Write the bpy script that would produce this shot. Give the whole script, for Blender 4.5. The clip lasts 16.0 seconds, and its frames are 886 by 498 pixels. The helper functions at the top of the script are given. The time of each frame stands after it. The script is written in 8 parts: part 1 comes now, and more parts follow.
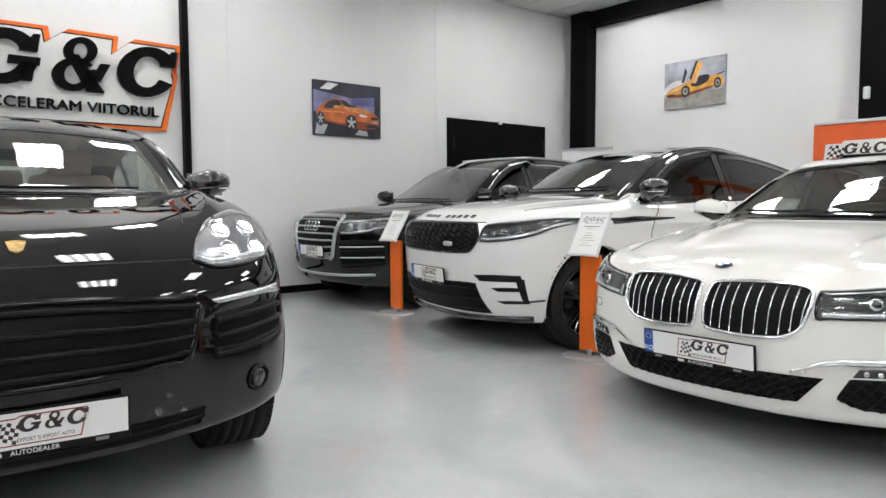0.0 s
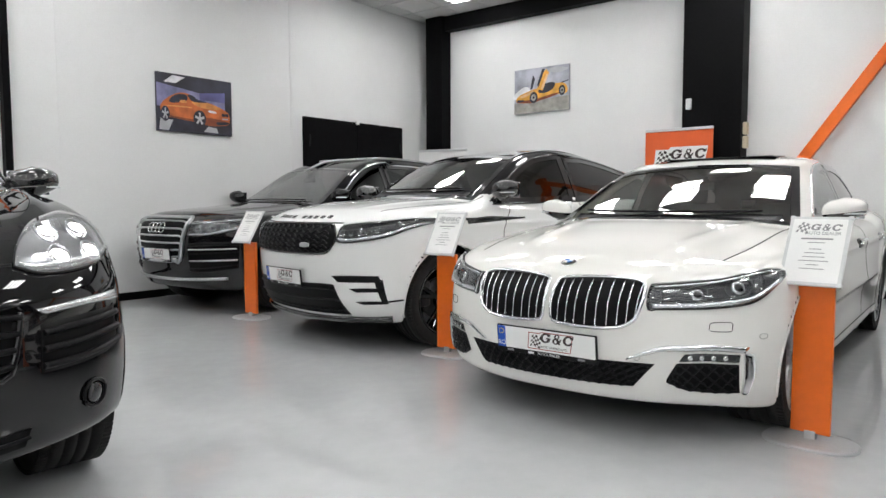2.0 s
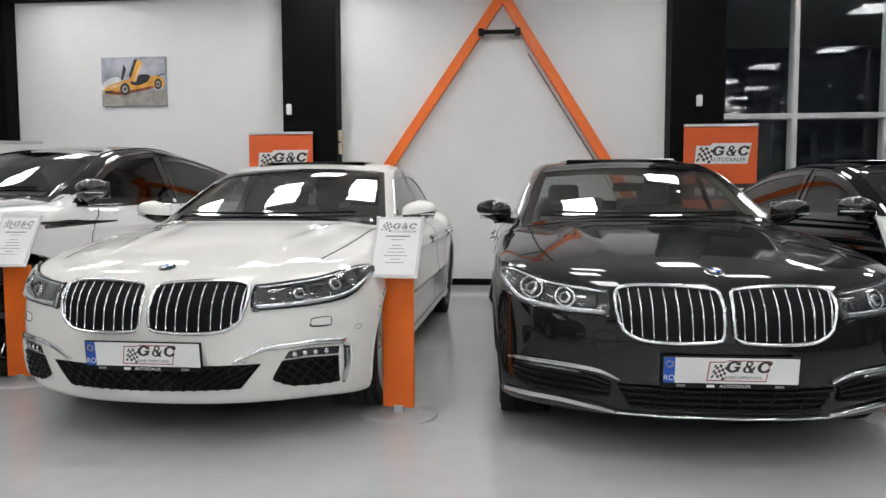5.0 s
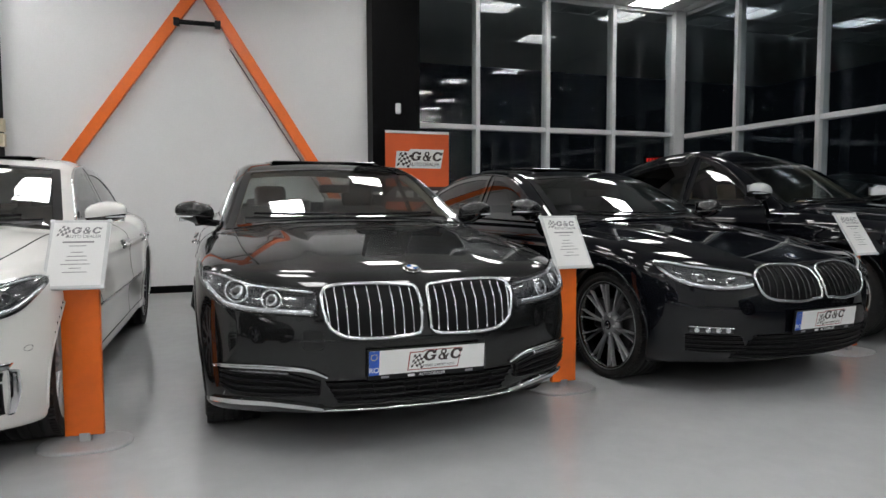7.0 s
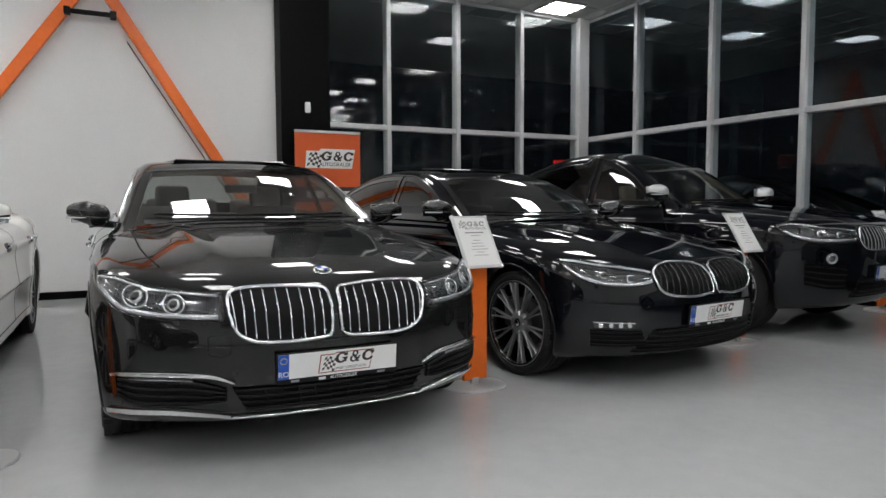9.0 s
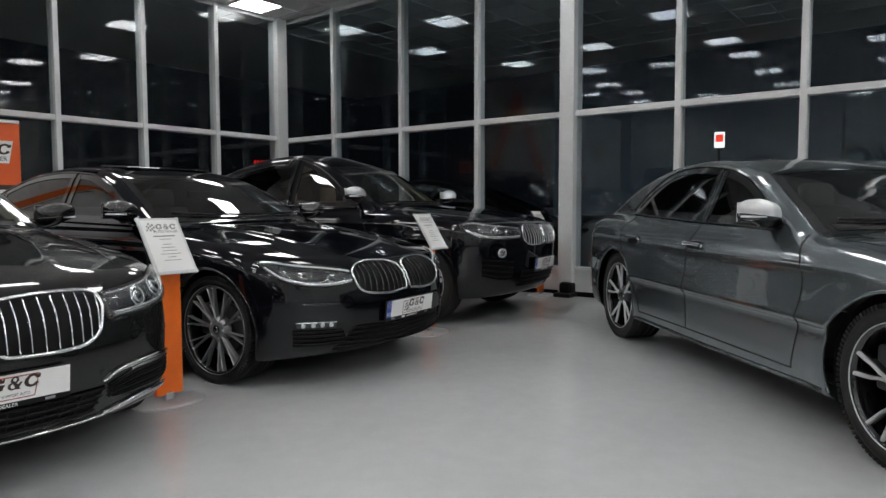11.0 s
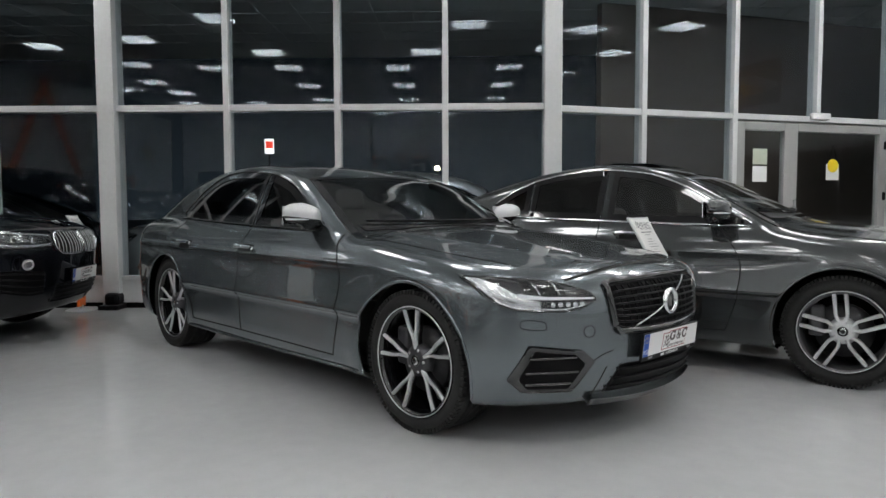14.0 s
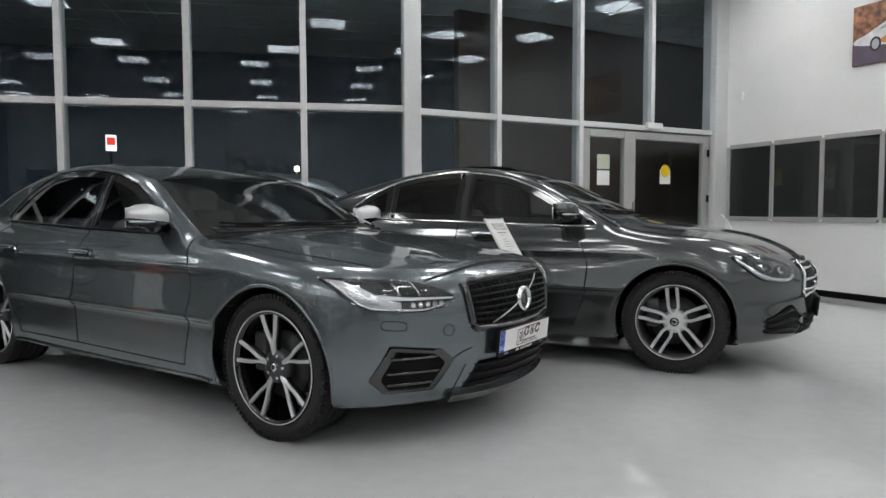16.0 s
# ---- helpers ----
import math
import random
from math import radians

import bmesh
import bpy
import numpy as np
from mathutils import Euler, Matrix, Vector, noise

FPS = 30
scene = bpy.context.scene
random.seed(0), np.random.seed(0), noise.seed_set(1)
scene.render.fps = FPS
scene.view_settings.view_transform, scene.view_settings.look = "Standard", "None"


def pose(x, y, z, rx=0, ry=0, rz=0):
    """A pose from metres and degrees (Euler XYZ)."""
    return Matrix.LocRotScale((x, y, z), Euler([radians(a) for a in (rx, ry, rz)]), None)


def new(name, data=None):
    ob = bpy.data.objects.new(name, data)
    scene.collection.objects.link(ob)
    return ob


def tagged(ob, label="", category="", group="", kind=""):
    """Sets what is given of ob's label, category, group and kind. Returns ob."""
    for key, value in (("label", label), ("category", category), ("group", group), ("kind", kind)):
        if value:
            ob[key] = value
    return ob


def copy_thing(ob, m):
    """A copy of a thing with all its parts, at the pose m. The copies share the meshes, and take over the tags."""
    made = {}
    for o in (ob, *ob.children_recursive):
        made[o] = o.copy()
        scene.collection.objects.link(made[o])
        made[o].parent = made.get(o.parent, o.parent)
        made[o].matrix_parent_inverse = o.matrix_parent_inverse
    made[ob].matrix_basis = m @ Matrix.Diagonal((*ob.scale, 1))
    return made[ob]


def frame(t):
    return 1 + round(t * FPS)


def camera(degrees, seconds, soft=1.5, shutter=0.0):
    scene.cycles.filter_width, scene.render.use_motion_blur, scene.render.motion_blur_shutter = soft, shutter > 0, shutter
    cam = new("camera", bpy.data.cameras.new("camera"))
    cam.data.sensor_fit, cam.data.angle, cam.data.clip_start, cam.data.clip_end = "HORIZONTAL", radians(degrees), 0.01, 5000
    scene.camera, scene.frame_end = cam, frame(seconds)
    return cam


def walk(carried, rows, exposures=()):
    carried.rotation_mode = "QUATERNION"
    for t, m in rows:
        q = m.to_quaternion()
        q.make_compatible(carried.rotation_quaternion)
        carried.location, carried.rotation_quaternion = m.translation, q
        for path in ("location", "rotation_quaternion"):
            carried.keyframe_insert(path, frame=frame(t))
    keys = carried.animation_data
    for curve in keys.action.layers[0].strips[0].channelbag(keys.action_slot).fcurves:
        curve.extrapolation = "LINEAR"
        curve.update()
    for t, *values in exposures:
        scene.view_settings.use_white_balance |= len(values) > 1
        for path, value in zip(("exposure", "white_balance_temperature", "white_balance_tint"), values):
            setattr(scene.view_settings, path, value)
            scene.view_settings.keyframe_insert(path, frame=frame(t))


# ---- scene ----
cam = camera(67.0, 16.0)
EYE_Z, ARM = 1.10, 0.06     # tripod height; the lens sits a little ahead of the turning axis
TURN = [(0.0, 0.0, -3.84, .17), (0.5, -6.25, -3.85, .16), (0.62, -7.65, -3.85, .16), (0.72, -8.35, -3.85, .16),
        (1.0, -9.18, -3.86, .15), (1.5, -10.53, -3.85, .15), (2.0, -11.99, -3.84, .16), (2.45, -13.4, -3.84, .16),
        (2.56, -14.2, -3.85, .16), (3.0, -19.81, -3.85, .16), (3.5, -26.11, -3.84, .16), (4.0, -32.11, -3.83, .15),
        (4.5, -38.25, -3.82, .14), (5.0, -44.53, -3.78, .13), (6.0, -57.0, -3.75, .14), (6.92, -68.4, -3.72, .15),
        (7.05, -69.3, -3.71, .15), (7.5, -70.66, -3.70, .15), (8.0, -72.18, -3.69, .15), (8.75, -74.4, -3.69, .15),
        (8.88, -75.2, -3.69, .15), (9.6, -84.0, -3.68, .15), (10.3, -92.64, -3.68, .14), (10.5, -95.1, -3.67, .13),
        (11.0, -101.28, -3.64, .12), (11.5, -107.58, -3.60, .13), (12.0, -113.65, -3.57, .15), (12.5, -119.76, -3.55, .16),
        (13.0, -126.0, -3.52, .17), (13.5, -131.84, -3.48, .16), (14.0, -137.89, -3.43, .16), (14.45, -143.6, -3.40, .16),
        (14.58, -144.95, -3.40, .16), (15.0, -146.53, -3.39, .17), (15.5, -148.06, -3.36, .17), (16.0, -149.62, -3.34, .17)]
walk(cam, [(t, pose(-ARM * math.sin(radians(y)), ARM * math.cos(radians(y)), EYE_Z, 90 + p, r, y)) for t, y, p, r in TURN],
     [(0.0, 0.30), (3.0, 0.30), (5.0, 0.06), (7.5, -0.10), (16.0, -0.08)])
# night outside: a faint blue town glow; the light comes from the ceiling panels further down
world = bpy.data.worlds.new("night")
scene.world = world
world.use_nodes = True
world.node_tree.nodes["Background"].inputs[0].default_value = (0.35, 0.45, 0.6, 1)
world.node_tree.nodes["Background"].inputs[1].default_value = 0.005
scene.view_settings.exposure = 0.15
PANEL_POWER = 23.5


# ---------- materials ----------
def mat(name, color, rough=0.5, metal=0.0, coat=0.0, grain=0.0, scale=20.0, bump=0.0, emit=0.0, spec=0.5, coat_rough=0.03, mottle=0.0, mscale=1.5):
    m = bpy.data.materials.new(name)
    m.use_nodes = True
    nt = m.node_tree
    b = nt.nodes["Principled BSDF"]
    b.inputs["Base Color"].default_value = (*color, 1)
    b.inputs["Roughness"].default_value = rough
    b.inputs["Metallic"].default_value = metal
    b.inputs["Coat Weight"].default_value = coat
    b.inputs["Coat Roughness"].default_value = coat_rough
    b.inputs["Specular IOR Level"].default_value = spec
    if emit:
        b.inputs["Emission Color"].default_value = (*color, 1)
        b.inputs["Emission Strength"].default_value = emit
    if grain or bump or mottle:
        co = nt.nodes.new("ShaderNodeTexCoord")
        no = nt.nodes.new("ShaderNodeTexNoise")
        no.inputs["Scale"].default_value, no.inputs["Detail"].default_value = scale, 6
        nt.links.new(co.outputs["Object"], no.inputs["Vector"])
        big = nt.nodes.new("ShaderNodeTexNoise")
        big.inputs["Scale"].default_value, big.inputs["Detail"].default_value = mscale, 3
        nt.links.new(co.outputs["Object"], big.inputs["Vector"])
        last = None
        for tex, amount in ((no, grain), (big, mottle)):
            if not amount:
                continue
            mr = nt.nodes.new("ShaderNodeMapRange")
            mr.inputs["From Min"].default_value, mr.inputs["From Max"].default_value = 0.3, 0.7
            mr.inputs["To Min"].default_value, mr.inputs["To Max"].default_value = 1 - amount, 1 + amount
            nt.links.new(tex.outputs["Fac"], mr.inputs["Value"])
            mul = nt.nodes.new("ShaderNodeVectorMath")
            mul.operation = "SCALE"
            if last is None:
                mul.inputs[0].default_value = color
            else:
                nt.links.new(last, mul.inputs[0])
            nt.links.new(mr.outputs["Result"], mul.inputs["Scale"])
            last = mul.outputs[0]
        if last is not None:
            nt.links.new(last, b.inputs["Base Color"])
        if bump:
            bp = nt.nodes.new("ShaderNodeBump")
            bp.inputs["Strength"].default_value, bp.inputs["Distance"].default_value = bump, 0.004
            nt.links.new(no.outputs["Fac"], bp.inputs["Height"])
            nt.links.new(bp.outputs["Normal"], b.inputs["Normal"])
    return m


def glass_mat(name, tint, mirror=0.04, sheen=(1.0, 1.0, 1.0)):
    """A thin pane: clear by its tint, with a mirror's share that grows towards a grazing view."""
    m = bpy.data.materials.new(name)
    m.use_nodes = True
    nt = m.node_tree
    out = nt.nodes["Material Output"]
    nt.nodes.remove(nt.nodes["Principled BSDF"])
    tr, gl, mx, lw, pw, ma = (nt.nodes.new(k) for k in ("ShaderNodeBsdfTransparent", "ShaderNodeBsdfGlossy", "ShaderNodeMixShader", "ShaderNodeLayerWeight", "ShaderNodeMath", "ShaderNodeMath"))
    tr.inputs[0].default_value = (*tint, 1)
    gl.inputs["Roughness"].default_value = 0.0
    gl.inputs["Color"].default_value = (*sheen, 1)
    lw.inputs["Blend"].default_value = 0.5
    pw.operation, ma.operation = "POWER", "MULTIPLY_ADD"
    pw.inputs[1].default_value = 5.0
    ma.inputs[1].default_value, ma.inputs[2].default_value = 1 - mirror, mirror
    nt.links.new(lw.outputs["Facing"], pw.inputs[0])
    nt.links.new(pw.outputs[0], ma.inputs[0])
    nt.links.new(ma.outputs[0], mx.inputs[0])
    nt.links.new(tr.outputs[0], mx.inputs[1])
    nt.links.new(gl.outputs[0], mx.inputs[2])
    nt.links.new(mx.outputs[0], out.inputs[0])
    return m


def floor_mat():
    m = mat("epoxy_floor", (0.50, 0.51, 0.515), 0.02, coat=0.0, spec=0.5, mottle=0.05, mscale=0.7, grain=0.03, scale=9)
    nt = m.node_tree
    b = nt.nodes["Principled BSDF"]
    co = nt.nodes.new("ShaderNodeTexCoord")
    no = nt.nodes.new("ShaderNodeTexNoise")
    no.inputs["Scale"].default_value, no.inputs["Detail"].default_value = 2.2, 2
    nt.links.new(co.outputs["Object"], no.inputs["Vector"])
    bp = nt.nodes.new("ShaderNodeBump")
    bp.inputs["Strength"].default_value, bp.inputs["Distance"].default_value = 0.0025, 0.02
    nt.links.new(no.outputs["Fac"], bp.inputs["Height"])
    nt.links.new(bp.outputs["Normal"], b.inputs["Normal"])
    mr = nt.nodes.new("ShaderNodeMapRange")
    mr.inputs["To Min"].default_value, mr.inputs["To Max"].default_value = 0.0, 0.012
    nt.links.new(no.outputs["Fac"], mr.inputs["Value"])
    nt.links.new(mr.outputs["Result"], b.inputs["Roughness"])
    return m


M = {
    "floor": floor_mat(),
    "wall": mat("white_wall_paint", (0.76, 0.765, 0.765), 0.5, grain=0.02, scale=60, bump=0.06, mottle=0.02),
    "black_paint": mat("black_satin_paint", (0.005, 0.005, 0.0055), 0.5, grain=0.2, scale=40, bump=0.05, spec=0.05),
    "ceiling": mat("mineral_tile", (0.72, 0.72, 0.71), 0.85, grain=0.05, scale=120, bump=0.3),
    "alu": mat("white_aluminium", (0.60, 0.61, 0.61), 0.38, metal=0.0, grain=0.03, scale=30),
    "pane": glass_mat("window_glass", (0.88, 0.91, 0.92), 0.024),
    "double_pane": glass_mat("double_glazing", (0.84, 0.88, 0.90), 0.019, (0.86, 0.94, 1.0)),
    "orange": mat("orange_lacquer", (0.86, 0.16, 0.012), 0.35, grain=0.04, scale=25, mottle=0.03),
    "chrome": mat("chrome", (0.82, 0.83, 0.84), 0.07, metal=1.0),
    "satin": mat("satin_aluminium", (0.62, 0.63, 0.64), 0.28, metal=1.0, grain=0.03, scale=80),
    "disc": mat("brake_disc_iron", (0.045, 0.045, 0.047), 0.4, metal=0.6, grain=0.1, scale=60),
    "alloy": mat("machined_alloy", (0.60, 0.61, 0.62), 0.38, metal=0.55, coat=0.4, grain=0.04, scale=70),
    "grey_alloy": mat("grey_alloy", (0.26, 0.265, 0.27), 0.35, metal=0.6, coat=0.4, grain=0.04, scale=70),
    "steel": mat("brushed_steel", (0.56, 0.57, 0.58), 0.3, metal=1.0, grain=0.05, scale=90),
    "rubber": mat("tyre_rubber", (0.012, 0.012, 0.012), 0.8, grain=0.25, scale=60, bump=0.25),
    "plastic": mat("black_plastic", (0.008, 0.008, 0.009), 0.4, grain=0.15, scale=120, bump=0.1, spec=0.15),
    "gloss_black": mat("piano_black", (0.006, 0.006, 0.007), 0.08, coat=1.0),
    "gap": mat("panel_gap", (0.004, 0.004, 0.004), 0.9),
    "glass": glass_mat("tinted_car_glass", (0.74, 0.77, 0.75), 0.10),
    "screen": glass_mat("coated_windscreen", (0.66, 0.70, 0.67), 0.20),
    "glass_dark": glass_mat("privacy_car_glass", (0.06, 0.065, 0.065), 0.075),
    "lens": glass_mat("lamp_lens", (0.93, 0.94, 0.95), 0.05),
    "red_lens": mat("red_lens", (0.25, 0.005, 0.006), 0.12, coat=1.0),
    "white_plastic": mat("white_plastic", (0.78, 0.78, 0.77), 0.35, grain=0.02, scale=50),
    "paper": mat("printed_paper", (0.80, 0.80, 0.79), 0.6, grain=0.02, scale=200),
    "ink": mat("grey_ink", (0.24, 0.24, 0.25), 0.6),
    "dark_ink": mat("dark_ink", (0.035, 0.02, 0.02), 0.5),
    "red_ink": mat("dark_red_ink", (0.30, 0.03, 0.025), 0.5),
    "blue": mat("plate_blue", (0.01, 0.08, 0.45), 0.4),
    "yellow": mat("yellow_print", (0.85, 0.62, 0.02), 0.5),
    "leather_beige": mat("beige_leather", (0.50, 0.38, 0.24), 0.5, grain=0.08, scale=90, bump=0.15),
    "leather_dark": mat("dark_leather", (0.085, 0.08, 0.076), 0.5, grain=0.2, scale=90, bump=0.15),
    "cast": mat("dark_cast_iron", (0.10, 0.10, 0.105), 0.45, metal=0.8, grain=0.1),
    "headliner": mat("pale_headliner_cloth", (0.42, 0.38, 0.31), 0.8, grain=0.08, scale=150),
    "led": mat("led_lamp", (1.0, 0.98, 0.95), 0.3, emit=12.0),
    "beige_plastic": mat("beige_plastic", (0.62, 0.55, 0.40), 0.5, grain=0.03),
}


def paint(name, color, metal=0.0, rough=0.32):
    return mat(name, color, 0.45 if not metal else rough, metal=metal, coat=1.0, coat_rough=0.012, grain=0.05 if metal else 0.0, scale=900, mottle=0.015, mscale=0.8, spec=0.0)


# ---------- mesh helpers ----------
def mesh_object(name, verts, faces, material, parent=None, smooth=True, label="", normals=None):
    me = bpy.data.meshes.new(name)
    me.from_pydata([tuple(v) for v in verts], [], [tuple(int(i) for i in f) for f in faces])
    me.materials.append(material)
    if smooth:
        me.polygons.foreach_set("use_smooth", [True] * len(me.polygons))
    if normals is not None:
        me.normals_split_custom_set_from_vertices([tuple(n) for n in normals])
    me.update()
    ob = new(name, me)
    if parent is not None:
        ob.parent = parent
    if label:
        tagged(ob, label)
    return ob


def part(name, bm, material, parent=None, label="", smooth=False):
    me = bpy.data.meshes.new(name)
    bmesh.ops.recalc_face_normals(bm, faces=bm.faces)
    for f in bm.faces:
        f.smooth = smooth
    bm.to_mesh(me)
    bm.free()
    me.materials.append(material)
    ob = new(name, me)
    if parent is not None:
        ob.parent = parent
    if label:
        tagged(ob, label)
    return ob


def rbox(bm, size, m, bevel=0.0, seg=2):
    """A box of that size, with rounded edges, at the pose m, added to bm."""
    made = bmesh.ops.create_cube(bm, size=1.0, matrix=m @ Matrix.Diagonal((*size, 1)))
    if bevel:
        vs = set(made["verts"])
        es = [e for e in bm.edges if e.verts[0] in vs and e.verts[1] in vs]
        bmesh.ops.bevel(bm, geom=es, offset=bevel, segments=seg, affect="EDGES", profile=0.5)
    return bm


def box_part(name, size, m, material, parent=None, bevel=0.0, label="", smooth=False, seg=2):
    return part(name, rbox(bmesh.new(), size, m, bevel, seg), material, parent, label, smooth)


def lathe(name, profile, material, parent=None, m=Matrix(), steps=48, label="", smooth=True, arc=None):
    """Turns a profile of (radius, height) round the y axis."""
    n = len(profile)
    a = np.linspace(0, 2 * np.pi, steps, endpoint=False) if arc is None else np.linspace(arc[0], arc[1], steps)
    v = [m @ Vector((r * math.cos(t), h, r * math.sin(t))) for t in a for r, h in profile]
    f = [(i * n + j, i * n + j + 1, (i + 1) % steps * n + j + 1, (i + 1) % steps * n + j) for i in range(steps if arc is None else steps - 1) for j in range(n - 1)]
    return mesh_object(name, v, f, material, parent, smooth, label)


def tube_mesh(points, radius, closed=False, sides=8, flat=1.0):
    p = np.asarray(points, float)
    n = len(p)
    if closed:
        tan = np.roll(p, -1, 0) - np.roll(p, 1, 0)
    else:
        tan = np.gradient(p, axis=0)
    tan /= np.linalg.norm(tan, axis=1)[:, None] + 1e-9
    up = np.tile(np.array([0.0, 0.0, 1.0]), (n, 1))
    up[np.abs(tan[:, 2]) > 0.9] = (0, 1, 0)
    s = np.cross(tan, up)
    s /= np.linalg.norm(s, axis=1)[:, None] + 1e-9
    u = np.cross(s, tan)
    a = np.linspace(0, 2 * np.pi, sides, endpoint=False)
    v = (p[:, None] + radius * (np.cos(a)[None, :, None] * s[:, None] + flat * np.sin(a)[None, :, None] * u[:, None])).reshape(-1, 3)
    f = [(i * sides + j, i * sides + (j + 1) % sides, (i + 1) % n * sides + (j + 1) % sides, (i + 1) % n * sides + j)
         for i in range(n if closed else n - 1) for j in range(sides)]
    if not closed:
        f += [tuple(range(sides)), tuple(range((n - 1) * sides, n * sides))]
    return v, f


def tube(name, points, radius, material, parent=None, closed=False, sides=8, label=""):
    v, f = tube_mesh(points, radius, closed, sides)
    return mesh_object(name, v, f, material, parent, True, label)


def text_part(name, body, size, m, material, parent=None, label="", depth=0.001, align="CENTER"):
    cu = bpy.data.curves.new(name, "FONT")
    cu.body, cu.size, cu.extrude, cu.align_x, cu.align_y = body, size, depth, align, "CENTER"
    tmp = new("lettering", cu)
    bpy.context.view_layer.update()
    me = bpy.data.meshes.new_from_object(tmp.evaluated_get(bpy.context.evaluated_depsgraph_get()))
    bpy.data.objects.remove(tmp)
    bpy.data.curves.remove(cu)
    me.transform(m)
    me.materials.clear()
    me.materials.append(material)
    ob = new(name, me)
    if parent is not None:
        ob.parent = parent
    if label:
        tagged(ob, label)
    return ob


def curve(xs, ys):
    """A smooth monotone curve through the points, as a function of an array."""
    x, y = np.asarray(xs, float), np.asarray(ys, float)
    h = np.diff(x)
    d = np.diff(y) / h
    s = np.zeros(len(x))
    s[0], s[-1] = d[0], d[-1]
    for i in range(1, len(x) - 1):
        if d[i - 1] * d[i] > 0:
            w1, w2 = 2 * h[i] + h[i - 1], h[i] + 2 * h[i - 1]
            s[i] = (w1 + w2) / (w1 / d[i - 1] + w2 / d[i])

    def at(q):
        q = np.asarray(q, float)
        i = np.clip(np.searchsorted(x, q) - 1, 0, len(x) - 2)
        t = (np.clip(q, x[0], x[-1]) - x[i]) / h[i]
        t2, t3 = t * t, t * t * t
        return (2 * t3 - 3 * t2 + 1) * y[i] + (t3 - 2 * t2 + t) * h[i] * s[i] + (3 * t2 - 2 * t3) * y[i + 1] + (t3 - t2) * h[i] * s[i + 1]
    return at


def pairs(*flat):
    return curve(flat[0::2], flat[1::2])


def spline(points, n, closed=False):
    """n points along a smooth line through the given ones."""
    p = np.asarray(points, float)
    if closed:
        p = np.vstack([p[-1:], p, p[:2]])
    elif len(p) == 2:
        return p[0] + np.linspace(0, 1, n)[:, None] * (p[1] - p[0])
    else:
        p = np.vstack([2 * p[0] - p[1], p, 2 * p[-1] - p[-2]])
    k = len(p) - 3
    seg = np.sqrt(np.linalg.norm(np.diff(p[1:-1], axis=0), axis=1)) ** 2 + 1e-6
    cum = np.r_[0, np.cumsum(seg)]
    q = np.linspace(0, cum[-1], n, endpoint=not closed)
    i = np.clip(np.searchsorted(cum, q, side="right") - 1, 0, k - 1)
    t = ((q - cum[i]) / seg[i])[:, None]
    a, b, c, d = p[i], p[i + 1], p[i + 2], p[i + 3]
    return 0.5 * (2 * b + (c - a) * t + (2 * a - 5 * b + 4 * c - d) * t * t + (3 * b - a - 3 * c + d) * t ** 3)


def smax(a, b, k):
    h = np.maximum(k - np.abs(a - b), 0) / k
    return np.maximum(a, b) + h * h * k * 0.25


def smin(a, b, k):
    return -smax(-a, -b, k)
# ---------- the hall ----------
def on(az, dist, z=0.0):
    """A place by its bearing (degrees, left of straight ahead positive) and distance from the tripod."""
    return Vector((-math.sin(radians(az)) * dist, math.cos(radians(az)) * dist, z))


class Plane:
    """A wall's inner face: the bearing of its foot and its distance; u runs along it to the right as one faces it."""
    def __init__(self, az, dist):
        self.az, self.dist = az, dist
        self.n = on(az, 1)
        self.right = Vector((self.n.y, -self.n.x, 0))
        self.m = Matrix(((self.right.x, self.n.x, 0, self.n.x * dist), (self.right.y, self.n.y, 0, self.n.y * dist), (0, 0, 1, 0), (0, 0, 0, 1)))

    def u(self, az):
        return math.tan(radians(self.az - az)) * self.dist

    def z(self, az, el):
        return EYE_Z + math.tan(radians(el)) * self.dist / math.cos(radians(self.az - az))


CEIL = 4.20
LEFT, BACK, GLASS, ENTRY, END, CLOSE = Plane(38.5, 7.75), Plane(-49.5, 9.2), Plane(-139.0, 7.5), Plane(-121.5, 6.84), Plane(145.0, 7.85), Plane(92.0, 7.6)
u_corner, left_end = BACK.u(-11.4), LEFT.u(-11.4)     # left wall meets back wall
u_glass, glass_start = BACK.u(-88.0), GLASS.u(-88.0)  # back wall meets the glass wall
glass_end, entry_start = GLASS.u(-147.0), ENTRY.u(-147.0)
entry_end, end_start = ENTRY.u(-171.9), END.u(188.1)


def wall_box(name, pl, u0, u1, z0, z1, material, thick=0.2, front=0.0, parent=None, label="", kind="structure", bevel=0.0):
    """A box on a wall: front is how far its face stands out into the room."""
    ob = box_part(name, (u1 - u0, thick, z1 - z0), pl.m @ Matrix.Translation(((u0 + u1) / 2, thick / 2 - front, (z0 + z1) / 2)), material, parent, bevel, label)
    if kind and parent is None:
        tagged(ob, kind=kind)
    return ob


def wall_shape(name, pl, pts, front, thick, material, parent=None, label="", m=None):
    """A flat shape cut out along (u, z) points, standing out from the wall."""
    bm = bmesh.new()
    mm = m if m is not None else pl.m
    a = [bm.verts.new(mm @ Vector((u, -front, z))) for u, z in pts]
    b = [bm.verts.new(mm @ Vector((u, -front + thick, z))) for u, z in pts]
    bm.faces.new(a)
    bm.faces.new(b[::-1])
    n = len(pts)
    for i in range(n):
        bm.faces.new((a[i], b[i], b[(i + 1) % n], a[(i + 1) % n]))
    return part(name, bm, material, parent, label)


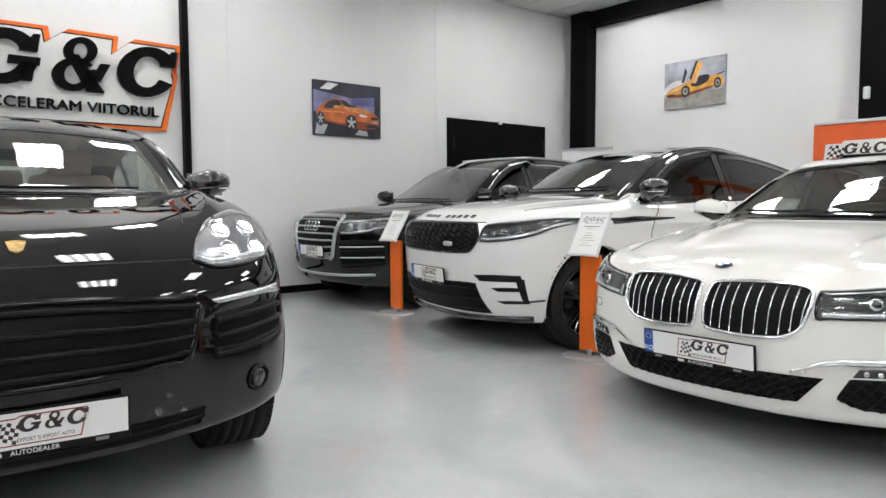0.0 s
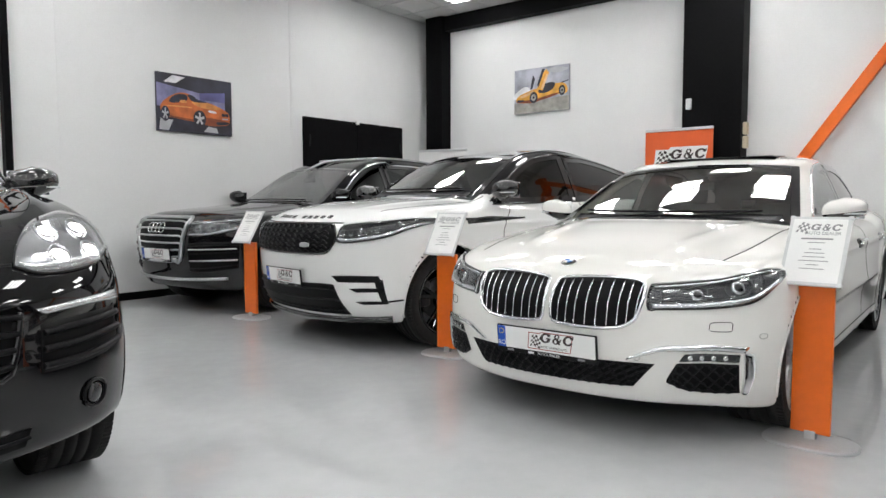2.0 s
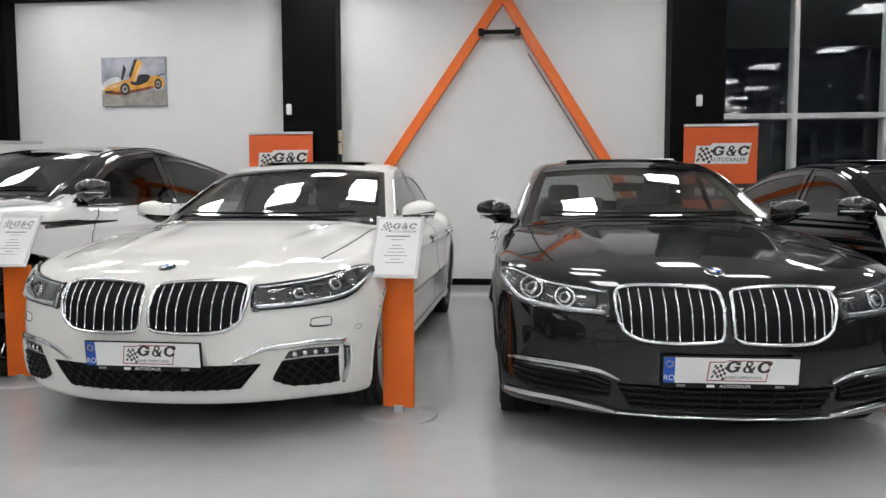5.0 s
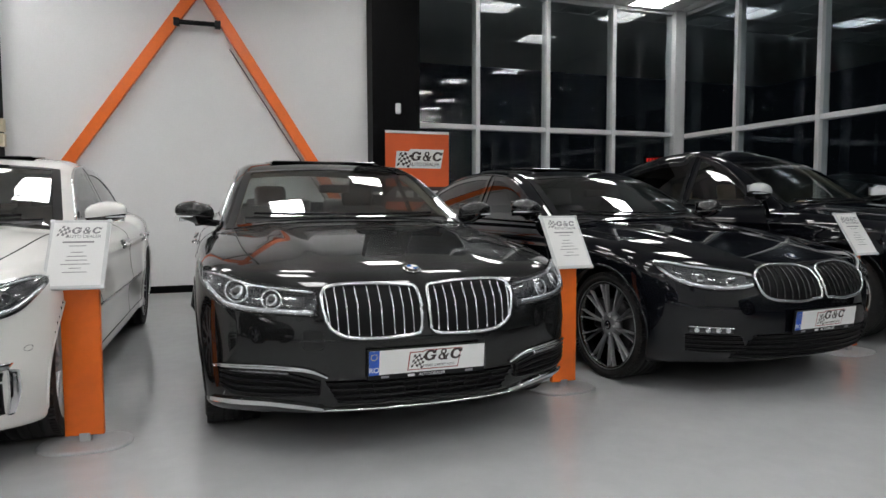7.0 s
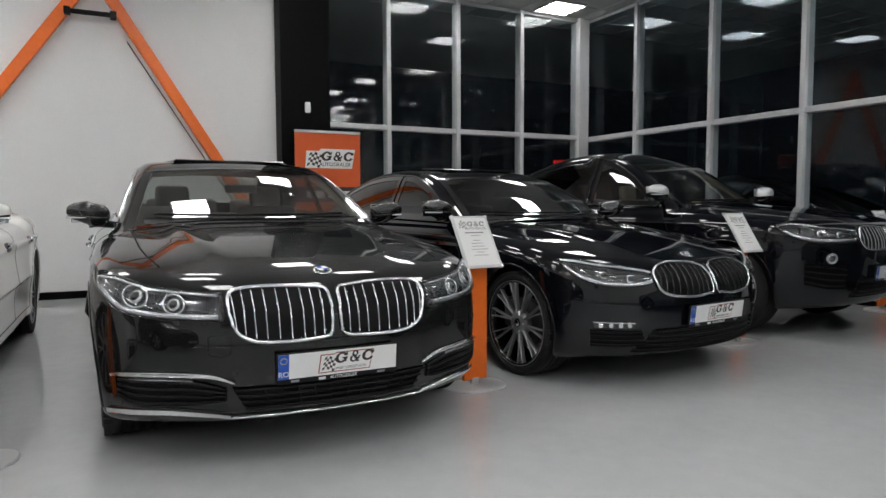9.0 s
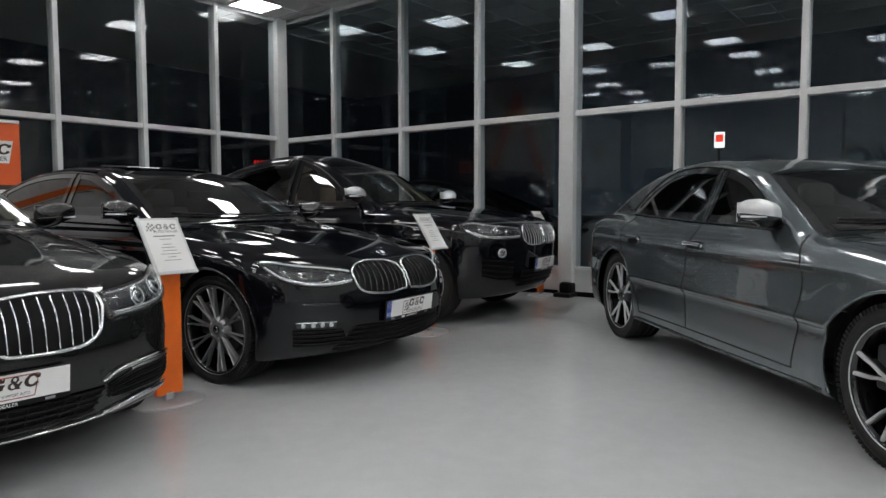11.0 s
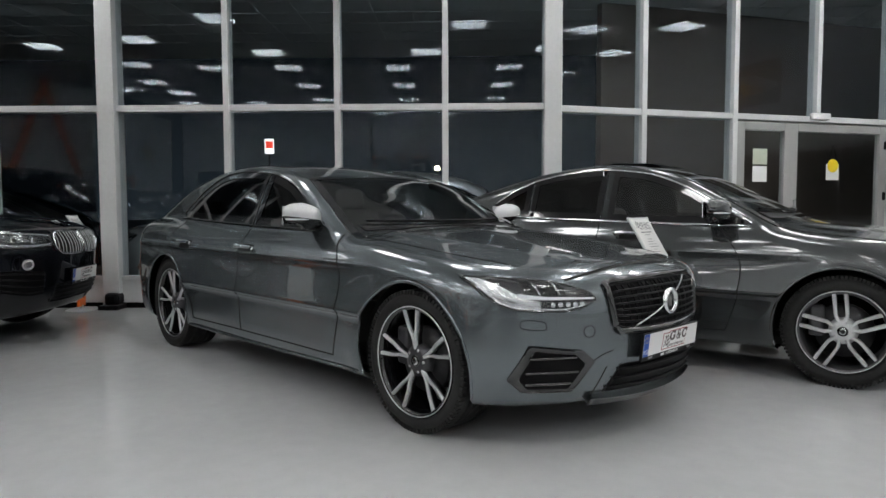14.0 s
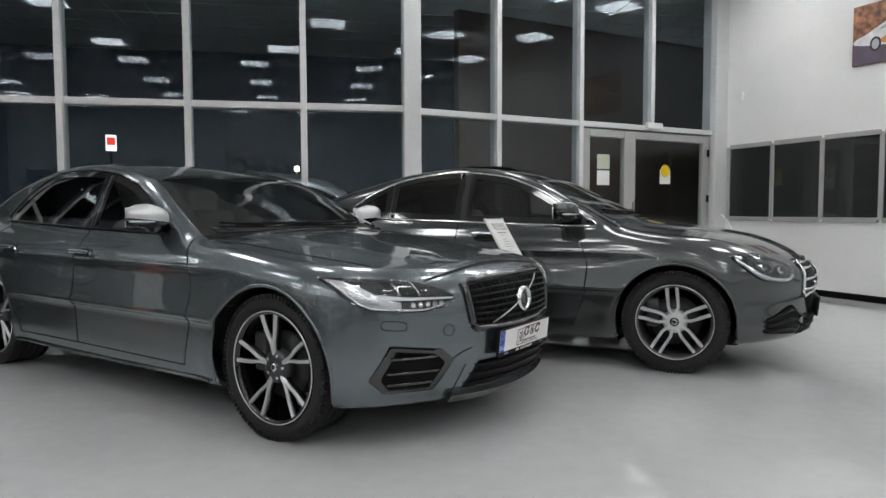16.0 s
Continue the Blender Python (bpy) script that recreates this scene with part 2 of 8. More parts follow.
def meet(a, b, k=0.0):
    """Where two walls' faces cross, pushed out a little."""
    s = Matrix(((a.n.x, a.n.y), (b.n.x, b.n.y))).inverted() @ Vector((a.dist + k, b.dist + k))
    return (s.x, s.y, 0.0)


fl = bmesh.new()
fl.faces.new([fl.verts.new(meet(a, b, 0.12)) for a, b in ((LEFT, BACK), (BACK, GLASS), (GLASS, ENTRY), (ENTRY, END), (END, CLOSE), (CLOSE, LEFT))])
floor = tagged(part("floor", fl, M["floor"]), "glossy light grey epoxy resin showroom floor", "floor", kind="structure")
gr = bmesh.new()
bmesh.ops.create_grid(gr, x_segments=4, y_segments=4, size=400, matrix=Matrix.Translation((0, 0, -0.12)))
tagged(part("ground", gr, mat("night_asphalt", (0.05, 0.05, 0.052), 0.6, grain=0.3, scale=30, mottle=0.3, mscale=0.3)), "dark asphalt yard outside at night", "ground", kind="structure")

# west wall with panel joints, black strip, black steel double door
wall_w = tagged(wall_box("wall_west", LEFT, -11.0, left_end + 0.25, 0, CEIL, M["wall"]), "white painted showroom wall with vertical panel joints", "wall")
for az in (17.28, 0.53):
    wall_box("panel_joint", LEFT, LEFT.u(az) - 0.02, LEFT.u(az) + 0.02, 0, CEIL - 0.01, M["wall"], 0.02, 0.005, wall_w)
tagged(wall_box("trim_west", LEFT, LEFT.u(20.95), LEFT.u(20.5), 0, CEIL - 0.01, M["black_paint"], 0.12, 0.1), "narrow black vertical strip on the white wall", "trim")
tagged(wall_box("baseboard_west", LEFT, LEFT.u(20.4), left_end - 0.2, 0, 0.09, M["black_paint"], 0.02, 0.015), "thin black skirting along the white wall", "baseboard")
door = tagged(new("door_1"), "closed black steel double door in the white wall", "door", kind="structure")
d0, d1, dt = LEFT.u(-0.32), LEFT.u(-8.43), 2.36
for a, b in ((d0, (d0 + d1) / 2 - 0.006), ((d0 + d1) / 2 + 0.006, d1)):
    wall_box("door_leaf", LEFT, a, b, 0.01, dt, M["black_paint"], 0.05, 0.045, door, bevel=0.006)
for u in (d0 + 0.08, d1 - 0.08):
    for s in (0.35,):
        wall_box("door_handle", LEFT, u - 0.012, u + 0.012, dt - 0.42, dt - 0.26, M["plastic"], 0.02, 0.08, door, bevel=0.006)
wall_box("latch", LEFT, (d0 + d1) / 2 - 0.03, (d0 + d1) / 2 + 0.03, dt - 0.03, dt + 0.02, M["white_plastic"], 0.03, 0.065, door)

# north wall: white, black columns, beam under the ceiling
u_c3 = BACK.u(-66.3)
tagged(wall_box("wall_north", BACK, u_corner - 0.25, u_c3, 0, CEIL, M["wall"]), "white painted showroom wall between black columns", "wall")
tagged(wall_box("column_corner", BACK, u_corner - 0.02, BACK.u(-12.65), 0, CEIL - 0.004, M["black_paint"], 0.3, 0.24), "black painted corner column", "column")
tagged(wall_box("column_middle", BACK, -2.92, -2.195, 0, CEIL - 0.004, M["black_paint"], 0.3, 0.3), "broad black painted column on the white wall", "column")
tagged(wall_box("column_window", BACK, 2.137, 2.80, 0, CEIL - 0.004, M["black_paint"], 0.4, 0.3), "broad black painted column beside the window wall", "column")
tagged(wall_box("beam_north", BACK, BACK.u(-12.65), -2.92, CEIL - 0.24, CEIL - 0.004, M["black_paint"], 0.2, 0.16), "black beam under the ceiling edge", "beam")
tagged(wall_box("baseboard_north", BACK, -2.19, 2.13, 0, 0.09, M["black_paint"], 0.02, 0.015), "thin black skirting along the white wall", "baseboard")
tagged(wall_box("wall_south", END, end_start - 0.02, 11.0, 0, CEIL, M["wall"]), "white painted wall with an office window band", "wall")
tagged(wall_box("baseboard_south", END, end_start, 8.0, 0, 0.08, M["black_paint"], 0.02, 0.015), "thin black skirting along the white wall", "baseboard")
tagged(wall_box("wall_rear", CLOSE, -9.0, 9.0, 0, CEIL, M["wall"]), "plain white wall behind the cars", "wall")


# glazed walls
def glazing(name, pl, posts, mullions, transom, plinth, u0, u1, label, glass="double_pane"):
    """Posts are wide, mullions narrow; every field between them holds a pane above and below the transom."""
    win = tagged(new(name), label, "window wall", kind="structure")
    for u, w in posts:
        wall_box("post", pl, u - w / 2, u + w / 2, 0, CEIL - 0.004, M["alu"], 0.24, 0.10, win, bevel=0.008)
    for u in mullions:
        wall_box("mullion", pl, u - 0.033, u + 0.033, plinth, CEIL - 0.004, M["alu"], 0.16, 0.06, win, bevel=0.006)
    edges = sorted([(u - w / 2, u + w / 2) for u, w in posts] + [(u - 0.033, u + 0.033) for u in mullions] + [(u0, u0), (u1, u1)])
    for (_, a), (b, _) in zip(edges, edges[1:]):
        if b - a < 0.05:
            continue
        wall_box("transom", pl, a, b, transom - 0.035, transom + 0.035, M["alu"], 0.14, 0.05, win, bevel=0.006)
        wall_box("top_rail", pl, a, b, CEIL - 0.06, CEIL - 0.004, M["alu"], 0.12, 0.04, win, bevel=0.006)
        wall_box("sill", pl, a, b, plinth - 0.05, plinth, M["alu"], 0.14, 0.05, win, bevel=0.006)
        wall_box("sill_panel", pl, a, b, 0.0, plinth - 0.05, M["alu"], 0.1, 0.03, win)
        for z0, z1 in ((plinth, transom - 0.035), (transom + 0.035, CEIL - 0.06)):
            pane = wall_box("pane", pl, a, b, z0, z1, M[glass], 0.008, 0.0, win)
            pane.visible_shadow = False
    wall_box("skirting", pl, u0, u1, 0, 0.06, M["black_paint"], 0.01, 0.035, win)
    return win


TRANSOM = 2.215
glazing("window_1", BACK, [(u_glass - 0.06, 0.2)], [3.76, 4.90, 6.05], TRANSOM + 0.02, 0.36, 2.80, u_glass, "tall glazed wall with white aluminium frames at night", "pane")
glazing("window_2", GLASS, [(-3.845, 0.19), (glass_end, 0.19)], [-7.96, -6.54, -5.195, -2.525, -1.30, -0.117], TRANSOM, 0.36, glass_start, glass_end, "tall glazed wall with white aluminium frames at night")
e5, e6, e7 = ENTRY.u(-154.17), ENTRY.u(-160.93), ENTRY.u(-166.54)
glazing("window_3", ENTRY, [], [e5], TRANSOM - 0.02, 0.36, entry_start, e6 - 0.033, "tall glazed wall with white aluminium frames at night")
win4 = tagged(new("window_4"), "glazed field above the entrance door", "window", kind="structure")
for a, b in ((e6 + 0.033, e7 - 0.033), (e7 + 0.033, entry_end - 0.24)):
    p4 = wall_box("pane", ENTRY, a, b, TRANSOM + 0.015, CEIL - 0.06, M["double_pane"], 0.008, 0.0, win4)
    p4.visible_shadow = False
for u in (e6, e7):
    wall_box("mullion", ENTRY, u - 0.033, u + 0.033, TRANSOM - 0.055 if u == e7 else 0, CEIL - 0.004, M["alu"], 0.16, 0.06, win4, bevel=0.006)
wall_box("transom", ENTRY, e6 + 0.033, entry_end - 0.24, TRANSOM - 0.055, TRANSOM + 0.015, M["alu"], 0.14, 0.05, win4, bevel=0.006)
wall_box("post", ENTRY, entry_end - 0.24, entry_end + 0.06, 0, CEIL - 0.004, M["alu"], 0.24, 0.10, win4, bevel=0.008)

# entrance: a fixed side light and one glazed leaf
entrance = tagged(new("door_2"), "closed glazed aluminium entrance door with paper notices", "door", kind="structure")
grey = mat("grey_aluminium", (0.36, 0.36, 0.35), 0.4, grain=0.03, scale=30)
dz = 2.14
dl, dm, dr = e6 + 0.05, ENTRY.u(-164.9), entry_end - 0.28
for a, b in ((dl, dl + 0.11), (dm - 0.1, dm + 0.1), (dr - 0.12, dr)):
    wall_box("door_frame", ENTRY, a, b, 0, dz, grey, 0.08, 0.035, entrance, bevel=0.006)
for a, b in ((dl + 0.11, dm - 0.1), (dm + 0.1, dr - 0.12)):
    wall_box("top_rail", ENTRY, a, b, dz - 0.1, dz, grey, 0.08, 0.035, entrance, bevel=0.006)
    wall_box("bottom_rail", ENTRY, a, b, 0, 0.14, grey, 0.08, 0.035, entrance, bevel=0.006)
    g = wall_box("pane", ENTRY, a, b, 0.14, dz - 0.1, M["pane"], 0.008, 0.0, entrance)
    g.visible_shadow = False
for z in (0.55, 1.25, 1.9):
    wall_box("hinge", ENTRY, dr - 0.05, dr - 0.02, z - 0.05, z + 0.05, M["plastic"], 0.03, 0.06, entrance, bevel=0.005)
wall_box("door_handle", ENTRY, dm + 0.02, dm + 0.05, 0.9, 1.2, M["steel"], 0.03, 0.09, entrance, bevel=0.01)
un = (dl + 0.11 + dm - 0.1) / 2 - 0.04
for z0, z1, c, nm in ((1.63, 1.82, "green_paper", "pale green notice"), (1.42, 1.61, "paper", "white notice")):
    if c not in M:
        M[c] = mat("green_paper", (0.50, 0.54, 0.44), 0.7, grain=0.03, scale=60)
    tagged(wall_box("paper_notice", ENTRY, un - 0.105, un + 0.105, z0, z1, M[c], 0.002, 0.004, kind=""), nm + " taped to the door's side light", "notice")
uy = (dm + dr) / 2 - 0.08
sign = tagged(new("door_sign"), "white door sign with a yellow disc hung by a cord", "sign")
wall_box("card", ENTRY, uy - 0.1, uy + 0.1, 1.45, 1.65, M["paper"], 0.003, 0.006, sign)
wall_shape("disc", ENTRY, [(uy + 0.085 * math.cos(t), 1.63 + 0.085 * math.sin(t)) for t in np.linspace(0, 2 * np.pi, 24, endpoint=False)], 0.009, 0.002, M["yellow"], sign)
for s in (-1, 1):
    wall_shape("cord", ENTRY, [(uy + s * 0.07, 1.65), (uy + s * 0.078, 1.65), (uy + 0.003, 1.9), (uy - 0.003, 1.9)][:: s], 0.007, 0.002, M["plastic"], sign)
exit_lamp = tagged(wall_box("exit_sign_lamp", ENTRY, e7 - 0.14, e7 + 0.14, TRANSOM - 0.03, TRANSOM + 0.05, M["white_plastic"], 0.06, 0.115, kind="", bevel=0.012), "small white emergency lamp box over the door", "lamp")

# office window band in the south wall
band = tagged(new("window_5"), "dark office window band with grey frames", "window", kind="structure")
o0, oz0, oz1 = END.u(187.45), 0.965, 1.985
# dark sheet close behind the panes: the unlit office's dimness as colour
dim_room = mat("dim_room_brown", (0.03, 0.026, 0.023), 0.6, mottle=0.4, mscale=1.2)
om = [o0, END.u(184.4), END.u(181.1), END.u(177.4), END.u(173.2)]
for u in om:
    wall_box("frame_post", END, u - 0.028, u + 0.028, oz0, oz1, grey, 0.05, 0.03, band, bevel=0.005)
for a, b in zip(om, om[1:]):
    for z in (oz0, oz1):
        wall_box("frame_rail", END, a + 0.028, b - 0.028, z - 0.03, z + 0.03, grey, 0.05, 0.03, band, bevel=0.005)
    wall_box("dark_room", END, a + 0.028, b - 0.028, oz0 + 0.03, oz1 - 0.03, dim_room, 0.006, 0.007, band)
    g = wall_box("pane", END, a + 0.028, b - 0.028, oz0 + 0.03, oz1 - 0.03, M["pane"], 0.004, 0.018, band)
tagged(wall_box("wall_sensor", END, END.u(186.6) - 0.03, END.u(186.6) + 0.03, 2.62, 2.74, M["white_plastic"], 0.05, 0.05, kind="", bevel=0.01), "small white alarm sensor on the wall", "sensor")
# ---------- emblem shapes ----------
def checker_flag(parent, m, w, h, cols, rows, dark):
    """A waving chequered flag: one mesh of small squares."""
    bm = bmesh.new()
    for i in range(cols):
        for j in range(rows):
            if (i + j) % 2 == 0:
                x0, x1, z0, z1 = i / cols * w, (i + 1) / cols * w, j / rows * h, (j + 1) / rows * h
                wv = lambda x: 0.12 * h * math.sin(x / w * 5)
                vs = [bm.verts.new(m @ Vector((x + z * 0.25, 0, z + wv(x)))) for x, z in ((x0, z0), (x1, z0), (x1, z1), (x0, z1))]
                bm.faces.new(vs)
    return part("chequered_flag", bm, dark, parent)


def arc_letter(bm, m, r, w, a0, a1, sx=1.0, n=20, depth=0.0):
    """A thick open ring."""
    aa = np.linspace(radians(a0), radians(a1), n)
    o = [Vector((sx * r * math.cos(t), 0, r * math.sin(t))) for t in aa]
    i = [Vector((sx * (r - w) * math.cos(t), 0, (r - w * 0.7) * math.sin(t))) for t in aa]
    sk = lambda q: Vector((q.x + q.z * 0.18, 0, q.z))
    fr = [[bm.verts.new(m @ sk(q)) for q in row] for row in (o, i)]
    for k in range(n - 1):
        bm.faces.new((fr[0][k], fr[0][k + 1], fr[1][k + 1], fr[1][k]))
    if depth:
        d = Vector((0, depth, 0))
        bk = [[bm.verts.new(m @ (sk(q) + d)) for q in row] for row in (o, i)]
        for a, b in ((fr[0], bk[0]), (fr[1], bk[1])):
            for k in range(n - 1):
                bm.faces.new((a[k], a[k + 1], b[k + 1], b[k]))
        for k in (0, n - 1):
            bm.faces.new((fr[0][k], fr[1][k], bk[1][k], bk[0][k]))


def quad_bar(bm, m, pts, depth=0.0):
    sk = lambda p: Vector((p[0] + p[1] * 0.18, 0, p[1]))
    a = [bm.verts.new(m @ sk(p)) for p in pts]
    bm.faces.new(a)
    if depth:
        b = [bm.verts.new(m @ (sk(p) + Vector((0, depth, 0)))) for p in pts]
        for k in range(len(pts)):
            bm.faces.new((a[k], a[(k + 1) % len(pts)], b[(k + 1) % len(pts)], b[k]))


def emblem(parent, m, h, material, depth=0.0):
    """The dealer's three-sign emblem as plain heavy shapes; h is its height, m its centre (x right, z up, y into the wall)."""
    r = h / 2
    for k, cx in enumerate((-1.22, 0.0, 1.22)):
        mm = m @ Matrix.Translation((cx * h, 0, 0))
        bm = bmesh.new()
        if k != 1:
            arc_letter(bm, mm, r, r * 0.52, 32, 335 if k == 2 else 352, 1.12, depth=depth)
            quad_bar(bm, mm, [(0.42 * r, 0.28 * r), (1.02 * r, 0.28 * r), (1.02 * r, 0.9 * r), (0.8 * r, 0.9 * r)], depth)
            if k == 0:
                quad_bar(bm, mm, [(0.15 * r, -0.22 * r), (1.15 * r, -0.22 * r), (1.15 * r, 0.06 * r), (0.15 * r, 0.06 * r)], depth)
                quad_bar(bm, mm, [(0.55 * r, -0.8 * r), (1.0 * r, -0.8 * r), (1.0 * r, -0.2 * r), (0.55 * r, -0.2 * r)], depth)
        else:
            arc_letter(bm, mm @ Matrix.Translation((0.05 * r, 0, 0.5 * r)), r * 0.52, r * 0.3, 0, 360, 1.1, depth=depth)
            arc_letter(bm, mm @ Matrix.Translation((-0.2 * r, 0, -0.4 * r)), r * 0.62, r * 0.34, 40, 385, 1.2, depth=depth)
            quad_bar(bm, mm, [(-0.5 * r, 0.35 * r), (-0.1 * r, 0.35 * r), (1.0 * r, -1.0 * r), (0.4 * r, -1.0 * r)], depth)
            quad_bar(bm, mm, [(0.45 * r, -0.5 * r), (0.8 * r, -0.6 * r), (1.05 * r, 0.1 * r), (0.7 * r, 0.1 * r)], depth)
        part("emblem_shape", bm, material, parent)


# ---------- cars ----------
def polyline(points, n):
    p = np.asarray(points, float)
    c = np.r_[0, np.cumsum(np.linalg.norm(np.diff(p, axis=0), axis=1))]
    q = np.linspace(0, c[-1], n)
    return np.stack([np.interp(q, c, p[:, 0]), np.interp(q, c, p[:, 1])], 1)


class Car:
    """A car grown from its side profile, plan and cross-section. x runs from the nose (0) to the tail, +y is its right side."""
    def __init__(self, name, p, coat, m, label, interior="leather_dark", glass="glass", rear_glass="glass_dark", step=0.03):
        self.p, self.coat, self.L, self.W = p, coat, p["L"], p["W"] / 2
        self.root = tagged(new(name), label, "car")
        self.root.empty_display_size = 0.3
        self.root.matrix_world = m
        g = lambda k: pairs(*p[k])
        self.hood, self.roof, self.nose, self.tail, self.sect, self.belt = g("hood"), g("roof"), g("nose"), g("tail"), g("sect"), g("belt")
        self.plan, self.sill = g("plan"), g("sill")
        self.body(step)
        self.windows(glass, rear_glass)
        self.cabin(interior)
        self.wheels()

    def f(self, x, y, z):
        """Distance-like value: below zero inside the body."""
        p = self.p
        ay = np.abs(y)
        w = self.W * self.plan(x) * self.sect(z)
        fx, rx = p["axle"], p["axle"] + p["base"]
        for cx in (fx, rx):
            d = np.hypot(x - cx, z - p["tyre"] * 0.95)
            w = w + p.get("flare", 0.012) * np.exp(-((d - p["tyre"] - 0.07) / 0.09) ** 2)
        crease = p.get("crease", (0.80, 0.84, 0.012))
        zc = crease[0] + (crease[1] - crease[0]) * x / self.L
        w = w + crease[2] * (np.exp(-((z - zc) / 0.03) ** 2) * (z < zc) + np.exp(-((z - zc) / 0.012) ** 2) * (z >= zc)) * np.clip((x - fx) * 2, 0, 1)
        w = w - p.get("scoop", 0.012) * np.exp(-((z - p["tyre"] - 0.08) / 0.1) ** 2) * np.exp(-((x - self.L / 2) / 0.9) ** 4)
        side = ay - w
        bow, power, bz = p["bow"]
        fr = self.nose(z) + bow * (ay / self.W) ** power - x
        rr = x - (self.L - self.tail(z) - p["rbow"] * (ay / self.W) ** 2.6)
        crown, ridge, ridge_y = p["crown"]
        hy = np.clip(ay / (self.W * 0.86), 0, 1.3)
        deck = z - (self.hood(x) - crown * hy ** 2.4 + ridge * np.exp(-((ay - ridge_y - 0.13 * x) / 0.05) ** 2) * np.clip((x - 0.3) * 2, 0, 1) * (x < self.p["cowl"] + 0.3))
        a = smax(smax(side, fr, p.get("kc", 0.17)), rr, 0.2)
        a = smax(a, deck, p.get("kd", 0.055))
        a = smax(a, self.sill(x) - z, 0.05)
        top, wide = self.house(x, ay, z)
        gs = (ay - wide) * 0.9
        b = smax(smax(top, gs, p.get("kr", 0.075)), 0.55 - z, 0.02)
        b = smax(smax(b, p["cowl"] - 0.3 - x, 0.02), x - self.L + 0.16, 0.05)
        return smin(a, b, p.get("kb", 0.05))

    def house(self, x, ay, z):
        """The cabin's shell: how far above the roof or screens a point lies, and the half width at its height."""
        p, tb, e = self.p, self.p["tumble"], 0.02
        xs = x - p["wbow"] * ay ** 2 * np.clip((self.L * 0.55 - x) / 1.0, -1, 1)
        slope = (self.roof(xs + e) - self.roof(xs - e)) / (2 * e)
        top = (z - self.roof(xs) + p["rcrown"] * ay ** 2) / np.sqrt(1 + slope ** 2)
        return top, tb[0] - tb[1] * (z - tb[2]) - 0.16 * np.maximum(z - tb[2], 0) ** 2 - p.get("taper", 0.03) * np.maximum(x - 2.6, 0) ** 2

    def glass_line(self, x):
        """Upper edge of the side glass: a pillar's width below the roof's edge, and no higher than the model's own line."""
        x = np.asarray(x, float)
        lo, hi = self.belt(x) - 0.3, np.full(x.shape, self.p["height"])
        for _ in range(24):
            m = (lo + hi) / 2
            ay = self.house(x, 0.6 * np.ones(x.shape), m)[1]
            below = self.house(x, ay, m)[0] < -self.p.get("rail", 0.038)
            lo, hi = np.where(below, m, lo), np.where(below, hi, m)
        return np.minimum(lo, np.where(x < self.L * 0.55, 9, self.p["glass_top"](x)))

    def normal(self, v):
        e = 0.004
        x, y, z = v.T
        n = np.stack([self.f(x + e, y, z) - self.f(x - e, y, z), self.f(x, y + e, z) - self.f(x, y - e, z), self.f(x, y, z + e) - self.f(x, y, z - e)], 1)
        return n / (np.linalg.norm(n, axis=1)[:, None] + 1e-9)

    def cast(self, start, end, steps=30):
        """Where the way from start to end first meets the body."""
        t0, t1 = np.zeros(len(start)), np.ones(len(start))
        found = np.zeros(len(start), bool)
        for k in range(1, steps + 1):
            t = k / steps
            q = start + (end - start) * t
            hit = (self.f(*q.T) < 0) & ~found
            t0[hit], t1[hit] = (k - 1) / steps, t
            found |= hit
        for _ in range(12):
            tm = (t0 + t1) / 2
            q = start + (end - start) * tm[:, None]
            ins = self.f(*q.T) < 0
            t1 = np.where(ins, tm, t1)
            t0 = np.where(ins, t0, tm)
        return start + (end - start) * t1[:, None], found

    def project(self, view, ab, side=1):
        """Points of a view drawn onto the body: 'front' (y, z), 'rear' (y, z), 'side' (x, z), 'top' (x, y)."""
        a, b = np.asarray(ab, float).T
        o = np.ones(len(a))
        if view == "front":
            s, e = np.stack([-0.3 * o, a * side, b], 1), np.stack([1.9 * o, a * side, b], 1)
        elif view == "rear":
            s, e = np.stack([(self.L + 0.3) * o, a * side, b], 1), np.stack([(self.L - 1.9) * o, a * side, b], 1)
        elif view == "side":
            s, e = np.stack([a, 1.3 * side * o, b], 1), np.stack([a, 0 * o, b], 1)
        else:
            s, e = np.stack([a, b * side, 2.1 * o], 1), np.stack([a, b * side, 0.3 * o], 1)
        v, found = self.cast(s, e)
        if view == "front" and not found.all():
            v[~found, 0] = 1.0
        return v

    def body(self, step):
        p, L, W = self.p, self.L, self.W
        H = p["height"]
        lo, hi = np.array([-0.25, -W - 0.25, -0.45]), np.array([L + 0.25, W + 0.25, H + 0.3])
        c0, c1 = np.array([0.5, -0.5, 0.47]), np.array([L - 0.55, 0.5, 0.55])
        verts, faces, kinds, count = [], [], [], 0
        for axis, end in ((2, 1), (1, 0), (1, 1), (0, 0), (0, 1)):
            i, j = [k for k in range(3) if k != axis]
            s = step * (0.75 if (axis, end) == (0, 0) else 1.0)
            ni, nj = int((hi[i] - lo[i]) / s), int((hi[j] - lo[j]) / s)
            a, b = np.meshgrid(np.linspace(0, 1, ni), np.linspace(0, 1, nj), indexing="ij")
            q = np.zeros((ni * nj, 3))
            q[:, i], q[:, j], q[:, axis] = a.ravel(), b.ravel(), end
            src, out = c0 + (c1 - c0) * q, lo + (hi - lo) * q
            t0, t1 = np.zeros(len(q)), np.ones(len(q))
            for _ in range(24):
                tm = (t0 + t1) / 2
                ins = self.f(*(src + (out - src) * tm[:, None]).T) < 0
                t0 = np.where(ins, tm, t0)
                t1 = np.where(ins, t1, tm)
            verts.append(src + (out - src) * t1[:, None])
